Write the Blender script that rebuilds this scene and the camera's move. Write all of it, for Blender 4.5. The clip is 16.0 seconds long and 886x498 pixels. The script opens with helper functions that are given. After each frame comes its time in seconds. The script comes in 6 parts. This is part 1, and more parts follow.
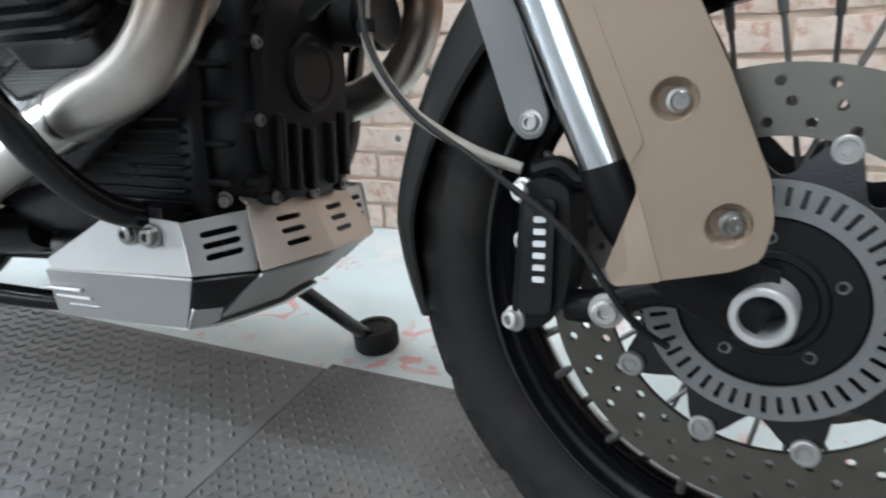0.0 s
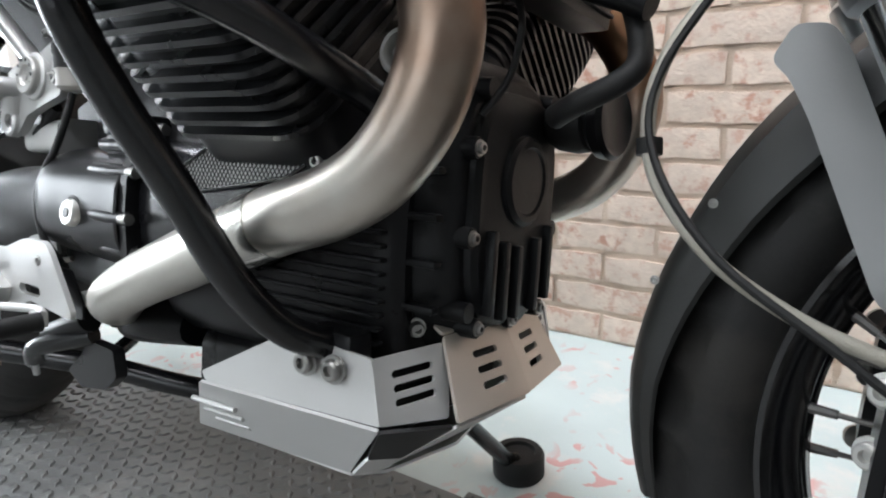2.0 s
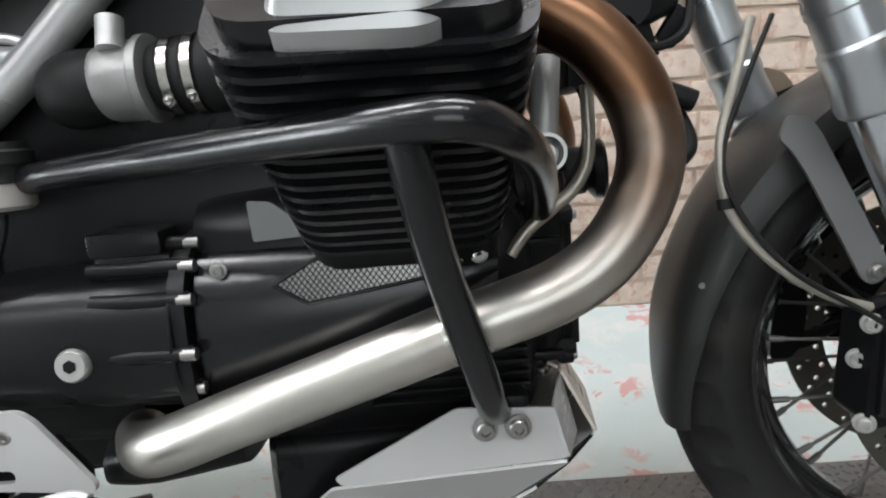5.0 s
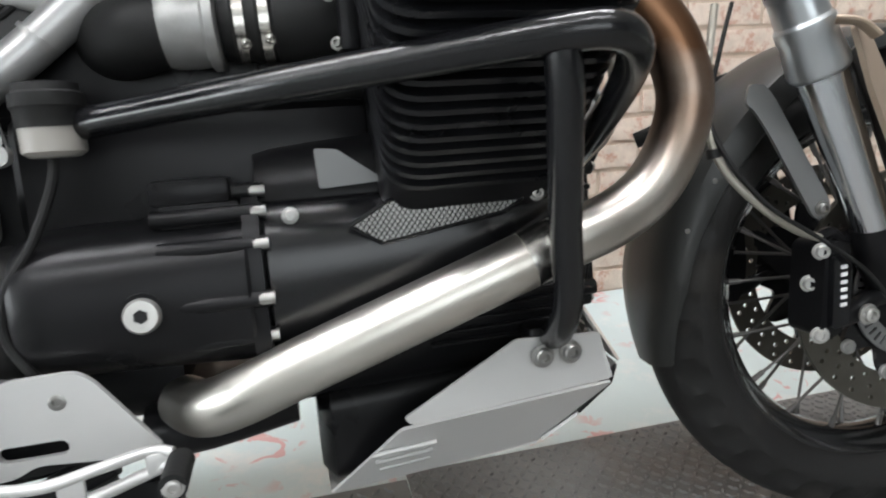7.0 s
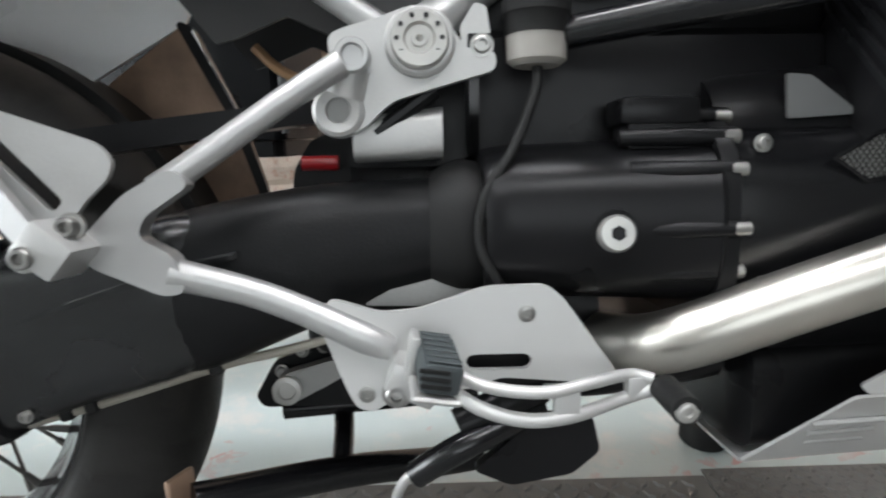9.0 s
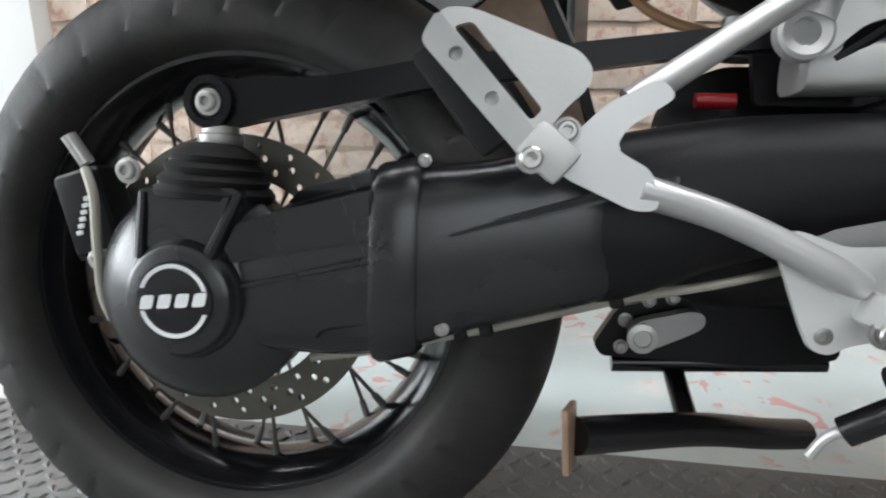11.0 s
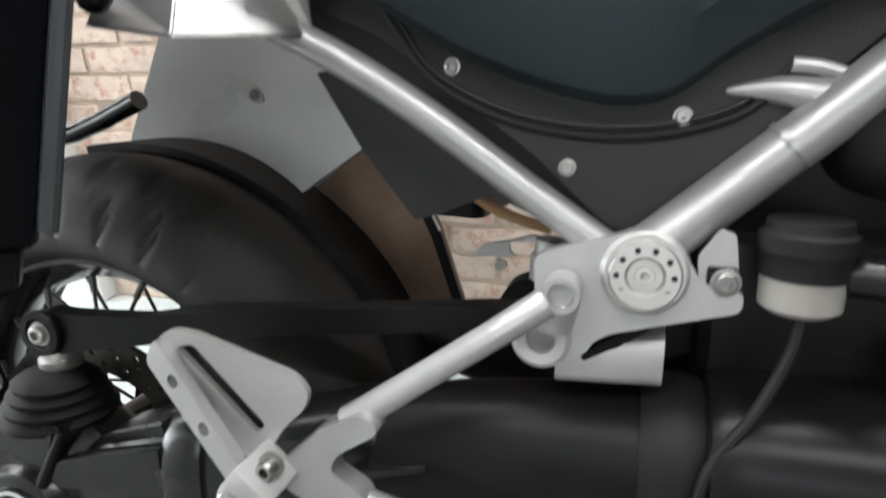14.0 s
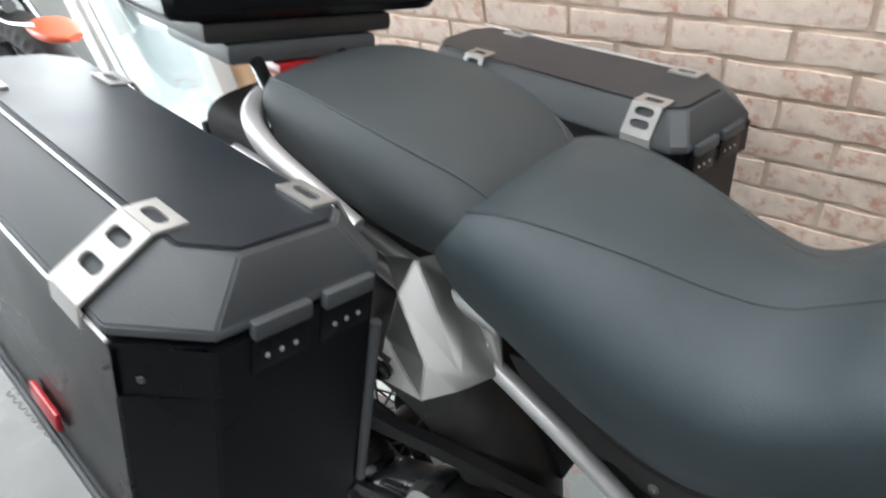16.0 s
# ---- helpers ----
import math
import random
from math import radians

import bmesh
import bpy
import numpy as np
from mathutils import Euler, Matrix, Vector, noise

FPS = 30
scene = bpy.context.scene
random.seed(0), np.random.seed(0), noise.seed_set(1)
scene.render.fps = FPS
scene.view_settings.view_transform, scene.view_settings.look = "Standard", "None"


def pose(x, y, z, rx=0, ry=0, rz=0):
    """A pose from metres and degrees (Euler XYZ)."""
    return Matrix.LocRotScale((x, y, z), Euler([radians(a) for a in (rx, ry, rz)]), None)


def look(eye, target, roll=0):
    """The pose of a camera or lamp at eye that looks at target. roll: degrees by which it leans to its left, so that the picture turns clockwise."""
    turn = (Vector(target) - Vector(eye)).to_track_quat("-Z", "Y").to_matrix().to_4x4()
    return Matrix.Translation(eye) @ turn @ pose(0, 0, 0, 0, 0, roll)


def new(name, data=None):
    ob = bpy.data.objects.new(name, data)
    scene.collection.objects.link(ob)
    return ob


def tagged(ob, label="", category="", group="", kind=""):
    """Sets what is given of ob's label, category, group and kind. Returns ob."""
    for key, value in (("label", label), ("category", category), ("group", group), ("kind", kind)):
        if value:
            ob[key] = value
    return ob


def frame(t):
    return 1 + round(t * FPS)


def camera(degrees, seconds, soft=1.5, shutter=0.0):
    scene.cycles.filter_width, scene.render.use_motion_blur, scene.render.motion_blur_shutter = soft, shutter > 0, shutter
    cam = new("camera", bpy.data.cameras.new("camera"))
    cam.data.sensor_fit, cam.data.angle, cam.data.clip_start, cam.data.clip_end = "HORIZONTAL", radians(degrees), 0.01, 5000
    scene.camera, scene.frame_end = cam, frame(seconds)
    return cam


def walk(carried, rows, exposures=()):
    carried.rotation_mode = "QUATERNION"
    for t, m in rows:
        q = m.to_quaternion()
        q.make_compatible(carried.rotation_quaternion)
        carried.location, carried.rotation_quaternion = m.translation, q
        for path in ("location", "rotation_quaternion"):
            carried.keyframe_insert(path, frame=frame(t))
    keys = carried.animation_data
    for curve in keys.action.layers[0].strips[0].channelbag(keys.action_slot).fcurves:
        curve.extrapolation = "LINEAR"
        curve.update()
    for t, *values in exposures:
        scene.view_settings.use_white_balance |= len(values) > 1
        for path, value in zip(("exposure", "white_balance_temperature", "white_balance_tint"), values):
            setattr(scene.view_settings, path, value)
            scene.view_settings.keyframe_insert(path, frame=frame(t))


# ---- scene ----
cam = camera(70.4, 16.0, 2.0, 0.35)
PATH = [
    (0, (1.542, -0.452, 0.564), (0.697, 1.195, -0.195), -5.1),
    (0.2, (1.541, -0.44, 0.562), (0.571, 1.154, -0.159), -6.4),
    (0.4, (1.533, -0.419, 0.558), (0.433, 1.118, -0.094), -5.7),
    (0.5, (1.53, -0.402, 0.558), (0.377, 1.101, -0.082), -6.0),
    (1, (1.502, -0.35, 0.6), (0.273, 1.098, -0.026), -7.2),
    (1.5, (1.445, -0.348, 0.582), (0.195, 1.141, 0.111), -3.7),
    (2, (1.375, -0.397, 0.591), (0.285, 1.19, 0.052), -2.5),
    (2.5, (1.313, -0.432, 0.603), (0.48, 1.299, 0.048), -2.0),
    (3, (1.247, -0.454, 0.599), (0.525, 1.348, 0.121), -3.0),
    (3.5, (1.14, -0.485, 0.656), (0.65, 1.34, -0.002), -2.7),
    (4, (1.075, -0.509, 0.725), (0.762, 1.334, 0.016), -3.0),
    (6.5, (0.884, -0.58, 0.707), (1.267, 1.259, 0.02), -2.9),
    (7, (0.811, -0.586, 0.665), (1.274, 1.257, 0.042), -1.9),
    (7.5, (0.74, -0.581, 0.63), (1.234, 1.279, 0.087), -2.1),
    (8, (0.69, -0.564, 0.606), (1.105, 1.319, 0.074), -1.3),
    (8.5, (0.625, -0.545, 0.596), (0.829, 1.369, 0.055), -0.9),
    (9, (0.548, -0.534, 0.592), (0.596, 1.382, 0.022), -0.8),
    (9.5, (0.486, -0.533, 0.583), (0.399, 1.387, 0.033), -0.2),
    (10, (0.421, -0.531, 0.567), (0.193, 1.376, 0.007), 0.1),
    (12.5, (0.192, -0.58, 0.509), (-0.105, 1.305, -0.09), 0.3),
    (13, (0.298, -0.543, 0.667), (0.002, 1.257, -0.152), -3.0),
    (13.5, (0.452, -0.483, 0.727), (0.052, 1.305, -0.074), -1.1),
    (14, (0.531, -0.404, 0.788), (-0.02, 1.345, -0.011), -3.4),
    (14.5, (0.596, -0.359, 0.914), (-0.164, 1.172, -0.124), -7.6),
    (15, (0.602, -0.341, 1.039), (-0.141, 1.082, -0.152), -5.0),
    (15.5, (0.584, -0.334, 1.193), (-0.316, 0.847, -0.146), -7.5),
    (16, (0.601, -0.329, 1.319), (-0.485, 0.761, 0.041), -11.4),
]
walk(cam, [(t, look(eye, target, roll)) for t, eye, target, roll in PATH], exposures=[(0, -0.05, 6050, 9), (1, 0.0, 6050, 9), (2, 0.0, 6300, 10), (3, -0.1, 6450, 10), (4, -0.2, 6450, 10), (6.5, -0.18, 6500, 10), (7.2, -0.08, 6500, 10), (8.5, -0.25, 6500, 10), (10, -0.3, 6450, 10), (12.5, -0.2, 6500, 10), (13.5, -0.12, 6650, 10), (14.5, -0.32, 6500, 10), (15, -0.32, 6250, 8), (15.5, 0.17, 6350, 8), (16, -0.42, 6450, 10)])

# ---------- light ----------
world = bpy.data.worlds.new("world")
scene.world = world
world.use_nodes = True
wn = world.node_tree
bg = wn.nodes["Background"]
sky = wn.nodes.new("ShaderNodeTexSky")
sky.sky_type = "NISHITA"
sky.sun_disc = False
sky.sun_elevation, sky.sun_rotation = radians(38), radians(90)
wn.links.new(sky.outputs[0], bg.inputs[0])
bg.inputs[1].default_value = 0.1


def area_lamp(name, m, sx, sy, watts, colour=(1, 1, 1)):
    data = bpy.data.lights.new(name, "AREA")
    data.shape, data.size, data.size_y, data.energy, data.color = "RECTANGLE", sx, sy, watts, colour
    ob = new(name, data)
    ob.matrix_world = m
    return ob


# ---------- materials ----------
def material(name, base, rough=0.5, metal=0.0, vary=0.12, scale=9.0, grain=220.0, bump=0.12, second=None, patch=0.0,
             patch_scale=5.0, coat=0.0, rough_vary=0.12, stretch=(1, 1, 1), random_vary=0.0, random_hue=None, spec=0.5):
    """Base colour with broad variation, an optional second colour in patches, fine grain in the relief and uneven gloss."""
    m = bpy.data.materials.new(name)
    m.use_nodes = True
    n, l = m.node_tree.nodes, m.node_tree.links
    b = n["Principled BSDF"]
    b.inputs["Metallic"].default_value = metal
    b.inputs["Coat Weight"].default_value = coat
    b.inputs["Specular IOR Level"].default_value = spec
    b.inputs["Coat Roughness"].default_value = 0.15
    tc = n.new("ShaderNodeTexCoord")
    mp = n.new("ShaderNodeMapping")
    mp.inputs["Scale"].default_value = stretch
    l.new(tc.outputs["Object"], mp.inputs[0])
    if random_vary:
        # every piece shows another stretch of the grain
        oi, geo = n.new("ShaderNodeObjectInfo"), n.new("ShaderNodeNewGeometry")
        add, chance, far = (n.new("ShaderNodeMath") for _ in range(3))
        shift = n.new("ShaderNodeVectorMath")
        chance.operation = "FRACT"
        far.operation = "MULTIPLY"
        far.inputs[1].default_value = 37.0
        l.new(oi.outputs["Random"], add.inputs[0])
        l.new(geo.outputs["Random Per Island"], add.inputs[1])
        l.new(add.outputs[0], chance.inputs[0])
        l.new(chance.outputs[0], far.inputs[0])
        l.new(tc.outputs["Object"], shift.inputs[0])
        l.new(far.outputs[0], shift.inputs[1])
        l.new(shift.outputs[0], mp.inputs[0])
    big = n.new("ShaderNodeTexNoise")
    big.inputs["Scale"].default_value, big.inputs["Detail"].default_value = scale, 6
    l.new(mp.outputs[0], big.inputs["Vector"])
    fine = n.new("ShaderNodeTexNoise")
    fine.inputs["Scale"].default_value, fine.inputs["Detail"].default_value = grain, 3
    l.new(mp.outputs[0], fine.inputs["Vector"])
    mix = n.new("ShaderNodeMix")
    mix.data_type = "RGBA"
    lo = [max(0.0, c * (1 - vary * 2)) for c in base]
    hi = [min(1.0, c * (1 + vary * 2)) for c in base]
    mix.inputs["A"].default_value = (*lo, 1)
    mix.inputs["B"].default_value = (*hi, 1)
    l.new(big.outputs["Fac"], mix.inputs["Factor"])
    colour = mix.outputs["Result"]
    if second:
        pn = n.new("ShaderNodeTexNoise")
        pn.inputs["Scale"].default_value, pn.inputs["Detail"].default_value = patch_scale, 8
        pn.inputs["Roughness"].default_value = 0.65
        l.new(mp.outputs[0], pn.inputs["Vector"])
        ramp = n.new("ShaderNodeValToRGB")
        ramp.color_ramp.elements[0].position = 0.5 - patch
        ramp.color_ramp.elements[1].position = 0.62 - patch
        l.new(pn.outputs["Fac"], ramp.inputs[0])
        m2 = n.new("ShaderNodeMix")
        m2.data_type = "RGBA"
        m2.inputs["B"].default_value = (*second, 1)
        l.new(colour, m2.inputs["A"])
        l.new(ramp.outputs[0], m2.inputs["Factor"])
        colour = m2.outputs["Result"]
    if random_vary:
        hv = n.new("ShaderNodeMix")
        hv.data_type = "RGBA"
        hv.inputs["B"].default_value = (*(random_hue or [c * 0.5 for c in base]), 1)
        sc = n.new("ShaderNodeMath")
        sc.operation = "MULTIPLY"
        sc.inputs[1].default_value = random_vary
        l.new(chance.outputs[0], sc.inputs[0])
        l.new(sc.outputs[0], hv.inputs["Factor"])
        l.new(colour, hv.inputs["A"])
        colour = hv.outputs["Result"]
    l.new(colour, b.inputs["Base Color"])
    mr = n.new("ShaderNodeMapRange")
    mr.inputs["To Min"].default_value = max(0.02, rough - rough_vary)
    mr.inputs["To Max"].default_value = min(1.0, rough + rough_vary)
    l.new(big.outputs["Fac"], mr.inputs["Value"])
    l.new(mr.outputs["Result"], b.inputs["Roughness"])
    bp_ = n.new("ShaderNodeBump")
    bp_.inputs["Strength"].default_value, bp_.inputs["Distance"].default_value = bump, 0.002
    l.new(fine.outputs["Fac"], bp_.inputs["Height"])
    l.new(bp_.outputs[0], b.inputs["Normal"])
    return m


def plain(name, base, rough=0.4, metal=0.0, emit=0.0):
    m = bpy.data.materials.new(name)
    m.use_nodes = True
    b = m.node_tree.nodes["Principled BSDF"]
    b.inputs["Base Color"].default_value = (*base, 1)
    b.inputs["Roughness"].default_value, b.inputs["Metallic"].default_value = rough, metal
    if emit:
        b.inputs["Emission Color"].default_value = (*base, 1)
        b.inputs["Emission Strength"].default_value = emit
    return m


BLACK_CAST = material("black_cast", (0.0078, 0.0078, 0.0085), 0.31, spec=0.2, vary=0.25, grain=700, bump=0.07)
BLACK_GLOSS = material("black_powder_coat", (0.0065, 0.0066, 0.0075), 0.20, spec=0.5, vary=0.2, grain=600, bump=0.08)
RIM_BLACK = material("gloss_black_rim", (0.004, 0.0042, 0.005), 0.13, spec=0.7, vary=0.2, grain=500, bump=0.03, coat=0.3)
BLACK_RUBBER = material("black_rubber", (0.009, 0.009, 0.009), 0.6, spec=0.3, vary=0.2, grain=300, bump=0.15)
TYRE = material("tyre_rubber", (0.020, 0.0192, 0.0182), 0.6, spec=0.4, vary=0.25, scale=14, grain=260, bump=0.2, second=(0.034, 0.031, 0.028), patch=-0.02, patch_scale=9)
TYRE_FRONT = material("front_tyre_rubber", (0.0105, 0.0102, 0.010), 0.62, vary=0.2, scale=14, grain=260, bump=0.2, spec=0.35, second=(0.024, 0.022, 0.020), patch=-0.05, patch_scale=9)
SATIN = material("satin_black_paint", (0.0105, 0.0112, 0.0124), 0.27, vary=0.25, scale=6, grain=700, bump=0.05, spec=0.62)
# pannier black made lighter and bluer, window sheen put into the colour
LID_TOP = material("black_lid_coating", (0.016, 0.020, 0.025), 0.33, vary=0.2, grain=500, bump=0.08, spec=0.5)
FORK_METAL = material("grey_fork_alloy", (0.55, 0.58, 0.60), 0.30, metal=0.9, vary=0.05, scale=14, grain=150, bump=0.03)
PALE_FENDER = material("pale_grey_plastic", (0.80, 0.82, 0.83), 0.30, metal=0.0, vary=0.05, grain=500, bump=0.04)
SHIELD = material("satin_shield_metal", (0.37, 0.37, 0.36), 0.46, metal=1.0, vary=0.06, scale=20, grain=120, bump=0.03)
DULL_ALLOY = material("dull_cast_alloy", (0.32, 0.32, 0.31), 0.45, metal=0.6, vary=0.1, scale=25, grain=300, bump=0.15)
ENGINE_BLACK = material("black_engine_paint", (0.0068, 0.0070, 0.0076), 0.42, spec=0.22, vary=0.25, scale=18, grain=420, bump=0.12)
FIN = material("black_fin_metal", (0.0100, 0.0103, 0.0115), 0.28, spec=0.34, vary=0.2, grain=350, bump=0.15)
STEEL = material("brushed_steel", (0.62, 0.60, 0.56), 0.24, metal=1.0, vary=0.07, scale=30, grain=90, bump=0.03, rough_vary=0.08, stretch=(0.25, 1, 1))
ALU = material("brushed_aluminium", (0.58, 0.58, 0.57), 0.44, metal=0.5, vary=0.05, scale=12, grain=160, bump=0.05, stretch=(0.2, 1, 1))
ALU_WARM = material("warm_aluminium", (0.62, 0.56, 0.50), 0.44, metal=0.6, vary=0.05, scale=12, grain=160, bump=0.05, stretch=(1, 0.2, 1))
SILVER = material("silver_paint", (0.455, 0.455, 0.45), 0.36, metal=0.55, vary=0.05, scale=15, grain=500, bump=0.05, coat=0.2)
CASTALU = material("cast_aluminium", (0.50, 0.50, 0.49), 0.48, metal=0.6, vary=0.07, scale=25, grain=300, bump=0.15)
CHROME = material("chrome", (0.70, 0.73, 0.76), 0.17, metal=1.0, vary=0.03, bump=0.01, rough_vary=0.04)
BOLT = material("zinc_bolt", (0.36, 0.355, 0.34), 0.33, metal=1.0, vary=0.08, scale=60, bump=0.05)
CHAMPAGNE = material("champagne_paint", (0.37, 0.29, 0.22), 0.42, metal=0.35, vary=0.04, scale=10, grain=700, bump=0.04)
DISC = material("disc_steel", (0.11, 0.105, 0.09), 0.38, metal=0.8, vary=0.1, scale=40, grain=150, bump=0.06)
PALE_METAL = material("machined_metal", (0.48, 0.475, 0.455), 0.35, metal=0.7, vary=0.06, scale=30, bump=0.05)
PLASTIC = material("dark_grey_plastic", (0.020, 0.020, 0.020), 0.5, spec=0.35, vary=0.12, grain=700, bump=0.2)
PEG_RUBBER = material("worn_peg_rubber", (0.045, 0.055, 0.058), 0.55, vary=0.2, scale=40, grain=300, bump=0.2)
FENDER = material("grey_fender_plastic", (0.026, 0.027, 0.026), 0.40, spec=0.4, vary=0.1, grain=600, bump=0.08)
GREYPANEL = material("grey_painted_panel", (0.165, 0.168, 0.166), 0.4, metal=0.3, vary=0.06, grain=500, bump=0.04)
SEAT = material("seat_vinyl", (0.027, 0.041, 0.047), 0.46, spec=0.44, vary=0.12, scale=10, grain=900, bump=0.35)
SEAT_TOP = material("seat_textured_vinyl", (0.029, 0.038, 0.041), 0.56, vary=0.12, scale=10, grain=1100, bump=0.5)
PAN_BLACK = material("black_pannier_aluminium", (0.003, 0.0034, 0.0046), 0.30, spec=0.22, vary=0.2, grain=500, bump=0.1)
PAN_CAP = material("dark_grey_cap_plastic", (0.052, 0.058, 0.062), 0.5, spec=0.4, vary=0.12, grain=700, bump=0.2)
RUST = material("rusted_steel", (0.25, 0.165, 0.115), 0.40, metal=0.3, vary=0.45, scale=16, grain=200, bump=0.3)
WHITE_PLASTIC = material("white_plastic", (0.62, 0.62, 0.60), 0.45, vary=0.05, bump=0.03)
RED = plain("red_plastic", (0.30, 0.010, 0.014), 0.3)
ORANGE = plain("orange_plastic", (0.50, 0.075, 0.025), 0.4)
FLUID = material("cloudy_reservoir", (0.30, 0.285, 0.26), 0.4, vary=0.08, scale=25, bump=0.02)
HOSE_METAL = material("worn_steel_line", (0.42, 0.39, 0.33), 0.38, metal=0.85, vary=0.15, scale=40, grain=200, bump=0.1)
HOSE = material("braided_hose", (0.36, 0.34, 0.29), 0.45, metal=0.3, vary=0.1, grain=900, bump=0.4)
WHITE = material("white_paint", (0.78, 0.78, 0.76), 0.5, vary=0.03, scale=4, grain=120, bump=0.08)
WHITE_MARK = plain("white_marking", (0.72, 0.73, 0.73), 0.5)
DARK_MARK = plain("dark_recess", (0.006, 0.006, 0.006), 0.6)


def exhaust_steel():
    """Steel that turns bronze near the hot end of the pipe, by height along the pipe; shade up there darkens the
    bronze.
    """
    m = material("heat_tinted_exhaust", (0.60, 0.58, 0.53), 0.34, metal=1.0, vary=0.10, scale=12, grain=420, bump=0.02, rough_vary=0.05)
    n, l = m.node_tree.nodes, m.node_tree.links
    b = n["Principled BSDF"]
    old = b.inputs["Base Color"].links[0].from_socket
    tc = n.new("ShaderNodeTexCoord")
    sep = n.new("ShaderNodeSeparateXYZ")
    l.new(tc.outputs["Object"], sep.inputs[0])
    nz = n.new("ShaderNodeTexNoise")
    nz.inputs["Scale"].default_value, nz.inputs["Detail"].default_value = 15, 5
    l.new(tc.outputs["Object"], nz.inputs["Vector"])
    add = n.new("ShaderNodeMath")
    add.operation = "MULTIPLY_ADD"
    add.inputs[1].default_value = 0.16
    l.new(nz.outputs["Fac"], add.inputs[0])
    l.new(sep.outputs["Z"], add.inputs[2])
    ramp = n.new("ShaderNodeValToRGB")
    ramp.color_ramp.elements[0].position = 0.0
    ramp.color_ramp.elements[0].color = (0, 0, 0, 1)
    ramp.color_ramp.elements[1].position = 1.0
    ramp.color_ramp.elements[1].color = (1, 1, 1, 1)
    mr = n.new("ShaderNodeMapRange")
    mr.inputs["From Min"].default_value, mr.inputs["From Max"].default_value = 0.535, 0.71
    l.new(add.outputs[0], mr.inputs["Value"])
    l.new(mr.outputs["Result"], ramp.inputs[0])
    mix = n.new("ShaderNodeMix")
    mix.data_type = "RGBA"
    # bronze of the heat, taken darker for the shade at the upper bend
    mix.inputs["B"].default_value = (0.19, 0.100, 0.056, 1)
    l.new(old, mix.inputs["A"])
    l.new(ramp.outputs[0], mix.inputs["Factor"])
    l.new(mix.outputs["Result"], b.inputs["Base Color"])
    return m


EXHAUST = exhaust_steel()
BRICK = material("pale_brick", (0.66, 0.545, 0.455), 0.85, vary=0.16, scale=34, grain=140, bump=0.8, second=(0.50, 0.275, 0.20), patch=-0.015,
                 patch_scale=32, random_vary=0.40, random_hue=(0.68, 0.57, 0.49))
MORTAR = material("sandy_mortar", (0.55, 0.44, 0.35), 0.95, vary=0.15, scale=20, grain=200, bump=0.8)
MAT = material("grey_rubber_mat", (0.150, 0.153, 0.150), 0.55, vary=0.18, scale=6, grain=160, bump=0.3, second=(0.22, 0.215, 0.205), patch=-0.05, patch_scale=3)
MAT_DARK = material("dirty_brown_mat", (0.146, 0.146, 0.140), 0.58, vary=0.22, scale=7, grain=160, bump=0.4, second=(0.165, 0.142, 0.126), patch=-0.02, patch_scale=2.5)
WOOD = material("varnished_wood", (0.42, 0.25, 0.13), 0.45, vary=0.18, scale=5, grain=60, bump=0.1, stretch=(6, 6, 0.6))
CEIL = material("ceiling_paint", (0.75, 0.75, 0.73), 0.8, vary=0.03, bump=0.05)
PLASTER = material("painted_plaster", (0.22, 0.22, 0.215), 0.75, vary=0.06, scale=3, grain=90, bump=0.15)
GLASS = plain("window_glass", (0.9, 0.95, 0.95), 0.05)
GLASS.node_tree.nodes["Principled BSDF"].inputs["Transmission Weight"].default_value = 1.0


def painted_floor():
    """Pale blue-green floor paint, worn and scuffed, with red scrawls of old paint."""
    m = material("pale_floor_paint", (0.56, 0.645, 0.645), 0.4, vary=0.06, scale=5, grain=120, bump=0.12, second=(0.68, 0.69, 0.67), patch=-0.02, patch_scale=7)
    n, l = m.node_tree.nodes, m.node_tree.links
    b = n["Principled BSDF"]
    old = b.inputs["Base Color"].links[0].from_socket
    tc = n.new("ShaderNodeTexCoord")
    a = n.new("ShaderNodeTexNoise")
    a.inputs["Scale"].default_value, a.inputs["Detail"].default_value, a.inputs["Distortion"].default_value = 16, 7, 1.6
    l.new(tc.outputs["Object"], a.inputs["Vector"])
    c = n.new("ShaderNodeTexNoise")
    c.inputs["Scale"].default_value, c.inputs["Detail"].default_value = 3.2, 3
    l.new(tc.outputs["Object"], c.inputs["Vector"])
    r1, r2 = n.new("ShaderNodeValToRGB"), n.new("ShaderNodeValToRGB")
    r1.color_ramp.elements[0].position, r1.color_ramp.elements[1].position = 0.575, 0.60
    r2.color_ramp.elements[0].position, r2.color_ramp.elements[1].position = 0.50, 0.56
    l.new(a.outputs["Fac"], r1.inputs[0])
    l.new(c.outputs["Fac"], r2.inputs[0])
    mul = n.new("ShaderNodeMath")
    mul.operation = "MULTIPLY"
    l.new(r1.outputs[0], mul.inputs[0])
    l.new(r2.outputs[0], mul.inputs[1])
    half = n.new("ShaderNodeMath")
    half.operation = "MULTIPLY"
    half.inputs[1].default_value = 0.75
    l.new(mul.outputs[0], half.inputs[0])
    mix = n.new("ShaderNodeMix")
    mix.data_type = "RGBA"
    mix.inputs["B"].default_value = (0.62, 0.26, 0.25, 1)
    l.new(old, mix.inputs["A"])
    l.new(half.outputs[0], mix.inputs["Factor"])
    l.new(mix.outputs["Result"], b.inputs["Base Color"])
    return m


FLOOR = painted_floor()


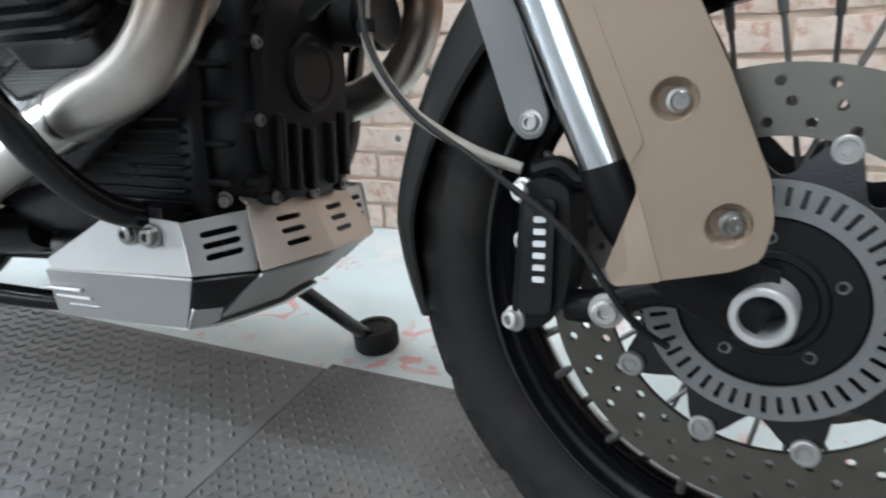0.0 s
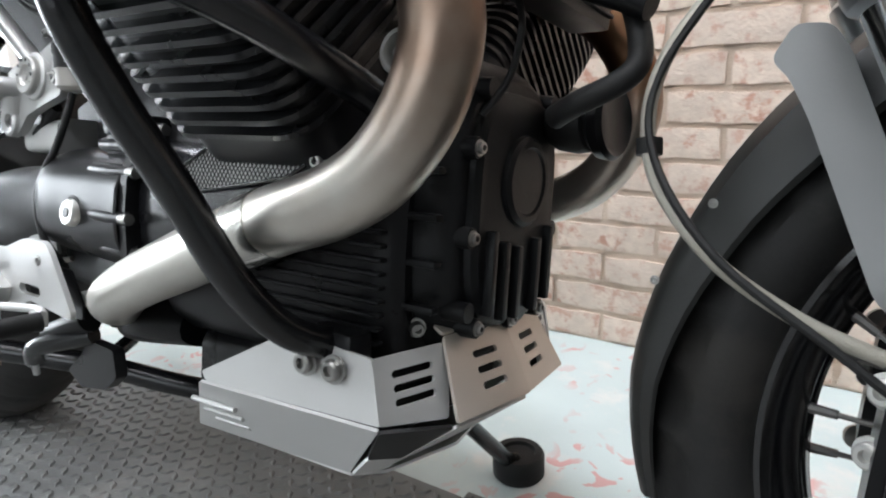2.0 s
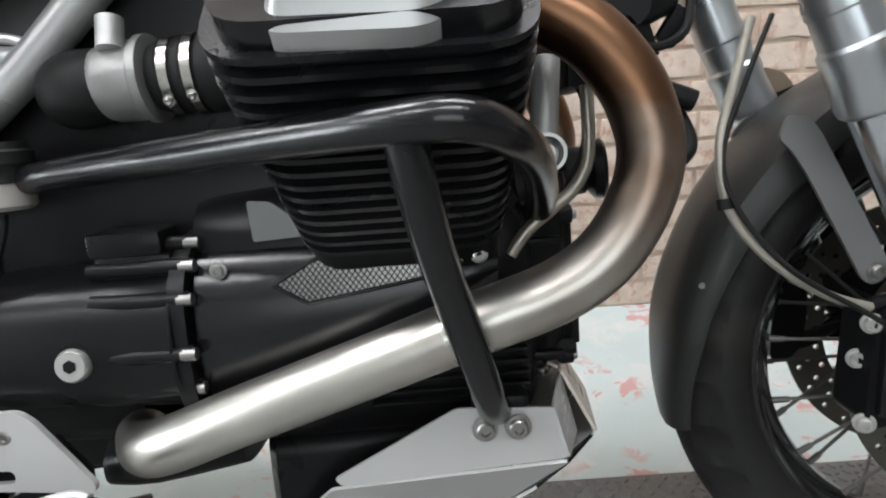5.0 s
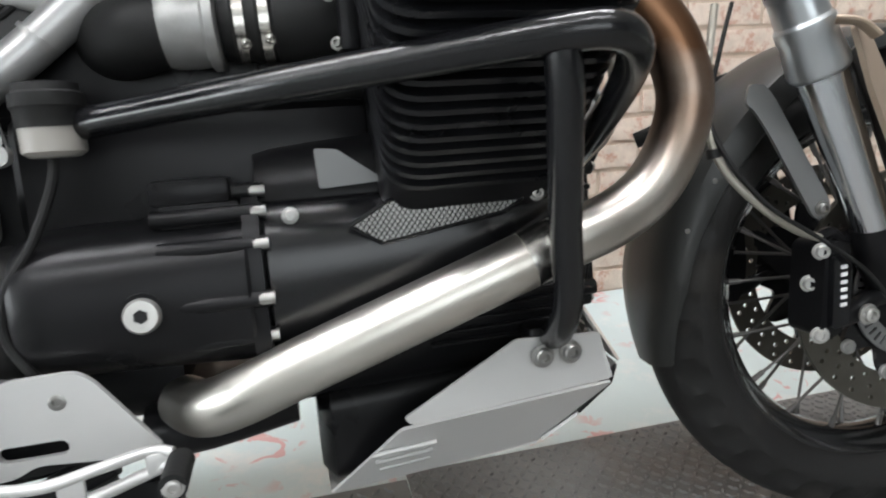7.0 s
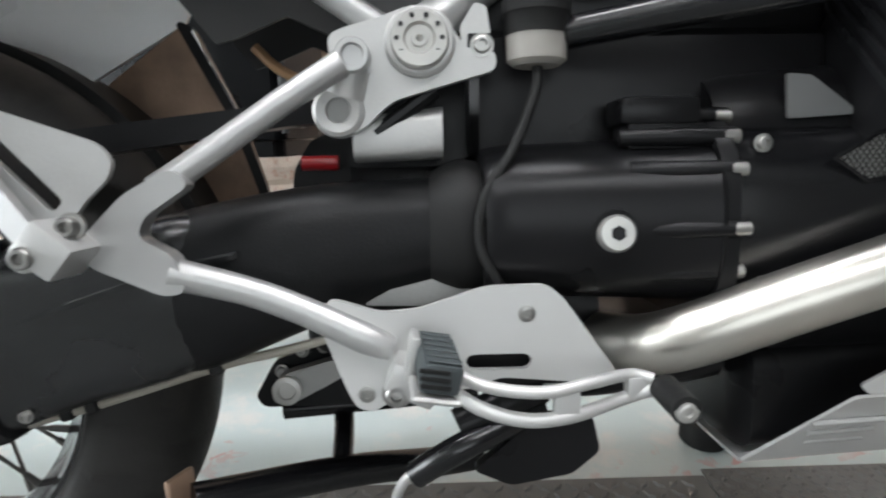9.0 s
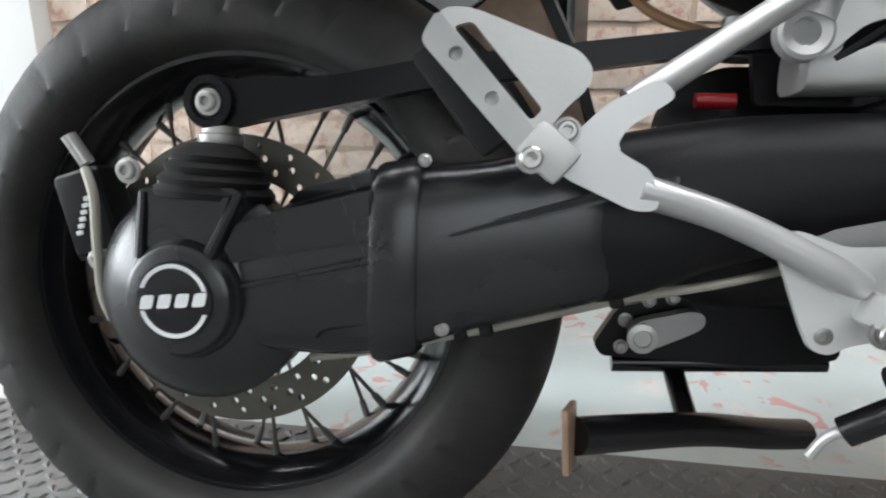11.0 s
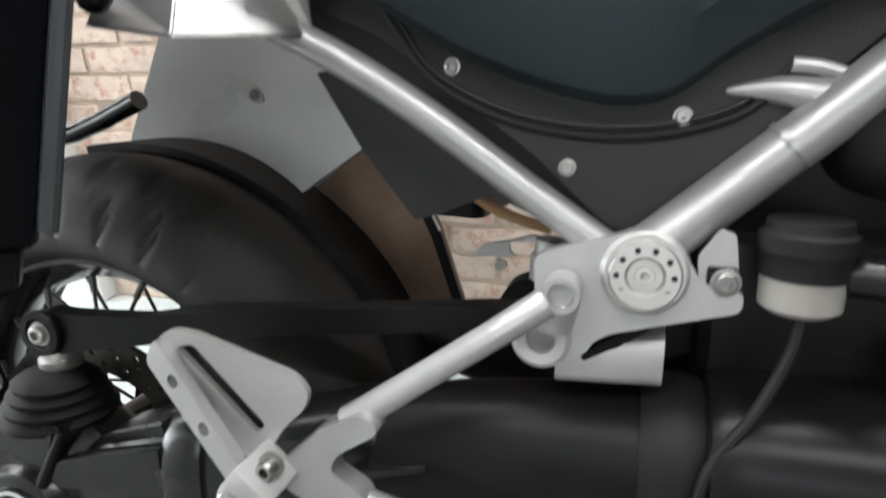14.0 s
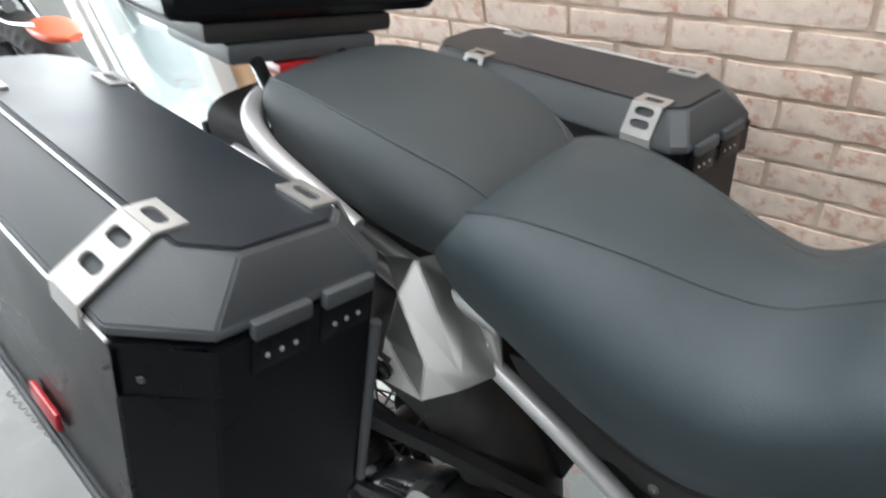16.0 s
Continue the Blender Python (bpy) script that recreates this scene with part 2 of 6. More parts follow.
# ---------- mesh helpers ----------
def finish(name, bm, mat, parent=None, label="", angle=35):
    bmesh.ops.recalc_face_normals(bm, faces=bm.faces)
    me = bpy.data.meshes.new(name)
    bm.to_mesh(me)
    bm.free()
    me.shade_smooth()
    me.set_sharp_from_angle(angle=radians(angle))
    me.materials.append(mat)
    ob = new(name, me)
    if parent is not None:
        ob.parent = parent
    if label:
        tagged(ob, label=label)
    return ob


def part(name, bm, mat, parent, label="", angle=35):
    return finish(name, bm, mat, parent, label, angle)


def mirrored(ob):
    """The same part on the other side of the machine's middle plane."""
    me = ob.data.copy()
    me.transform(Matrix.Diagonal((1, -1, 1, 1)))
    me.flip_normals()
    o = new(ob.name, me)
    o.parent = ob.parent
    if "label" in ob:
        o["label"] = ob["label"]
    return o


def smooth_path(points, steps=6, closed=False):
    """A round curve through the points."""
    p = [Vector(q) for q in points]
    if len(p) < 3:
        return p
    out, count = [], len(p)
    for i in range(count if closed else count - 1):
        if closed:
            a, b, c, d = p[i - 1], p[i], p[(i + 1) % count], p[(i + 2) % count]
        else:
            a, b, c, d = p[max(i - 1, 0)], p[i], p[i + 1], p[min(i + 2, count - 1)]
        for k in range(steps):
            t = k / steps
            out.append(0.5 * ((2 * b) + (c - a) * t + (2 * a - 5 * b + 4 * c - d) * t * t + (3 * b - a - 3 * c + d) * t ** 3))
    if not closed:
        out.append(p[-1])
    return out


def tube(bm, points, r, seg=16, steps=6, radii=None, flat=1.0):
    """A round tube along a smooth curve; radii: one for each given point."""
    path = smooth_path(points, steps)
    rad = [r] * len(path)
    if radii:
        rad = [radii[min(int(i / steps), len(radii) - 1)] + (radii[min(int(i / steps) + 1, len(radii) - 1)] - radii[min(int(i / steps), len(radii) - 1)]) * (i % steps) / steps
               for i in range(len(path))]
    rings, side = [], None
    for i, p in enumerate(path):
        ahead = (path[min(i + 1, len(path) - 1)] - path[max(i - 1, 0)]).normalized()
        if side is None:
            side = ahead.cross(Vector((0, 0, 1)))
            if side.length < 0.2:
                side = ahead.cross(Vector((1, 0, 0)))
        side = (side - ahead * side.dot(ahead)).normalized()
        up = ahead.cross(side)
        rings.append([bm.verts.new(p + rad[i] * (math.cos(a) * side + flat * math.sin(a) * up)) for a in (2 * math.pi * k / seg for k in range(seg))])
    for a, b in zip(rings[:-1], rings[1:]):
        for k in range(seg):
            bm.faces.new((a[k], a[(k + 1) % seg], b[(k + 1) % seg], b[k]))
    bm.faces.new(rings[0][::-1])
    bm.faces.new(rings[-1])
    return bm


def rod(bm, a, b, r, r2=None, seg=16):
    a, b = Vector(a), Vector(b)
    turn = (b - a).to_track_quat("Z", "Y").to_matrix().to_4x4()
    bmesh.ops.create_cone(bm, cap_ends=True, segments=seg, radius1=r, radius2=r if r2 is None else r2, depth=(b - a).length,
                          matrix=Matrix.Translation((a + b) / 2) @ turn)
    return bm


def lathe(bm, profile, centre, axis=(0, 1, 0), seg=48, closed=False, wave=None):
    """Turns (distance along the axis, radius) pairs round the axis. wave(k, i): a change of radius."""
    turn = Vector(axis).to_track_quat("Z", "Y").to_matrix().to_4x4()
    m = Matrix.Translation(centre) @ turn
    rings = []
    for k in range(seg):
        a = 2 * math.pi * k / seg
        rings.append([bm.verts.new(m @ Vector(((r + (wave(k, i) if wave else 0)) * math.cos(a), (r + (wave(k, i) if wave else 0)) * math.sin(a), h)))
                      for i, (h, r) in enumerate(profile)])
    n = len(profile)
    for k in range(seg):
        a, b = rings[k], rings[(k + 1) % seg]
        for i in range(n if closed else n - 1):
            j = (i + 1) % n
            bm.faces.new((a[i], b[i], b[j], a[j]))
    if not closed:
        bm.faces.new([r[0] for r in rings][::-1])
        bm.faces.new([r[-1] for r in rings])
    return bm


def plate(bm, outline, holes, thick, place):
    """A flat plate with holes. place(u, v, w) gives the point; w runs through the thickness."""
    edges, verts = [], []
    for loop in [outline, *holes]:
        vs = [bm.verts.new((u, v, 0)) for u, v in loop]
        verts += vs
        edges += [bm.edges.new((vs[i], vs[(i + 1) % len(vs)])) for i in range(len(vs))]
    faces = [g for g in bmesh.ops.triangle_fill(bm, use_beauty=True, use_dissolve=False, edges=edges)["geom"] if isinstance(g, bmesh.types.BMFace)]
    ext = bmesh.ops.extrude_face_region(bm, geom=faces)["geom"]
    top = [g for g in ext if isinstance(g, bmesh.types.BMVert)]
    for v in verts:
        v.co = Vector(place(v.co.x, v.co.y, 0.0))
    for v in top:
        v.co = Vector(place(v.co.x, v.co.y, thick))
    return bm


def xz(y0, sign=1):
    return lambda u, v, w: (u, y0 + sign * w, v)


def circle2(cx, cy, r, seg=14, squash=1.0, turn=0.0):
    pts = []
    for k in range(seg):
        a = 2 * math.pi * k / seg
        u, v = r * math.cos(a), r * squash * math.sin(a)
        pts.append((cx + u * math.cos(turn) - v * math.sin(turn), cy + u * math.sin(turn) + v * math.cos(turn)))
    return pts


def slot2(cx, cy, length, width, turn=0.0, seg=5):
    pts = []
    for k in range(seg + 1):
        a = -math.pi / 2 + math.pi * k / seg
        pts.append((length / 2 - width / 2 + width / 2 * math.cos(a), width / 2 * math.sin(a)))
    for k in range(seg + 1):
        a = math.pi / 2 + math.pi * k / seg
        pts.append((-length / 2 + width / 2 + width / 2 * math.cos(a), width / 2 * math.sin(a)))
    return [(cx + u * math.cos(turn) - v * math.sin(turn), cy + u * math.sin(turn) + v * math.cos(turn)) for u, v in pts]


def rounded(points, r=0.008, seg=4):
    """The outline with its corners rounded."""
    out, n = [], len(points)
    for i in range(n):
        a, b, c = Vector(points[i - 1]), Vector(points[i]), Vector(points[(i + 1) % n])
        u, v = (a - b), (c - b)
        d = min(r, u.length * 0.45, v.length * 0.45)
        p, q = b + u.normalized() * d, b + v.normalized() * d
        for k in range(seg + 1):
            t = k / seg
            w = (1 - t) ** 2 * p + 2 * t * (1 - t) * b + t * t * q
            out.append((w.x, w.y))
    return out


def block(bm, lo, hi, bevel=0.004, seg=2, m=None):
    """A box with rounded edges."""
    before = set(bm.verts)
    bmesh.ops.create_cube(bm, size=1)
    vs = [v for v in bm.verts if v not in before]
    for v in vs:
        v.co = Vector([l + (h - l) * (c + 0.5) for l, h, c in zip(lo, hi, v.co)])
    if bevel:
        es = list({e for v in vs for e in v.link_edges})
        bmesh.ops.bevel(bm, geom=es, offset=bevel, segments=seg, affect="EDGES", profile=0.6)
    if m is not None:
        vs = [v for v in bm.verts if v not in before]
        bmesh.ops.transform(bm, matrix=m, verts=vs)
    return bm


def loft(bm, sections, seg=28, power=2.6):
    """Rounded sections along x: (x, y centre, half width, z low, z high[, power])."""
    rings = []
    for s in sections:
        x, yc, hw, z0, z1 = s[:5]
        e = 2.0 / (s[5] if len(s) > 5 else power)
        ring = []
        for k in range(seg):
            a = 2 * math.pi * k / seg
            c, d = math.cos(a), math.sin(a)
            ring.append(bm.verts.new((x, yc + hw * math.copysign(abs(c) ** e, c), (z0 + z1) / 2 + (z1 - z0) / 2 * math.copysign(abs(d) ** e, d))))
        rings.append(ring)
    for a, b in zip(rings[:-1], rings[1:]):
        for k in range(seg):
            bm.faces.new((a[k], a[(k + 1) % seg], b[(k + 1) % seg], b[k]))
    bm.faces.new(rings[0][::-1])
    bm.faces.new(rings[-1])
    return bm


def dense(sections, steps=5):
    """More sections between the given ones, on smooth curves."""
    n = max(len(s) for s in sections)
    rows = [list(s) + [2.6] * (n - len(s)) for s in sections]
    out = []
    for i in range(len(rows) - 1):
        a, b, c, d = rows[max(i - 1, 0)], rows[i], rows[i + 1], rows[min(i + 2, len(rows) - 1)]
        for k in range(steps):
            t = k / steps
            out.append([0.5 * (2 * q + (r - p) * t + (2 * p - 5 * q + 4 * r - s) * t * t + (3 * q - p - 3 * r + s) * t ** 3) for p, q, r, s in zip(a, b, c, d)])
    out.append(rows[-1])
    return out


def bolt_mesh(bm, p, axis=(0, -1, 0), r=0.007, h=0.005):
    """A socket-head bolt: washer, rounded head and recess."""
    p, axis = Vector(p), Vector(axis).normalized()
    prof = [(0, r * 1.35), (h * 0.25, r * 1.35), (h * 0.28, r), (h * 0.85, r), (h, r * 0.82), (h, r * 0.5), (h * 0.45, r * 0.46), (h * 0.45, 0.0005)]
    lathe(bm, prof, p, axis, seg=16)
    return bm


def bolt(p, parent, axis=(0, -1, 0), r=0.007, h=0.005, mat=None, label=""):
    return part("bolt", bolt_mesh(bmesh.new(), p, axis, r, h), mat or BOLT, parent, label)

# ---------- the room ----------
WALL_Y = 0.86


def slab(name, lo, hi, mat, bevel=0.0, label="", kind="structure", category=""):
    ob = finish(name, block(bmesh.new(), lo, hi, bevel), mat)
    return tagged(ob, label=label, kind=kind, category=category)


slab("floor", (-6, -4, -0.1), (5, 6, 0), FLOOR, label="pale blue painted concrete floor with red scrawls", category="floor")
slab("ceiling", (-6, -4, 2.9), (5, 6, 3.0), CEIL, label="white painted ceiling", category="ceiling")
slab("wall_south", (-6, -4.1, 0), (5, -4, 2.9), PLASTER, label="painted plaster wall", category="wall")
slab("wall_east", (5, -4, 0), (5.1, 6, 2.9), PLASTER, label="painted plaster wall", category="wall")
slab("wall_west", (-6.1, -4, 0), (-6, 6, 2.9), PLASTER, label="painted plaster wall", category="wall")
BRICK_X0 = -0.85
wall_north = slab("wall_north", (BRICK_X0, WALL_Y + 0.006, 0), (5, WALL_Y + 0.2, 2.9), MORTAR,
                  label="wall of pale weathered brick with sandy mortar", category="wall")
for y, watts in ((-1.45, 36), (0.15, 46)):
    for x in (-2.6, -0.5, 1.4):
        area_lamp("ceiling_light_lamp", pose(x, y, 2.84), 1.5, 0.22, watts, (0.95, 0.965, 1.0))
        fit_ = finish("ceiling_light", block(bmesh.new(), (x - 0.77, y - 0.1, 2.85), (x + 0.77, y + 0.1, 2.897), 0.01), WHITE)
        tagged(fit_, label="long white ceiling light fitting", category="ceiling light", group="ceiling lights")

# ---------- the motorcycle ----------
LEAN = 10.0
bike = new("motorcycle")
bike.matrix_world = pose(0, 0, 0, -LEAN, 0, 0)
tagged(bike, label="black and silver touring motorcycle with panniers leaning on its side stand", category="motorcycle")

FC, RC = Vector((1.572, -0.005, 0.341)), Vector((0.004, 0, 0.320))


def tyre_mesh(centre, R, half, bead, seg=144, groove=0.005, sipes=False):
    prof = []
    n = 22
    for i in range(n + 1):
        a = -0.74 * math.pi + 1.48 * math.pi * i / n
        w, h = math.sin(a), math.cos(a)
        prof.append((half * w if abs(w) < 1 else half * math.copysign(1, w), R - half * 0.92 + half * 0.92 * h if h > 0 else R - half * 0.92 + (R - half * 0.92 - bead) * h / 0.684))
    prof = [(w, max(r, bead)) for w, r in prof]
    prof += [(half * 0.55, bead - 0.004), (-half * 0.55, bead - 0.004)]

    def wave(k, i):
        lane = abs(i - n / 2)
        if sipes:
            if lane > 7.4:
                return 0.0012 if lane in (9, 10) else 0.0
            if lane > 6.4:
                return 0.0018
            return -groove if (k + int(1.6 * lane) * (1 if i > n / 2 else -1)) % 9 == 0 and lane > 1 else 0.0
        if i > n or lane > 7.4:
            return 0.0
        if 3.2 < lane < 6.2 and (k + (3 if i > n / 2 else 0)) % 4 < 3:
            return -groove * 1.2
        if 1.8 < lane <= 3.2 and (k + int(lane) + (3 if i > n / 2 else 0)) % 8 == 0:
            return -groove
        if lane <= 1.8 and (k + 4) % 16 == 0:
            return -groove * 0.8
        return 0.0
    bm = lathe(bmesh.new(), prof, centre, (0, 1, 0), seg, closed=True)
    bm.verts.ensure_lookup_table()
    size = len(prof)
    for k in range(seg):
        for i in range(n + 1):
            v = bm.verts[k * size + i]
            out = Vector((v.co.x - centre.x, 0, v.co.z - centre.z))
            core = centre + out.normalized() * (R - half * 0.92)
            v.co += (v.co - core).normalized() * wave(k, i)
    return bm


def rim_mesh(centre, r, half):
    prof = [(-half, r + 0.006), (-half, r - 0.004), (-half + 0.006, r - 0.008), (-half * 0.72, r - 0.012), (-half * 0.45, r - 0.024), (0, r - 0.029),
            (half * 0.45, r - 0.024), (half * 0.72, r - 0.012), (half - 0.006, r - 0.008), (half, r - 0.004), (half, r + 0.006), (half * 0.6, r + 0.001), (-half * 0.6, r + 0.001)]
    return lathe(bmesh.new(), prof, centre, (0, 1, 0), 96, closed=True)


def disc_mesh(centre, y, r_in, r_out, thick, rows, count, lobes=0):
    outline = []
    for k in range(120):
        a = 2 * math.pi * k / 120
        r = r_out + (0.0022 * math.sin(a * lobes) if lobes else 0)
        outline.append((r * math.cos(a), r * math.sin(a)))
    holes = [circle2(0, 0, r_in, 72)]
    for i, r in enumerate(rows):
        for k in range(count):
            a = 2 * math.pi * (k + i * 0.37 + 0.12 * (i % 2)) / count
            holes.append(circle2(r * math.cos(a), r * math.sin(a), 0.0036, 8))
    return plate(bmesh.new(), outline, holes, thick, lambda u, v, w: (centre.x + u, y + w, centre.z + v))


def spokes(wheel, centre, hub_r, hub_y, rim_r, count, mat, shift=0.0):
    for k in range(count):
        a = 2 * math.pi * (k + 0.5) / count + shift
        side = -1 if k % 2 else 1
        lean = 0.42 if (k // 2) % 2 else -0.42
        p = Vector((centre.x + hub_r * math.cos(a + lean), side * hub_y, centre.z + hub_r * math.sin(a + lean)))
        q = Vector((centre.x + rim_r * math.cos(a), side * 0.012, centre.z + rim_r * math.sin(a)))
        bm = rod(bmesh.new(), p, q, 0.0021, seg=8)
        d = (q - p).normalized()
        rod(bm, q - d * 0.022, q, 0.0034, 0.0042, seg=8)
        part("spoke", bm, mat, wheel)


SPOKE = material("spoke_steel", (0.16, 0.155, 0.15), 0.4, metal=0.8, vary=0.1, bump=0.05)

# front wheel
front_from = len(scene.collection.objects)
front_wheel = part("front_wheel", rim_mesh(FC, 0.238, 0.036), RIM_BLACK, bike, "black spoked front wheel rim")
part("tyre", tyre_mesh(FC, 0.323, 0.056, 0.240), TYRE_FRONT, front_wheel, "worn black front tyre with shoulder grooves")
part("hub", lathe(bmesh.new(), [(-0.06, 0.030), (-0.058, 0.052), (-0.048, 0.055), (-0.04, 0.034), (0.04, 0.034), (0.048, 0.055), (0.058, 0.052), (0.06, 0.030)], FC, seg=40), BLACK_CAST, front_wheel)
spokes(front_wheel, FC, 0.048, 0.045, 0.216, 36, SPOKE)
for s in (-1, 1):
    d = part("brake_disc", disc_mesh(FC, s * 0.075 - 0.0025, 0.112, 0.158, 0.005, (0.121, 0.134, 0.147), 30), DISC, front_wheel, "drilled grey steel front brake disc")
    carrier = []
    for k in range(120):
        a = 2 * math.pi * k / 120
        carrier.append(((0.100 + 0.014 * math.cos(10 * a)) * math.cos(a), (0.100 + 0.014 * math.cos(10 * a)) * math.sin(a)))
    part("disc_carrier", plate(bmesh.new(), carrier, [circle2(0, 0, 0.05, 40)], 0.006,
                               lambda u, v, w, s=s: (FC.x + u, s * 0.074 - 0.003 + w, FC.z + v)), BLACK_GLOSS, d)
    for k in range(10):
        a = 2 * math.pi * k / 10
        part("button", lathe(bmesh.new(), [(0, 0.0095), (0.004, 0.0095), (0.005, 0.0085), (0.005, 0.0065), (0.0035, 0.006), (0.0035, 0.0038), (0.0045, 0.0034), (0.0045, 0.0005)],
                             (FC.x + 0.1095 * math.cos(a), s * 0.0775, FC.z + 0.1095 * math.sin(a)), (0, s, 0), 18), DULL_ALLOY, d)
ring_holes = [circle2(0, 0, 0.060, 48)]
for k in range(46):
    a = 2 * math.pi * k / 46
    ring_holes.append([(r * math.cos(a + t), r * math.sin(a + t)) for r, t in ((0.067, -0.026), (0.080, -0.022), (0.080, 0.022), (0.067, 0.026))])
part("sensor_ring", plate(bmesh.new(), circle2(0, 0, 0.0845, 90), ring_holes, 0.003, lambda u, v, w: (FC.x + u, -0.083 + w, FC.z + v)), GREYPANEL, front_wheel, "slotted pale metal wheel sensor ring")
part("axle", lathe(bmesh.new(), [(-0.062, 0.001), (-0.062, 0.0135), (-0.112, 0.0140), (-0.1135, 0.0150), (-0.1135, 0.0185), (-0.112, 0.0200), (-0.078, 0.0205), (-0.076, 0.019), (-0.06, 0.019), (0.1, 0.02), (0.1, 0.001)], FC, seg=32), CASTALU, front_wheel, "hollow bright axle end")
for k in range(5):
    a = 2 * math.pi * (k + 0.3) / 5
    bolt((FC.x + 0.045 * math.cos(a), -0.0745, FC.z + 0.045 * math.sin(a)), front_wheel, (0, -1, 0), 0.0055, 0.005)
part("hub_cap", lathe(bmesh.new(), [(-0.074, 0.02), (-0.0745, 0.030), (-0.078, 0.032), (-0.078, 0.036), (-0.0745, 0.038), (-0.0745, 0.058), (-0.071, 0.063), (-0.066, 0.064), (-0.064, 0.084), (-0.05, 0.085), (-0.045, 0.03)], FC, seg=48), BLACK_CAST, front_wheel)

# rear wheel
front_to = len(scene.collection.objects)
rear_wheel = part("rear_wheel", rim_mesh(RC, 0.222, 0.046), RIM_BLACK, bike, "black spoked rear wheel rim")
part("tyre", tyre_mesh(RC + Vector((0, 0.014, 0)), 0.326, 0.088, 0.224, 288, 0.004, True), TYRE, rear_wheel, "worn black rear tyre with shoulder grooves")
part("hub", lathe(bmesh.new(), [(-0.07, 0.03), (-0.068, 0.06), (-0.055, 0.064), (-0.045, 0.04), (0.05, 0.04), (0.06, 0.064), (0.07, 0.03)], RC, seg=40), BLACK_CAST, rear_wheel)
spokes(rear_wheel, RC, 0.06, 0.055, 0.200, 36, SPOKE, 0.05)
part("brake_disc", disc_mesh(RC, -0.052, 0.104, 0.144, 0.005, (0.114, 0.124, 0.134), 26), DISC, rear_wheel, "drilled grey steel rear brake disc")

# final drive and swingarm
drive = part("final_drive", lathe(bmesh.new(), [(0.0, 0.085), (0.02, 0.098), (0.055, 0.098), (0.07, 0.085), (0.078, 0.068), (0.083, 0.052), (0.096, 0.046), (0.098, 0.042), (0.098, 0.001)],
                                  (RC.x, -0.06, RC.z), (0, -1, 0), 56), SATIN, bike, "black cast bevel drive housing")
bm = bmesh.new()
plate(bm, rounded([(-0.040, 0.335), (-0.038, 0.412), (0.050, 0.414), (0.056, 0.402), (0.036, 0.355), (0.05, 0.31), (-0.05, 0.31)], 0.008), [], 0.070, xz(-0.072, -1))
neck = part("neck", bm, SATIN, drive)
part("neck_face", plate(bmesh.new(), rounded([(-0.027, 0.346), (-0.026, 0.400), (0.046, 0.407), (0.028, 0.362), (0.0, 0.352)], 0.004), [], 0.006, lambda u, v, w: (u, -0.142 - w * (1 - 0.4 * (v - 0.34) / 0.07), v)), SATIN, neck)
part("neck_rib", rod(bmesh.new(), (0.052, -0.140, 0.408), (0.030, -0.150, 0.356), 0.0050, 0.0065, 10), BLACK_CAST, neck)
part("neck_rib", rod(bmesh.new(), (-0.034, -0.140, 0.408), (-0.034, -0.146, 0.352), 0.0045, 0.0060, 10), BLACK_CAST, neck)
part("hub_collar", lathe(bmesh.new(), [(0, 0.058), (0.010, 0.056), (0.020, 0.050), (0.026, 0.046), (0.028, 0.043)], (RC.x, -0.128, RC.z), (0, -1, 0), 48), SATIN, drive)
badge = part("badge", lathe(bmesh.new(), [(0, 0.0335), (0.0025, 0.0335), (0.003, 0.031), (0.003, 0.0005)], (RC.x, -0.158, RC.z), (0, -1, 0), 40), BLACK_GLOSS, drive, "round black hub badge")
arc = []
for s in (1, -1):
    pts = [((0.031) * math.cos(a), s * 0.031 * math.sin(a)) for a in (0.32 + (math.pi - 0.64) * k / 18 for k in range(19))]
    inn = [((0.0275) * math.cos(a), s * 0.0275 * math.sin(a)) for a in (0.36 + (math.pi - 0.72) * k / 18 for k in range(19))][::-1]
    arc.append(pts + inn)
for a in arc:
    part("mark", plate(bmesh.new(), a, [], 0.0012, lambda u, v, w: (RC.x + u, -0.1608 - w, RC.z + v)), WHITE_MARK, badge)
for k in range(4):
    part("mark", plate(bmesh.new(), rounded([(-0.0300 + 0.0155 * k, -0.0055), (-0.0275 + 0.0155 * k, 0.0060), (-0.0165 + 0.0155 * k, 0.0060), (-0.0190 + 0.0155 * k, -0.0055)], 0.0025), [], 0.0014,
                       lambda u, v, w: (RC.x + u, -0.1608 - w, RC.z + v + u * 0.1)), WHITE_MARK, badge)
boot = []
for i in range(9):
    boot.append((0.0 + 0.0052 * i, 0.051 - 0.0024 * i + (0.0045 if i % 2 else 0)))
part("rubber_boot", lathe(bmesh.new(), [(0, 0.001)] + boot + [(0.046, 0.024), (0.050, 0.001)], (0.010, -0.103, 0.404), (0.05, 0.0, 1), 32), BLACK_RUBBER, bike, "ribbed black rubber boot over the drive link")
link_post = part("link_post", lathe(bmesh.new(), [(0, 0.017), (0.004, 0.0195), (0.012, 0.0195), (0.014, 0.017), (0.020, 0.016)], (0.012, -0.095, 0.447), (0, 0, 1), 24), PALE_METAL, bike, "bright collar under the torque rod")
part("link_neck", rod(bmesh.new(), (0.012, -0.09, 0.46), (0.009, -0.09, 0.487), 0.011, seg=14), BLACK_CAST, link_post)
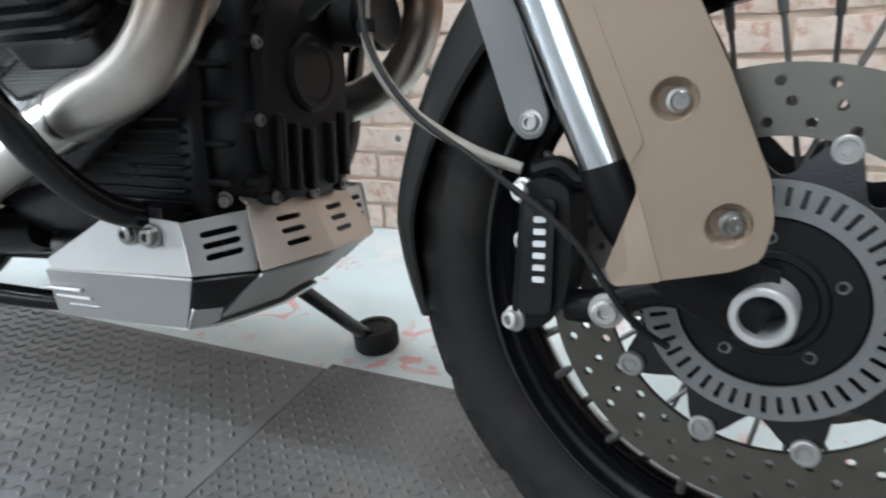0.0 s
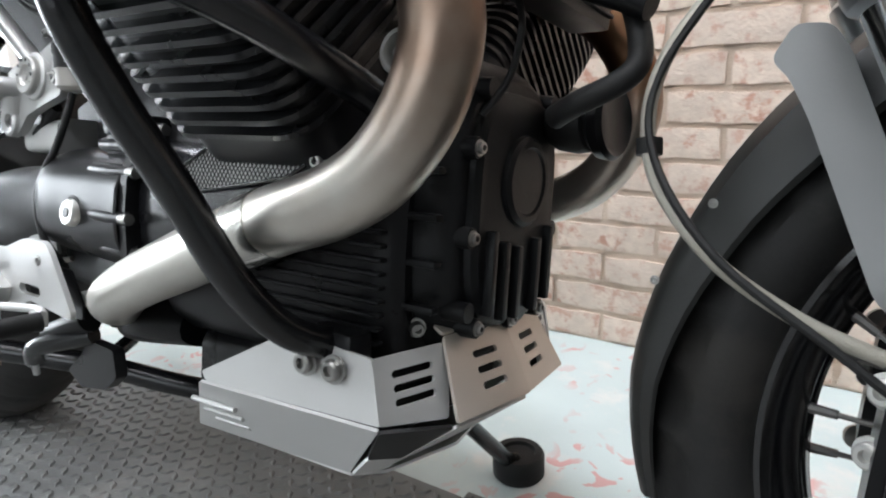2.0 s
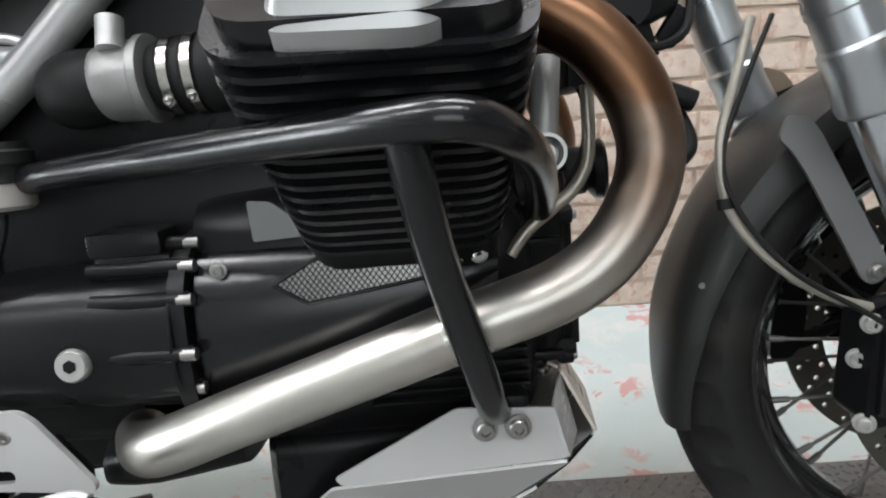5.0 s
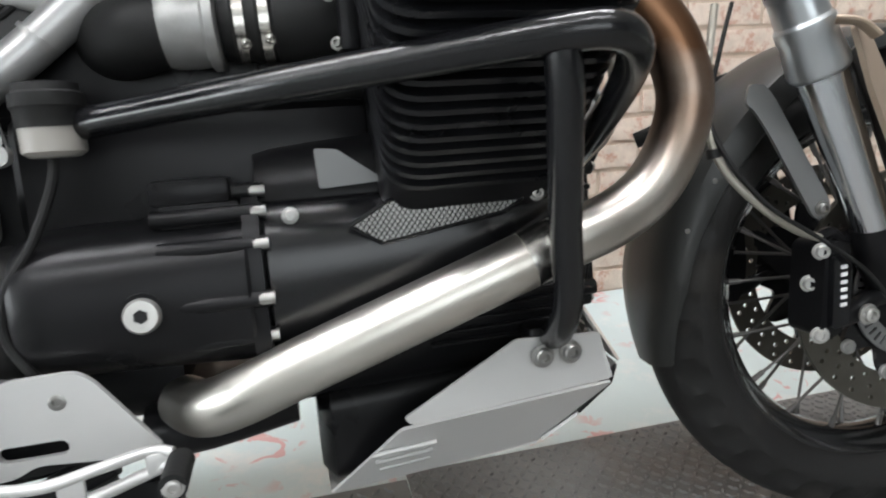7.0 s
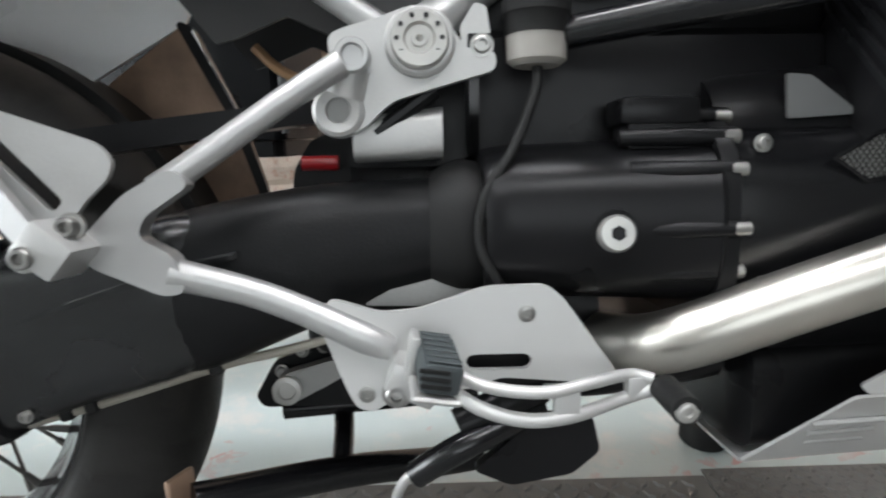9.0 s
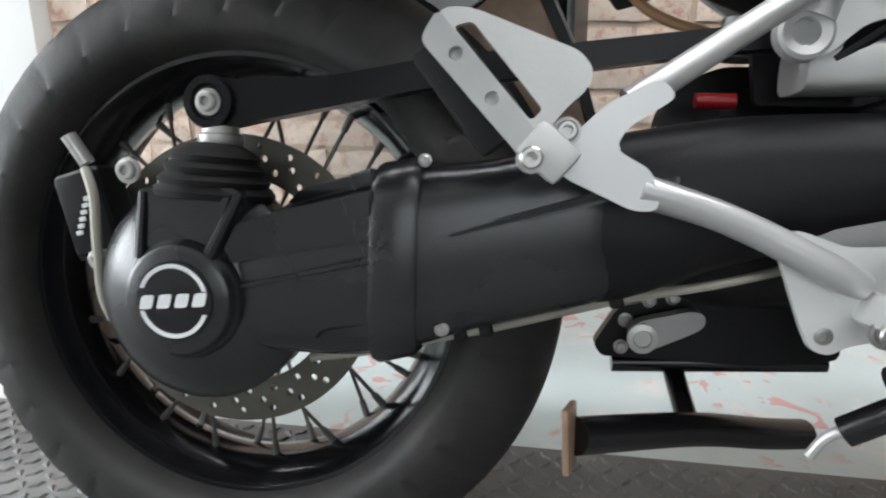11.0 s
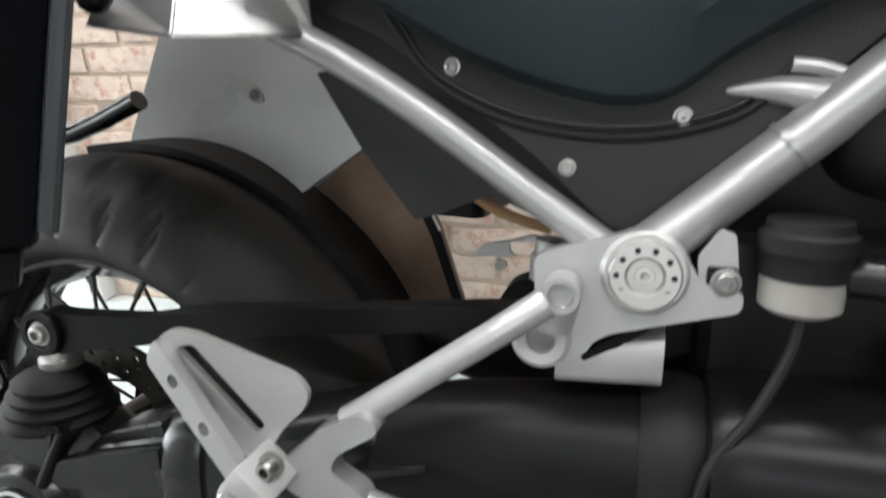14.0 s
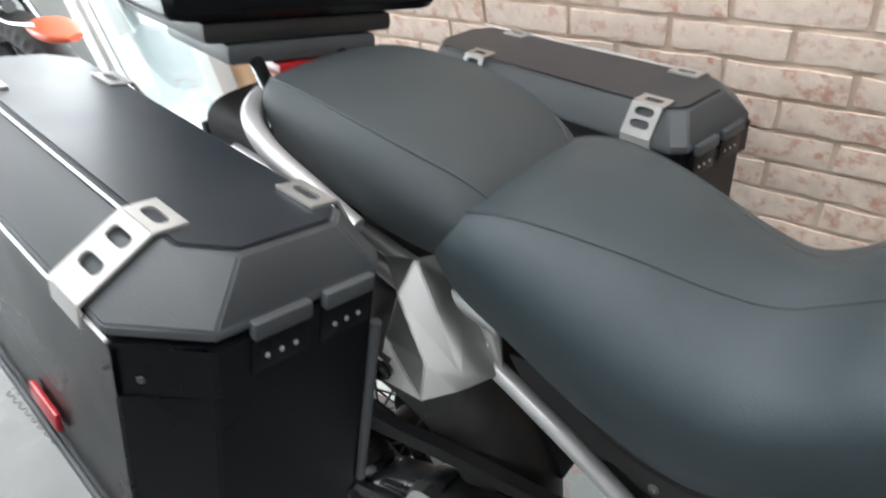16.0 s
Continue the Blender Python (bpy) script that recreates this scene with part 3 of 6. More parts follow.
swing = part("swingarm", loft(bmesh.new(), dense([(0.03, -0.100, 0.040, 0.272, 0.366), (0.09, -0.102, 0.044, 0.272, 0.405), (0.17, -0.100, 0.046, 0.276, 0.434), (0.26, -0.097, 0.045, 0.306, 0.446), (0.33, -0.094, 0.044, 0.324, 0.464), (0.36, -0.092, 0.040, 0.336, 0.466)], 4), power=3.4), SATIN, bike, "black cast single-sided swingarm")
part("shaft_tube", loft(bmesh.new(), dense([(0.33, -0.093, 0.042, 0.328, 0.462),
                                                 (0.37, -0.092, 0.044, 0.333, 0.472), (0.46, -0.090, 0.046, 0.368, 0.486), (0.56, -0.088, 0.050, 0.398, 0.490)], 4), power=2.6), ENGINE_BLACK, swing)
part("clamp_band", loft(bmesh.new(), [(0.165, -0.100, 0.050, 0.270, 0.438), (0.170, -0.100, 0.052, 0.268, 0.441), (0.198, -0.099, 0.052, 0.276, 0.446), (0.203, -0.099, 0.050, 0.280, 0.444)], power=3.4), SATIN, swing)
for outline, y0, deep in (([(0.046, 0.352), (0.042, 0.362), (0.054, 0.385), (0.092, 0.398), (0.166, 0.417), (0.168, 0.376)], -0.139, 0.010),
                          ([(0.093, 0.402), (0.105, 0.415), (0.164, 0.435), (0.168, 0.422)], -0.128, 0.012),
                          ([(0.118, 0.293), (0.128, 0.300), (0.168, 0.311), (0.168, 0.296)], -0.134, 0.010),
                          ([(0.206, 0.372), (0.206, 0.380), (0.36, 0.428), (0.40, 0.436), (0.40, 0.430)], -0.134, 0.009)):
    bm = plate(bmesh.new(), rounded(outline, 0.003, 3), [], deep, xz(y0, -1))
    bmesh.ops.bevel(bm, geom=[e for e in bm.edges if e.is_manifold and e.calc_face_angle(0) > 0.5 and all(v.co.y < y0 - deep * 0.9 for v in e.verts)], offset=0.0025, segments=2, affect="EDGES")
    part("raised_facet", bm, SATIN, swing)
part("rib", rod(bmesh.new(), (0.048, -0.142, 0.331), (0.166, -0.1465, 0.361), 0.0035, seg=10), SATIN, swing)
bolt((0.224, -0.136, 0.306), swing, r=0.0045)
bolt((0.206, -0.136, 0.442), swing, r=0.004)
part("drive_gaiter", loft(bmesh.new(), dense([(0.55, -0.088, 0.052, 0.395, 0.494), (0.575, -0.088, 0.058, 0.388, 0.505), (0.60, -0.085, 0.055, 0.39, 0.50)], 4), power=2.4), BLACK_RUBBER, bike)
# upper torque rod
bm = bmesh.new()
plate(bm, rounded([(-0.012, 0.486), (0.004, 0.510), (0.03, 0.507), (0.12, 0.512), (0.20, 0.527), (0.44, 0.553), (0.50, 0.555), (0.50, 0.538), (0.44, 0.534), (0.20, 0.502), (0.12, 0.486), (0.05, 0.472), (0.015, 0.464), (-0.008, 0.472)], 0.012), [], 0.020, xz(-0.085, -1))
torque = part("torque_rod", bm, BLACK_CAST, bike, "black pressed torque rod")
part("rod_eye", lathe(bmesh.new(), [(0, 0.023), (0.004, 0.0235), (0.007, 0.022), (0.007, 0.016), (0.004, 0.0145), (0.004, 0.0005)], (0.008, -0.1045, 0.487), (0, -1, 0), 32), BLACK_CAST, torque)
bolt((0.008, -0.108, 0.487), torque, r=0.0088, h=0.008, mat=PALE_METAL)

# rear brake caliper and hose
bm = bmesh.new()
block(bm, (-0.024, -0.022, -0.04), (0.024, 0.018, 0.04), 0.008, 3, pose(-0.118, -0.082, 0.385, 0, -18, 0))
caliper = part("rear_caliper", bm, BLACK_CAST, bike, "black rear brake caliper")
for i in range(6):
    part("mark", block(bmesh.new(), (-0.003, -0.001, -0.0022), (0.004, 0.001, 0.0022), 0.0008, 1, pose(-0.118 + 0.0016 * (i - 3), -0.105, 0.385 + 0.0065 * (i - 3), 0, -18, 0)), WHITE_MARK, caliper)
part("bleed_nipple", rod(bmesh.new(), (-0.12, -0.095, 0.43), (-0.135, -0.10, 0.455), 0.007), PALE_METAL, caliper)
for p in ((-0.075, -0.10, 0.425), (-0.105, -0.10, 0.342)):
    bolt(p, caliper, r=0.009, h=0.008, mat=PALE_METAL)
part("brake_hose", tube(bmesh.new(), [(-0.115, -0.105, 0.425), (-0.10, -0.115, 0.40), (-0.095, -0.118, 0.35), (-0.09, -0.115, 0.30), (-0.055, -0.11, 0.255), (0.0, -0.10, 0.235), (0.08, -0.10, 0.262)], 0.0045, 10), HOSE, bike)
pipe_low = part("brake_pipe", tube(bmesh.new(), [(0.10, -0.098, 0.262), (0.16, -0.10, 0.274), (0.223, -0.10, 0.291), (0.266, -0.10, 0.302), (0.37, -0.10, 0.333), (0.42, -0.10, 0.344), (0.464, -0.10, 0.355), (0.52, -0.08, 0.368)], 0.0040, 10), HOSE, bike, "brake line under the swingarm")
for x, z in ((0.258, 0.300), (0.365, 0.3315), (0.236, 0.2945)):
    part("pipe_clip", block(bmesh.new(), (-0.006, -0.006, -0.006), (0.006, 0.006, 0.006), 0.002, 1, pose(x, -0.10, z, 0, -15, 0)), BLACK_RUBBER, pipe_low)

# exhaust headers
HEADER = [(0.700, -0.090, 0.345), (0.722, -0.128, 0.350), (0.755, -0.153, 0.364), (0.82, -0.168, 0.391), (0.92, -0.182, 0.428), (1.03, -0.193, 0.468), (1.09, -0.192, 0.488), (1.128, -0.190, 0.512),
          (1.154, -0.188, 0.548), (1.165, -0.188, 0.588), (1.158, -0.187, 0.624), (1.144, -0.184, 0.652), (1.118, -0.178, 0.682), (1.075, -0.170, 0.708)]
pipe = part("exhaust_header", tube(bmesh.new(), HEADER, 0.0252, 28, 7), EXHAUST, bike, "brushed steel exhaust header tinted bronze by heat")
mirrored(pipe)
bm = tube(bmesh.new(), [(1.004, -0.1915, 0.459), (1.018, -0.1925, 0.464), (1.032, -0.193, 0.469)], 0.0259, 28, 3)
part("sleeve_joint", bm, STEEL, pipe)
part("collector", loft(bmesh.new(), dense([(0.66, 0.0, 0.10, 0.28, 0.345), (0.72, 0.0, 0.125, 0.29, 0.36), (0.80, 0.0, 0.11, 0.30, 0.36)], 3)), BLACK_CAST, bike, "black exhaust collector box")

# gearbox and engine
gear = part("gearbox", loft(bmesh.new(), dense([(0.592, -0.06, 0.085, 0.395, 0.505, 2.6), (0.60, -0.06, 0.098, 0.388, 0.515, 2.8), (0.66, -0.06, 0.100, 0.385, 0.518, 2.8), (0.765, -0.06, 0.102, 0.380, 0.522, 2.8), (0.772, -0.06, 0.104, 0.378, 0.524, 2.8)], 3)), BLACK_CAST, bike, "black cast gearbox housing")
part("flange", loft(bmesh.new(), [(0.772, -0.03, 0.13, 0.352, 0.545, 3), (0.786, -0.03, 0.13, 0.352, 0.545, 3)]), BLACK_CAST, gear)
part("upper_case", block(bmesh.new(), (0.585, -0.085, 0.50), (0.90, 0.10, 0.615), 0.02, 3), BLACK_CAST, bike, "black upper gearbox case")
part("drain_plug", lathe(bmesh.new(), [(0, 0.0145), (0.006, 0.0145), (0.009, 0.0125), (0.0092, 0.0005)], (0.69, -0.159, 0.445), (0, -1, 0.12), 28), PALE_METAL, gear, "bright hexagon-socket filler plug")
# raised black hexagon, the shade of a hollow socket as colour
part("plug_socket", rod(bmesh.new(), (0.69, -0.166, 0.4458), (0.69, -0.1688, 0.4462), 0.0058, seg=6), BLACK_CAST, gear)
part("plug_boss", rod(bmesh.new(), (0.69, -0.13, 0.448), (0.69, -0.16, 0.446), 0.019, 0.0175, 24), BLACK_CAST, gear)
for z, x0, y in ((0.492, 0.705, -0.149), (0.447, 0.715, -0.157), (0.413, 0.72, -0.148), (0.535, 0.72, -0.118), (0.518, 0.70, -0.135)):
    part("boss", tube(bmesh.new(), [(x0, y + 0.004, z), (0.74, y, z), (0.79, y, z)], 0.0072, 12, 2), BLACK_CAST, gear)
    part("bolt", rod(bmesh.new(), (0.780, y - 0.002, z), (0.7925, y - 0.002, z), 0.0058, seg=12), BOLT, gear)
for x0, x1, z0, z1 in ((0.705, 0.772, 0.508, 0.53), (0.70, 0.765, 0.528, 0.55)):
    part("boss", block(bmesh.new(), (x0, -0.135, z0), (x1, -0.09, z1), 0.006), BLACK_CAST, gear)

COVER = [(0.790, -0.078, 0.070, 0.372, 0.534, 2.5), (0.83, -0.078, 0.071, 0.376, 0.535, 2.4), (0.90, -0.080, 0.0695, 0.392, 0.534, 2.4), (0.97, -0.085, 0.064, 0.420, 0.531, 2.4), (1.02, -0.091, 0.056, 0.452, 0.527, 2.3), (1.05, -0.095, 0.046, 0.476, 0.522, 2.2)]
cover = part("starter_cover", loft(bmesh.new(), dense(COVER, 4), 36), BLACK_GLOSS, bike, "satin black engine side cover")
# mesh vent
VENT = [(0.861, 0.499), (0.897, 0.5185), (1.016, 0.5165), (1.02, 0.509), (1.001, 0.499), (0.888, 0.481)]


def inside(poly, u, v):
    c = False
    for i in range(len(poly)):
        (x1, y1), (x2, y2) = poly[i - 1], poly[i]
        if (y1 > v) != (y2 > v) and u < (x2 - x1) * (v - y1) / (y2 - y1) + x1:
            c = not c
    return c


def vent_y(u, v):
    return -0.1475 - 0.004 * math.exp(-((v - 0.497) / 0.02) ** 2)


part("vent_backing", plate(bmesh.new(), VENT, [], 0.002, lambda u, v, w: (u, vent_y(u, v) + 0.0005 + w, v)), PALE_METAL, cover)
bm = bmesh.new()
for turn in (1, -1):
    for k in range(-12, 70):
        x0 = 0.84 + 0.0050 * k
        run = []
        for i in range(30):
            v = 0.478 + 0.0015 * i
            u = x0 + turn * (v - 0.5) * 0.75
            if inside(VENT, u, v):
                run.append((u, v))
        if len(run) > 2:
            (a, b), (c, d) = run[0], run[-1]
            rod(bm, (a, vent_y(a, b) - 0.001, b), ((a + c) / 2, vent_y((a + c) / 2, (b + d) / 2) - 0.001, (b + d) / 2), 0.00050, seg=5)
            rod(bm, ((a + c) / 2, vent_y((a + c) / 2, (b + d) / 2) - 0.001, (b + d) / 2), (c, vent_y(c, d) - 0.001, d), 0.00050, seg=5)
part("vent_mesh", bm, DARK_MARK, cover, "diamond-pattern vent mesh")
bm = bmesh.new()
for i in range(len(VENT)):
    (a, b), (c, d) = VENT[i - 1], VENT[i]
    rod(bm, (a, vent_y(a, b) - 0.0005, b), (c, vent_y(c, d) - 0.0005, d), 0.0018, seg=8)
part("vent_rim", bm, BLACK_GLOSS, cover)
for p in ((0.812, -0.137, 0.512), (1.034, -0.150, 0.513), (0.815, -0.134, 0.405)):
    bolt(p, cover, r=0.0055, h=0.006)
bolt((1.042, -0.112, 0.525), cover, r=0.0052, h=0.005)

crank = part("crankcase", loft(bmesh.new(), dense([(0.785, 0, 0.118, 0.33, 0.57, 4), (0.80, 0, 0.122, 0.32, 0.58, 4), (0.95, 0, 0.122, 0.32, 0.59, 4), (1.06, 0, 0.118, 0.32, 0.58, 4), (1.085, 0, 0.105, 0.34, 0.56, 3)], 3), 40), BLACK_CAST, bike, "black cast engine crankcase")
for k in range(9):
    z = 0.372 + 0.011 * k
    part("fin", block(bmesh.new(), (0.93, -0.1245, z), (1.075, -0.115, z + 0.0035), 0.001, 1), BLACK_CAST, crank)
part("sump", loft(bmesh.new(), [(0.818, 0, 0.085, 0.245, 0.34, 5), (0.83, 0, 0.105, 0.236, 0.345, 5), (1.03, 0, 0.110, 0.26, 0.35, 5), (1.06, 0, 0.10, 0.28, 0.35, 5)], 36), BLACK_CAST, bike, "black finned oil sump")
front_case = part("timing_cover", loft(bmesh.new(), dense([(1.075, 0, 0.098, 0.345, 0.60, 3.4), (1.095, 0, 0.096, 0.355, 0.605, 3.2), (1.112, 0, 0.088, 0.365, 0.595, 3.0), (1.118, 0, 0.080, 0.372, 0.588, 3.0)], 4), 44), ENGINE_BLACK, bike, "black cast engine front cover with raised ribs")
part("cover_plate", loft(bmesh.new(), [(1.116, 0, 0.074, 0.378, 0.580, 3.4), (1.124, 0, 0.073, 0.380, 0.578, 3.4), (1.128, 0, 0.068, 0.386, 0.572, 3.4)], 40), ENGINE_BLACK, front_case)
part("alternator_cover", lathe(bmesh.new(), [(0, 0.040), (0.005, 0.039), (0.008, 0.035), (0.008, 0.030), (0.006, 0.028), (0.006, 0.001)], (1.127, 0.004, 0.505), (1, 0, 0), 36), ENGINE_BLACK, front_case)
for y0, z0, z1 in ((-0.052, 0.395, 0.465), (-0.030, 0.388, 0.455), (-0.006, 0.386, 0.45), (0.030, 0.388, 0.455), (0.055, 0.395, 0.465)):
    part("rib", block(bmesh.new(), (1.124, y0 - 0.004, z0), (1.136, y0 + 0.004, z1), 0.002), ENGINE_BLACK, front_case)
for y0, z0 in ((-0.074, 0.40), (-0.076, 0.46), (-0.074, 0.53), (-0.060, 0.385), (-0.056, 0.577), (0.0, 0.383), (0.056, 0.385), (0.06, 0.577), (0.074, 0.46)):
    part("boss", rod(bmesh.new(), (1.105, y0, z0), (1.127, y0, z0), 0.0095, 0.0085, 14), ENGINE_BLACK, front_case)
for y0, z0 in ((-0.076, 0.46), (-0.060, 0.385), (-0.074, 0.53), (0.0, 0.383), (0.056, 0.385)):
    bolt((1.127, y0, z0), front_case, (1, -0.1, 0), 0.0048, 0.005)
bolt((1.086, -0.088, 0.384), front_case, (0.7, -0.7, 0), 0.006, 0.012)
for k in range(5):
    part("rib", block(bmesh.new(), (1.076, -0.105, 0.40 + 0.036 * k), (1.112, -0.094, 0.406 + 0.036 * k), 0.002), ENGINE_BLACK, front_case)
part("breather_pipe", tube(bmesh.new(), [(1.135, -0.055, 0.66), (1.148, -0.058, 0.625), (1.142, -0.06, 0.585), (1.125, -0.07, 0.555)], 0.003, 8, 4), BLACK_RUBBER, bike)
cooler = part("oil_cooler", block(bmesh.new(), (1.125, -0.085, 0.645), (1.165, 0.085, 0.76), 0.006, 2), ENGINE_BLACK, bike, "black oil cooler behind the forks")
for k in range(9):
    part("cooler_fin", block(bmesh.new(), (1.163, -0.078, 0.655 + 0.011 * k), (1.170, 0.078, 0.658 + 0.011 * k), 0.0008, 1), ENGINE_BLACK, cooler)
part("cooler_bracket", tube(bmesh.new(), [(1.150, -0.055, 0.665), (1.19, -0.06, 0.648), (1.222, -0.064, 0.636), (1.246, -0.066, 0.626)], 0.0105, 14, 4), ENGINE_BLACK, cooler)
part("cooler_shroud", loft(bmesh.new(), dense([(1.16, -0.03, 0.045, 0.705, 0.80, 7), (1.205, -0.035, 0.040, 0.696, 0.80, 7), (1.235, -0.03, 0.03, 0.712, 0.80, 7)], 2)), ENGINE_BLACK, cooler)
for x, y, z, tilt in ((1.172, -0.062, 0.696, 12), (1.202, -0.058, 0.682, -20), (1.232, -0.050, 0.694, 35)):
    part("cooler_bracket", block(bmesh.new(), (-0.010, -0.006, -0.016), (0.010, 0.006, 0.020), 0.003, 2, pose(x, y, z, 0, tilt, 10)), BLACK_CAST, cooler)
part("shroud_bracket", plate(bmesh.new(), rounded([(1.098, 0.760), (1.100, 0.704), (1.112, 0.696), (1.128, 0.703), (1.146, 0.694), (1.168, 0.698), (1.176, 0.688), (1.186, 0.700), (1.190, 0.760)], 0.004), [circle2(1.135, 0.722, 0.006, 14)], 0.006, xz(-0.128, 1)), ENGINE_BLACK, cooler, "black bracket over the exhaust bend")
part("cooler_wire", tube(bmesh.new(), [(1.150, -0.070, 0.720), (1.170, -0.076, 0.690), (1.205, -0.072, 0.676), (1.240, -0.060, 0.690), (1.250, -0.050, 0.730)], 0.0045, 8, 4), BLACK_RUBBER, cooler)

# cylinders
AX = Vector((0, -0.70, 0.714)).normalized()
LAT = Vector((0, AX.z, -AX.y))
C0 = Vector((0.975, -0.01, 0.470))


def cyl_point(x, along, lat):
    return Vector((x, C0.y, C0.z)) + AX * along + LAT * lat


cyl = part("cylinder", plate(bmesh.new(), rounded([(0.975 - 0.082, -0.073), (0.975 + 0.080, -0.073), (0.975 + 0.080, 0.073), (0.975 - 0.082, 0.073)], 0.03, 6), [], 0.26, lambda u, v, w: cyl_point(u, 0.09 + w, v)), BLACK_CAST, bike, "black finned engine cylinder")
for i in range(15):
    a0 = 0.160 + 0.0132 * i
    grow = min(1.0, 0.86 + 0.012 * i)
    out = rounded([(0.975 - 0.098 * grow, -0.084), (0.975 + 0.094 * grow, -0.084), (0.975 + 0.094 * grow, 0.082), (0.975 - 0.098 * grow, 0.082)], 0.036, 7)
    bm = plate(bmesh.new(), out, [], 0.0048, lambda u, v, w, a0=a0: cyl_point(u, a0 + w, v))
    rim = [e for e in bm.edges if e.is_manifold and e.calc_face_angle(0) > 1.2]
    bmesh.ops.bevel(bm, geom=rim, offset=0.0016, segments=2, affect="EDGES")
    part("fin", bm, FIN, cyl)
bm = bmesh.new()
plate(bm, rounded([(0.975 - 0.088, -0.078), (0.975 + 0.085, -0.078), (0.975 + 0.085, 0.078), (0.975 - 0.088, 0.078)], 0.03, 6), [], 0.03, lambda u, v, w: cyl_point(u, 0.338 + w, v))
part("head", bm, BLACK_GLOSS, cyl)
bm = bmesh.new()
loops = []
for w, grow in ((0.0, 1.0), (0.016, 1.0), (0.034, 0.80), (0.046, 0.74), (0.050, 0.66)):
    out = rounded([(0.917, -0.080), (1.005, -0.084), (1.046, -0.052), (1.052, 0.05), (1.03, 0.078), (0.935, 0.078)], 0.014, 5)
    mid_u, mid_v = 0.988, 0.0
    loops.append([bm.verts.new(cyl_point(mid_u + (u - mid_u) * (1 - (1 - grow) * 0.45), 0.346 + w, mid_v + (v - mid_v) * grow)) for u, v in out])
for a, b in zip(loops[:-1], loops[1:]):
    for k in range(len(a)):
        bm.faces.new((a[k], a[(k + 1) % len(a)], b[(k + 1) % len(a)], b[k]))
bm.faces.new(loops[0][::-1])
bm.faces.new(loops[-1])
part("rocker_cover", bm, SILVER, cyl, "silver rocker cover with a chamfered lower edge")
for o in (cyl,):
    twin = mirrored(o)
    for ch in list(o.children):
        c = mirrored(ch)
        c.parent = twin

# intake
intake = part("throttle_body", lathe(bmesh.new(), [(0, 0.022), (0.006, 0.029), (0.016, 0.033), (0.036, 0.034), (0.044, 0.033), (0.047, 0.037), (0.054, 0.037), (0.056, 0.030)], (0.716, -0.10, 0.675), (1, -0.05, 0.03), 32), DULL_ALLOY, bike, "cast silver throttle body")
part("rubber_stub", lathe(bmesh.new(), [(0, 0.028), (0.01, 0.032), (0.016, 0.029), (0.03, 0.033), (0.04, 0.029), (0.045, 0.034), (0.10, 0.033), (0.105, 0.03)], (0.773, -0.103, 0.677), (1, -0.05, 0.03), 32), BLACK_RUBBER, intake)
part("clamp", lathe(bmesh.new(), [(0, 0.0335), (0.008, 0.0335)], (0.786, -0.103, 0.677), (1, -0.05, 0.03), 32), STEEL, intake)
part("clamp", lathe(bmesh.new(), [(0, 0.0345), (0.008, 0.0345)], (0.806, -0.104, 0.678), (1, -0.05, 0.03), 32), STEEL, intake)
part("lever_boss", rod(bmesh.new(), (0.745, -0.125, 0.70), (0.745, -0.118, 0.725), 0.011, seg=16), CASTALU, intake)
part("clamp_screw", bolt_mesh(bmesh.new(), (0.792, -0.138, 0.655), (0.2, -1, -0.3), 0.0034, 0.006), STEEL, intake)
part("clamp_screw", bolt_mesh(bmesh.new(), (0.812, -0.139, 0.658), (0.2, -1, -0.3), 0.0034, 0.006), STEEL, intake)
part("intake_flange", block(bmesh.new(), (0.868, -0.155, 0.645), (0.884, -0.075, 0.715), 0.004), BLACK_CAST, intake)
for p in ((0.862, -0.150, 0.690), (0.866, -0.145, 0.652)):
    bolt(p, intake, (-0.4, -1, 0), 0.0042, 0.007)
part("airbox_boot", tube(bmesh.new(), [(0.728, -0.101, 0.675), (0.706, -0.097, 0.673), (0.686, -0.075, 0.673), (0.672, -0.035, 0.680), (0.665, 0.0, 0.695)], 0.033, 24, 4, [0.030, 0.033, 0.034, 0.034, 0.034]), BLACK_RUBBER, intake)
part("airbox", block(bmesh.new(), (0.55, -0.07, 0.60), (0.93, 0.16, 0.84), 0.03, 3), BLACK_CAST, bike, "black plastic airbox under the tank")

# crash bars
bars = part("crash_bar", tube(bmesh.new(), [(0.640, -0.115, 0.598), (0.70, -0.150, 0.603), (0.80, -0.215, 0.610), (0.90, -0.272, 0.617), (0.98, -0.318, 0.622), (1.02, -0.328, 0.622), (1.046, -0.305, 0.612), (1.068, -0.25, 0.595), (1.085, -0.17, 0.565), (1.09, -0.12, 0.545)], 0.0128, 18, 6), BLACK_GLOSS, bike, "black tubular engine crash bar")
part("upright", tube(bmesh.new(), [(0.988, -0.316, 0.617), (0.992, -0.310, 0.590), (1.000, -0.288, 0.545), (1.013, -0.255, 0.49), (1.028, -0.222, 0.430), (1.036, -0.185, 0.392), (1.042, -0.15, 0.375), (1.045, -0.12, 0.37)], 0.0128, 18, 6), BLACK_GLOSS, bars)
left_bar = mirrored(bars)
for ch in list(bars.children):
    mirrored(ch).parent = left_bar

# skid plate
skid = part("skid_plate", plate(bmesh.new(), rounded([(0.893, 0.318), (1.006, 0.377), (1.092, 0.372), (1.103, 0.323), (0.90, 0.310)], 0.004), [], 0.003, xz(-0.150, 1)), ALU, bike, "bent aluminium skid plate with slots")


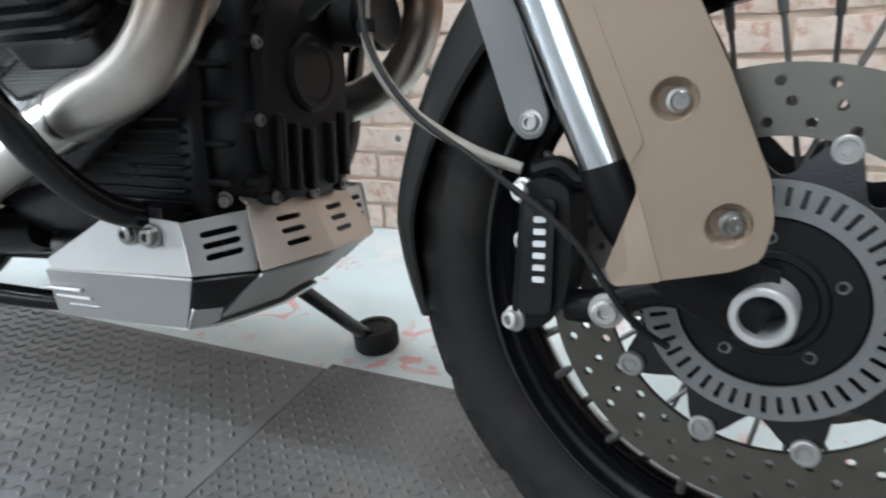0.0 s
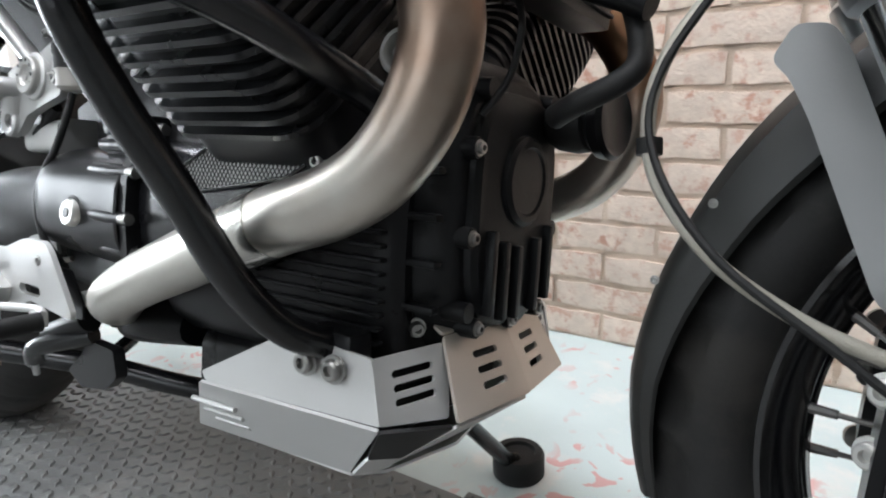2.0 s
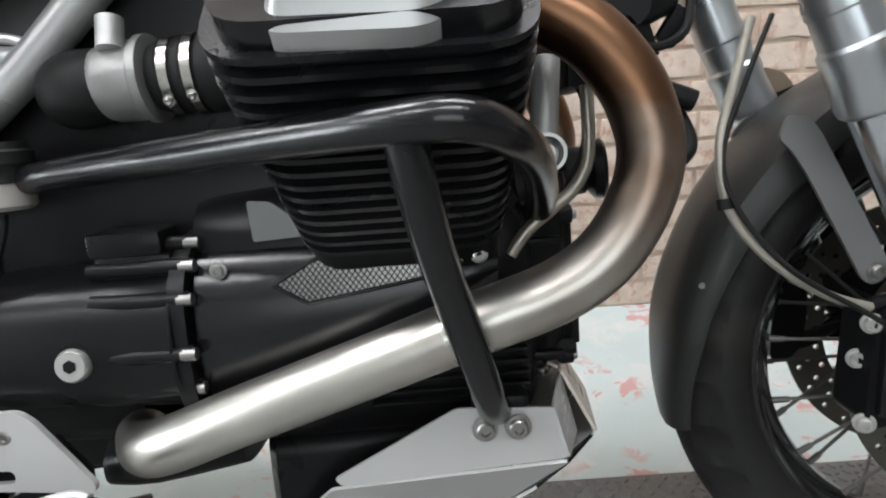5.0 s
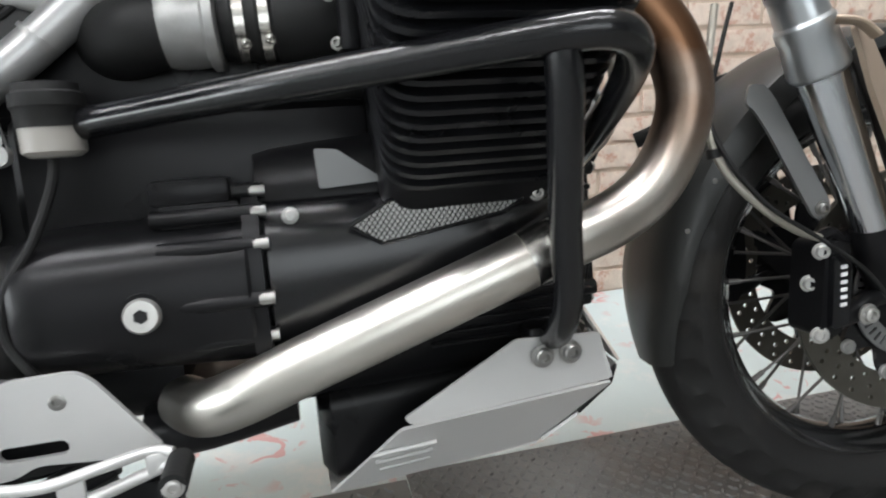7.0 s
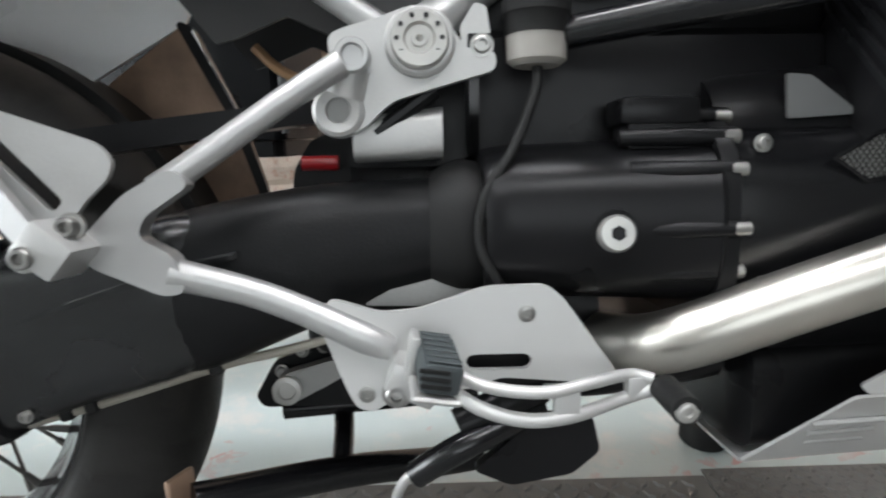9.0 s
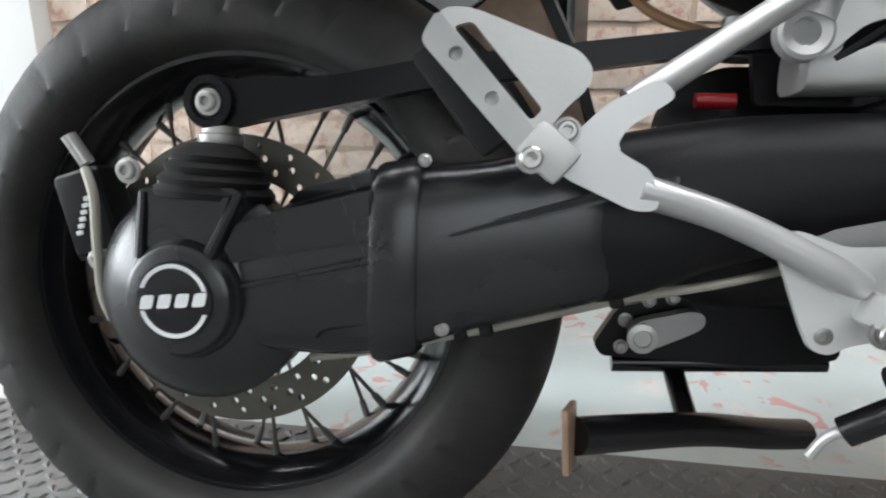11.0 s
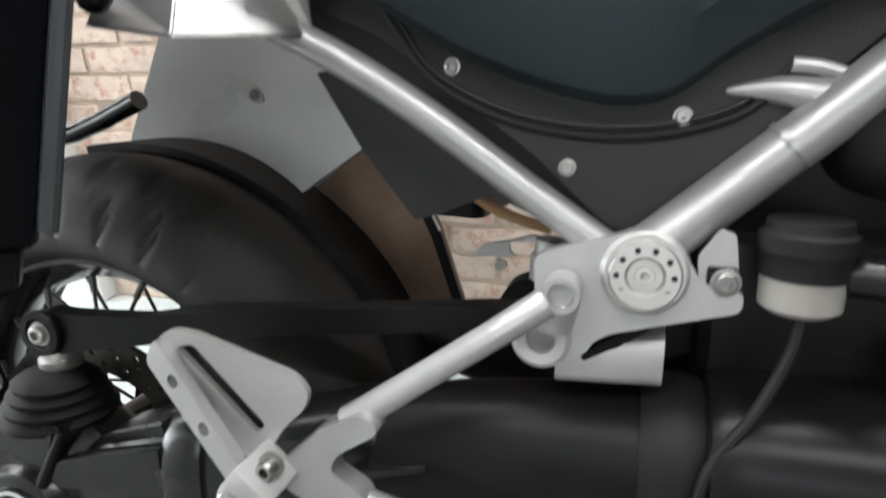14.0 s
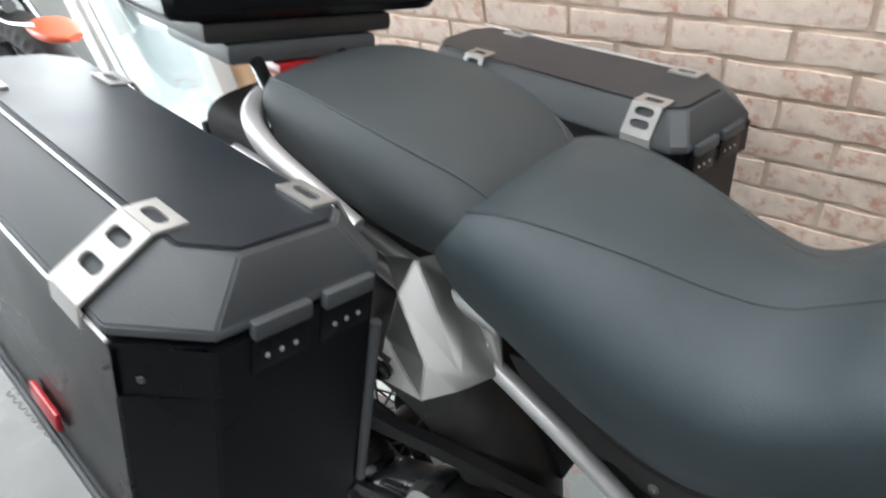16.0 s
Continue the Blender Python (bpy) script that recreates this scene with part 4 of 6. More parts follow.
def plane_plate(o, u, v, pts, holes, thick):
    """A plate in the plane through o with the directions u and v, in metres along them."""
    o, u, v = Vector(o), Vector(u).normalized(), Vector(v)
    v = (v - u * v.dot(u)).normalized()
    n = u.cross(v)
    return plate(bmesh.new(), pts, holes, thick, lambda a, b, w: o + u * a + v * b - n * w)


def panel(name, a, b, c, d, holes, mat, parent, thick=0.003, r=0.004, label=""):
    """A bent panel with the corners a, b (along its upper edge), c, d (below); holes: (share across, share down, length, width)."""
    a, b, c, d = map(Vector, (a, b, c, d))
    u = (b - a).normalized()
    v = ((d - a) - u * (d - a).dot(u)).normalized()
    to2 = lambda p: ((p - a).dot(u), (p - a).dot(v))
    pts = [to2(p) for p in (a, b, c, d)]
    wide, high = (b - a).length, pts[3][1]
    hs = [slot2(wide * s, high * t, l, w) for s, t, l, w in holes]
    return part(name, plane_plate(a, u, v, rounded(pts, r), hs, thick), mat, parent, label)


for s in (-1, 1):
    m = (lambda x, y, z, s=s: (x, -s * y, z))
    three = [(0.47, 0.30, 0.040, 0.006), (0.47, 0.52, 0.040, 0.006), (0.47, 0.74, 0.040, 0.006)]
    panel("corner_panel", m(1.089, -0.1485, 0.371), m(1.1085, -0.076, 0.3745), m(1.1395, -0.0935, 0.3215), m(1.101, -0.1515, 0.3235), three, ALU, skid)
    two = [(0.52, 0.32, 0.034, 0.006), (0.52, 0.52, 0.034, 0.006), (0.52, 0.72, 0.034, 0.006)]
    panel("front_panel", m(1.108, -0.083, 0.379), m(1.117, 0.0, 0.380), m(1.149, 0.0, 0.320), m(1.138, -0.1015, 0.320), two, ALU_WARM, skid, label="warm-toned front panel")
    panel("front_hem", m(1.096, -0.080, 0.385), m(1.105, 0.0, 0.387), m(1.117, 0.0, 0.3805), m(1.108, -0.083, 0.3795), [], ALU_WARM, skid)
    # belly faces that slope inwards below the crease
    panel("belly_side", m(0.890, -0.148, 0.309), m(1.103, -0.150, 0.322), m(1.035, -0.104, 0.248), m(0.822, -0.098, 0.234), [], ALU, skid)
    for k in range(3):
        p = Vector(m(0.862 + 0.004 * k, -0.1345 + 0.011 * k, 0.283 - 0.0125 * k))
        q = Vector(m(0.924 - 0.002 * k, -0.1345 + 0.011 * k, 0.286 - 0.0125 * k))
        off = Vector((0, s * 0.0022, -0.0018))
        part("louvre", rod(bmesh.new(), p + off, q + off, 0.0026, seg=8), CASTALU, skid)
    panel("belly_front", m(1.074, -0.1285, 0.284), m(1.088, -0.103, 0.282), m(1.062, -0.086, 0.260), m(1.040, -0.107, 0.2515), [], ALU, skid)
    # solid black sheet, the opening's inner shade put into its colour
    panel("intake_opening", m(1.101, -0.150, 0.3205), m(1.135, -0.100, 0.319), m(1.088, -0.103, 0.282), m(1.074, -0.1285, 0.284), [], BLACK_CAST, skid, label="black sheet for the shade of an opening in the skid plate")
    panel("belly_nose", m(1.136, -0.101, 0.3185), m(1.147, 0.0, 0.3185), m(1.080, 0.0, 0.250), m(1.064, -0.086, 0.261), [], ALU, skid)
part("belly_floor", plate(bmesh.new(), [(0.822, -0.098), (1.038, -0.105), (1.06, -0.084), (1.078, 0.0), (1.06, 0.084), (1.038, 0.105), (0.822, 0.098)], [], 0.003, lambda u, v, w: (u, v, 0.232 + 0.075 * max(0.0, u - 0.84) + w)), ALU, skid)
part("side_panel", plate(bmesh.new(), rounded([(0.893, 0.318), (1.006, 0.377), (1.092, 0.372), (1.103, 0.323), (0.90, 0.310)], 0.004), [], 0.003, xz(0.150, -1)), ALU, skid)
for p in ((1.030, -0.153, 0.358), (1.059, -0.153, 0.358)):
    bolt(p, skid, r=0.0085, h=0.008)
part("bar_foot", block(bmesh.new(), (1.02, -0.149, 0.345), (1.07, -0.12, 0.385), 0.006), BLACK_CAST, skid)

# forks, fender and front brake


def fork_at(z, y):
    return Vector((1.4336 + (0.5 - z) * 0.425, y, z))


for s in (-1, 1):
    y = s * 0.112
    leg = part("fork_slider", lathe(bmesh.new(), [(0, 0.0265), (0.17, 0.0225), (0.205, 0.021), (0.205, 0.001)], fork_at(0.612, y), fork_at(0.42, y) - fork_at(0.612, y), 36), CHROME, bike, "polished fork slider")
    part("outer_tube", lathe(bmesh.new(), [(-0.30, 0.027), (-0.105, 0.0275), (-0.10, 0.029), (-0.09, 0.029), (-0.088, 0.0275), (-0.06, 0.028), (-0.056, 0.031), (-0.044, 0.031), (-0.040, 0.0295), (-0.006, 0.0325), (0.0, 0.031), (0.006, 0.024)], fork_at(0.612, y), fork_at(0.42, y) - fork_at(0.612, y), 36), FORK_METAL, leg)
    part("fork_foot", tube(bmesh.new(), [fork_at(0.438, y), fork_at(0.405, y * 0.96), (1.500, y * 0.88, 0.375), (1.530, y * 0.80, 0.352), (1.56, y * 0.76, 0.340)], 0.027, 20, 5, [0.0225, 0.025, 0.026, 0.026, 0.027]), BLACK_CAST, leg, "black cast fork foot")
GUARD = [(1.392, 0.652), (1.412, 0.664), (1.432, 0.655), (1.470, 0.60), (1.510, 0.5315), (1.528, 0.4955), (1.542, 0.4625), (1.557, 0.428), (1.561, 0.402), (1.556, 0.381), (1.541, 0.375), (1.477, 0.367), (1.471, 0.377), (1.485, 0.4235), (1.479, 0.438), (1.434, 0.536), (1.410, 0.585)]


def guard_y(u, v, base=0.155):
    return base - 0.5 * (u - 1.434 - (0.536 - v) * 0.46)


for s in (-1, 1):
    g = part("fork_guard", plate(bmesh.new(), rounded(GUARD, 0.005), [circle2(1.500, 0.4765, 0.0135, 20), circle2(1.536, 0.402, 0.0135, 20)], 0.006, lambda u, v, w, s=s: (u, s * (guard_y(u, v) + w - 0.006), v)), CHAMPAGNE, bike, "champagne painted fork guard")
    for x, z in ((1.500, 0.4765), (1.536, 0.402)):
        y0 = guard_y(x, z)
        part("recess", lathe(bmesh.new(), [(0, 0.0005), (0, 0.008), (0.009, 0.0137), (0.009, 0.0143), (0.0005, 0.0143)], (x - 0.004, s * (y0 - 0.0115), z), (0.45, s, 0), 24), CHAMPAGNE, g)
        bolt((x + 0.002, s * (y0 - 0.0125), z - 0.001), g, (0.2, s, 0), 0.0062, 0.008)
    part("rear_rim", plate(bmesh.new(), rounded([(1.392, 0.652), (1.398, 0.657), (1.420, 0.605), (1.444, 0.548), (1.486, 0.452), (1.479, 0.438), (1.434, 0.536), (1.406, 0.594)], 0.003), [], 0.006, lambda u, v, w, s=s: (u, s * (guard_y(u, v) + 0.0015 - w), v)), CHAMPAGNE, g)
    part("lower_facet", plate(bmesh.new(), rounded([(1.485, 0.4235), (1.471, 0.377), (1.477, 0.367), (1.503, 0.370)], 0.003), [], 0.004, lambda u, v, w, s=s: (u, s * (guard_y(u, v) + 0.002 - w - 0.35 * max(0.0, 1.49 - u - (0.4235 - v) * 0.05) * 0.6), v)), CHAMPAGNE, g)
    part("crown_band", tube(bmesh.new(), [(1.405, s * 0.163, 0.640), (1.388, s * 0.158, 0.655), (1.372, s * 0.145, 0.660)], 0.009, 12, 4, flat=0.45), CHAMPAGNE, g)
    part("inner_shell", plate(bmesh.new(), [(1.416, 0.63), (1.44, 0.64), (1.535, 0.46), (1.55, 0.41), (1.535, 0.385), (1.49, 0.38), (1.492, 0.43)], [], 0.003, lambda u, v, w, s=s: (u, s * (guard_y(u, v) - 0.024 + w), v)), PLASTIC, g)

# fender
bm = bmesh.new()
sect = [(-0.074, 0.284), (-0.075, 0.300), (-0.070, 0.316), (-0.054, 0.328), (-0.026, 0.333), (0.026, 0.333), (0.054, 0.328), (0.070, 0.316), (0.075, 0.300), (0.074, 0.284)]
rings = []
for k in range(41):
    a = radians(194 - 150 * k / 40)
    t = k / 40
    taper = min(1.0, 0.55 + 3.5 * t)
    swell = 0.011 * max(0.0, 1 - abs(t - 0.52) / 0.26)
    ring = []
    for y, r in sect + [(y * 0.955, r - 0.004) for y, r in sect[::-1]]:
        rr = r if r > 0.318 else r + (0.322 - r) * (1 - min(1.0, 0.2 + 2.2 * t)) * 0.9 + max(0, t - 0.42) * (0.33 - r) * 1.5
        rr += swell
        ring.append(bm.verts.new((FC.x + rr * math.cos(a), y * taper, FC.z + rr * math.sin(a))))
    rings.append(ring)
for a, b in zip(rings[:-1], rings[1:]):
    for k in range(len(a)):
        bm.faces.new((a[k], a[(k + 1) % len(a)], b[(k + 1) % len(a)], b[k]))
bm.faces.new(rings[0][::-1])
bm.faces.new(rings[-1])
fender = part("front_fender", bm, FENDER, bike, "grey plastic front fender close over the tyre")
front_fender_ob = fender
for p in ((1.302, -0.0855, 0.500), (1.268, -0.083, 0.444)):
    bolt(p, fender, r=0.0024, h=0.002)
for s in (-1, 1):
    stay = [(1.321, 0.586), (1.331, 0.607), (1.350, 0.606), (1.361, 0.590), (1.4135, 0.466), (1.408, 0.451), (1.396, 0.448), (1.386, 0.457), (1.345, 0.551), (1.332, 0.575)]
    st = part("fender_stay", plate(bmesh.new(), rounded(stay, 0.006), [], 0.004, lambda u, v, w, s=s: (u + (0.25 * max(0.0, v - 0.49) if s > 0 else 0.0), s * (0.098 - 0.22 * max(0.0, v - 0.47) + w), v)), GREYPANEL, bike, "grey pressed fender stay")
    bolt((1.4005, s * 0.102, 0.461), st, (0, s, 0), 0.0066, 0.007)

for s in (-1, 1):
    bm = bmesh.new()
    cal = rounded([(1.392, 0.318), (1.394, 0.36), (1.398, 0.418), (1.412, 0.424), (1.432, 0.418), (1.436, 0.372), (1.432, 0.330), (1.418, 0.312), (1.40, 0.308)], 0.008)
    plate(bm, cal, [], 0.05, xz(s * 0.062, s))
    c = part("front_caliper", bm, BLACK_CAST, bike, "black radial brake caliper")
    part("bridge", plate(bmesh.new(), rounded([(1.40, 0.322), (1.402, 0.408), (1.425, 0.41), (1.424, 0.325)], 0.006), [], 0.008, xz(s * 0.112, s)), BLACK_GLOSS, c)
    for i in range(6):
        z = 0.347 + 0.0088 * i
        part("mark", plate(bmesh.new(), rounded([(1.4100, z + 0.001), (1.4190, z + 0.0015), (1.4190, z + 0.0058), (1.4100, z + 0.0053)], 0.0015), [], 0.001, xz(s * 0.1202, s)), WHITE_MARK, c)
    for p in ((1.394, s * 0.108, 0.314), (1.398, s * 0.105, 0.412), (1.396, s * 0.09, 0.372)):
        bolt(p, c, (-0.5, s, 0), 0.0075, 0.009, PALE_METAL)
    bolt((1.462, s * 0.108, 0.330), c, (0, s, 0), 0.0095, 0.01, PALE_METAL)
    part("mount", tube(bmesh.new(), [(1.43, s * 0.09, 0.325), (1.455, s * 0.092, 0.328), (1.49, s * 0.092, 0.345), (1.53, s * 0.094, 0.345)], 0.013, 12, 4), BLACK_CAST, c)
    part("bracket", tube(bmesh.new(), [(1.402, s * 0.095, 0.425), (1.42, s * 0.095, 0.43), (1.435, s * 0.094, 0.42), (1.455, s * 0.094, 0.425)], 0.008, 10, 4), BLACK_CAST, c)

# the handlebar stands turned a little to the right
STEER = 6.0
turn = Matrix.Translation(FC) @ pose(0, 0, 0, 0, 0, -STEER) @ Matrix.Translation(-FC)
every = list(scene.collection.objects)
for o in every[front_from:front_to] + [front_fender_ob] + list(front_fender_ob.children):
    o.data.transform(turn)

# brake hose at the front
part("front_brake_hose", tube(bmesh.new(), [(1.31, -0.04, 0.70), (1.286, -0.06, 0.640), (1.266, -0.080, 0.597), (1.2595, -0.094, 0.562), (1.264, -0.102, 0.529), (1.279, -0.110, 0.501), (1.312, -0.117, 0.468), (1.356, -0.112, 0.442), (1.395, -0.105, 0.428)], 0.0046, 12), HOSE, bike, "grey braided front brake hose")
part("cable_tie", rod(bmesh.new(), (1.262, -0.098, 0.538), (1.263, -0.099, 0.528), 0.008), BLACK_RUBBER, bike)
part("sensor_cable", tube(bmesh.new(), [(1.325, -0.05, 0.70), (1.292, -0.07, 0.640), (1.262, -0.092, 0.575), (1.270, -0.112, 0.525), (1.312, -0.124, 0.472), (1.38, -0.128, 0.428), (1.44, -0.13, 0.385), (1.48, -0.13, 0.335), (1.505, -0.11, 0.31)], 0.0026, 8), BLACK_RUBBER, bike)

# oil line, stub, horn
part("oil_line", tube(bmesh.new(), [(1.134, -0.118, 0.645), (1.135, -0.119, 0.602), (1.132, -0.118, 0.577), (1.120, -0.117, 0.557), (1.103, -0.116, 0.543), (1.080, -0.114, 0.524), (1.064, -0.114, 0.503)], 0.0060, 12), HOSE_METAL, bike, "bright steel oil line")
bm = lathe(bmesh.new(), [(0, 0.011), (0.02, 0.0165), (0.03, 0.0165), (0.03, 0.0135), (0.010, 0.0125), (0.010, 0.0095), (0.024, 0.0090), (0.026, 0.0078), (0.026, 0.004), (0.022, 0.0005)], (1.096, -0.11, 0.589), (0, -1, 0.1), 28)
part("mounting_eye", bm, PALE_METAL, bike, "pale cast mounting eye")
part("mounting_leg", tube(bmesh.new(), [(1.097, -0.112, 0.595), (1.100, -0.11, 0.63), (1.104, -0.10, 0.67)], 0.0125, 16), CASTALU, bike)
part("horn", lathe(bmesh.new(), [(0, 0.02), (0.01, 0.032), (0.02, 0.034), (0.024, 0.030), (0.02, 0.024), (0.02, 0.001)], (1.168, 0.050, 0.560), (1.0, -0.12, 0.05), 32), BLACK_CAST, bike)
part("horn_body", lathe(bmesh.new(), [(-0.05, 0.012), (-0.03, 0.024), (-0.012, 0.027), (0.0, 0.026), (0.004, 0.02)], (1.168, 0.050, 0.560), (1.0, -0.12, 0.05), 28), BLACK_RUBBER, bike)
part("horn_strap", tube(bmesh.new(), [(1.224, -0.045, 0.640), (1.236, -0.055, 0.612), (1.241, -0.066, 0.590), (1.232, -0.074, 0.576), (1.206, -0.080, 0.562), (1.185, -0.07, 0.553)], 0.0085, 12, 5), BLACK_RUBBER, bike, "bent black hose beside the horn")

# rear frame
fr = part("frame_tube", tube(bmesh.new(), [(0.540, -0.118, 0.600), (0.602, -0.096, 0.650), (0.655, -0.088, 0.696), (0.71, -0.086, 0.748), (0.80, -0.086, 0.83)], 0.0175, 20, 4), SILVER, bike, "silver painted frame tube")
part("collar", rod(bmesh.new(), (0.626, -0.0925, 0.6715), (0.629, -0.0925, 0.6745), 0.0183, seg=24), SILVER, fr)
mirrored(fr)
fr2 = part("frame_tube", tube(bmesh.new(), [(0.535, -0.112, 0.594), (0.47, -0.112, 0.638), (0.40, -0.115, 0.688), (0.345, -0.116, 0.722), (0.305, -0.114, 0.742), (0.20, -0.112, 0.79), (0.05, -0.11, 0.85)], 0.0115, 18, 4), SILVER, bike, "slim silver subframe tube")
mirrored(fr2)
hang = part("hanger_plate", plate(bmesh.new(), rounded([(0.463, 0.548), (0.468, 0.530), (0.482, 0.522), (0.500, 0.528), (0.522, 0.549), (0.560, 0.560), (0.604, 0.572), (0.604, 0.586), (0.580, 0.588), (0.566, 0.612), (0.540, 0.622), (0.512, 0.612), (0.488, 0.606), (0.474, 0.600), (0.476, 0.572)], 0.009), [], 0.012, xz(-0.118, -1)), CASTALU, bike, "cast silver hanger plate")
part("lobe", lathe(bmesh.new(), [(0, 0.021), (0.010, 0.020), (0.012, 0.017), (0.010, 0.010), (0.006, 0.009), (0.006, 0.0005)], (0.481, -0.124, 0.5425), (0, -1, 0), 28), CASTALU, hang)
part("stem", rod(bmesh.new(), (0.486, -0.128, 0.555), (0.493, -0.132, 0.575), 0.016, 0.014, 20), CASTALU, hang)
part("boss", lathe(bmesh.new(), [(0, 0.029), (0.014, 0.0275), (0.016, 0.025)], (0.545, -0.118, 0.593), (0, -1, 0.08), 32), CASTALU, hang)
hubby = part("pivot_cap", lathe(bmesh.new(), [(0, 0.0225), (0.010, 0.0225), (0.012, 0.021), (0.012, 0.0125), (0.009, 0.0105), (0.009, 0.0065), (0.011, 0.006), (0.011, 0.003), (0.008, 0.0005)], (0.545, -0.130, 0.5935), (0, -1, 0.08), 32), PALE_METAL, hang, "drilled round pivot cap")
# flat dark discs in place of holes, their inner shade as colour
for k in range(10):
    a = 2 * math.pi * k / 10
    part("drilling", rod(bmesh.new(), (0.545 + 0.0172 * math.cos(a), -0.1420, 0.5945 + 0.0172 * math.sin(a)), (0.545 + 0.0172 * math.cos(a), -0.1427, 0.5945 + 0.0172 * math.sin(a)), 0.0020, seg=8), DARK_MARK, hubby)
part("bracket_tab", plate(bmesh.new(), rounded([(0.579, 0.580), (0.576, 0.606), (0.588, 0.624), (0.597, 0.621), (0.600, 0.600), (0.604, 0.580)], 0.003), [], 0.004, xz(-0.122, -1)), CASTALU, hang)
part("tab_pad", plate(bmesh.new(), rounded([(0.582, 0.582), (0.582, 0.600), (0.600, 0.600), (0.603, 0.582)], 0.002), [], 0.002, xz(-0.1265, -1)), BLACK_RUBBER, hang)
bolt((0.593, -0.1285, 0.591), hang, r=0.0068, h=0.006)
part("rear_engine_mount", loft(bmesh.new(), [(0.490, -0.09, 0.030, 0.503, 0.540, 4), (0.562, -0.085, 0.030, 0.505, 0.548, 4)]), CASTALU, bike)
# dark plate added as a backing behind the hanger
part("frame_bracket", plate(bmesh.new(), rounded([(0.478, 0.50), (0.470, 0.565), (0.56, 0.60), (0.625, 0.60), (0.625, 0.52), (0.56, 0.50)], 0.006), [], 0.010, xz(-0.045, 1)), ENGINE_BLACK, bike)
part("strut", rod(bmesh.new(), (0.508, -0.112, 0.526), (0.556, -0.112, 0.560), 0.007, seg=10), BLACK_CAST, hang)

# pillion foot-peg arm
arm = part("peg_arm", tube(bmesh.new(), [(0.486, -0.148, 0.5748), (0.451, -0.159, 0.551), (0.405, -0.166, 0.519), (0.355, -0.175, 0.484)], 0.0098, 16, 4, [0.0105, 0.0098, 0.0098, 0.011]), SILVER, bike, "silver pillion peg arm")
part("arm_eye", lathe(bmesh.new(), [(-0.014, 0.0125), (0.006, 0.0130), (0.008, 0.0120), (0.008, 0.0085), (0.003, 0.0075), (0.003, 0.0005)], (0.495, -0.146, 0.581), (0, -1, 0), 24), SILVER, arm)
bm = bmesh.new()
plate(bm, rounded([(0.372, 0.500), (0.385, 0.488), (0.352, 0.466), (0.346, 0.452), (0.372, 0.438), (0.378, 0.412), (0.362, 0.410), (0.312, 0.432), (0.300, 0.446), (0.312, 0.456), (0.338, 0.482)], 0.009), [], 0.018, xz(-0.172, -1))
part("knuckle", bm, SILVER, arm)
part("lower_arm", tube(bmesh.new(), [(0.365, -0.180, 0.425), (0.415, -0.176, 0.411), (0.455, -0.174, 0.395), (0.500, -0.174, 0.373), (0.52, -0.172, 0.364)], 0.0112, 16, 4, [0.012, 0.0108, 0.0108, 0.0118, 0.009]), SILVER, arm)
peg = part("pillion_peg", plate(bmesh.new(), rounded([(0.213, 0.530), (0.226, 0.546), (0.245, 0.545), (0.320, 0.518), (0.330, 0.505), (0.325, 0.492), (0.308, 0.476), (0.292, 0.448), (0.275, 0.452)], 0.01), [rounded([(0.232, 0.532), (0.245, 0.536), (0.296, 0.478), (0.288, 0.470)], 0.004)], 0.006, lambda u, v, w: (u, -0.182 - w + 0.1 * (u - 0.27), v)), CASTALU, bike, "folded cast pillion foot peg")
part("peg_rail", plate(bmesh.new(), rounded([(0.210, 0.522), (0.222, 0.542), (0.300, 0.452), (0.290, 0.436)], 0.007), [circle2(0.236, 0.512, 0.005), circle2(0.262, 0.482, 0.005)], 0.010, lambda u, v, w: (u, -0.200 - w - 0.2 * (u - 0.27), v)), SILVER, peg)
part("peg_rubber", block(bmesh.new(), (-0.04, -0.012, -0.02), (0.05, 0.012, 0.02), 0.006, 2, pose(0.240, -0.170, 0.495, 0, 52, 0)), BLACK_RUBBER, peg)
part("peg_clevis", block(bmesh.new(), (-0.016, -0.022, -0.014), (0.018, 0.022, 0.014), 0.005, 2, pose(0.300, -0.205, 0.448, 0, 40, 0)), CASTALU, peg)
bolt((0.290, -0.223, 0.4435), peg, r=0.0075, h=0.008)
bolt((0.312, -0.205, 0.462), peg, r=0.007, h=0.012)

# rider foot plate, peg and brake pedal
foot = part("foot_plate", plate(bmesh.new(), rounded([(0.464, 0.385), (0.473, 0.402), (0.49, 0.397), (0.510, 0.390), (0.540, 0.392), (0.590, 0.408), (0.636, 0.409), (0.648, 0.400), (0.692, 0.338), (0.69, 0.330), (0.60, 0.338), (0.585, 0.33), (0.54, 0.327), (0.515, 0.320), (0.505, 0.313), (0.492, 0.316), (0.484, 0.332)], 0.008), [circle2(0.6215, 0.3865, 0.0055, 14), circle2(0.4995, 0.327, 0.0055, 14), slot2(0.60, 0.350, 0.05, 0.012)], 0.006, xz(-0.160, -1)), ALU, bike, "cast silver rider foot plate")
bolt((0.6215, -0.163, 0.3865), foot, r=0.0065, h=0.004)
bolt((0.4995, -0.163, 0.327), foot, r=0.0065, h=0.004)
rp = part("rider_peg", block(bmesh.new(), (-0.0135, -0.028, -0.012), (0.0135, 0.03, 0.009), 0.005, 2, pose(0.553, -0.222, 0.368, 6, 10, 6)), PEG_RUBBER, bike, "ribbed rubber rider foot peg")
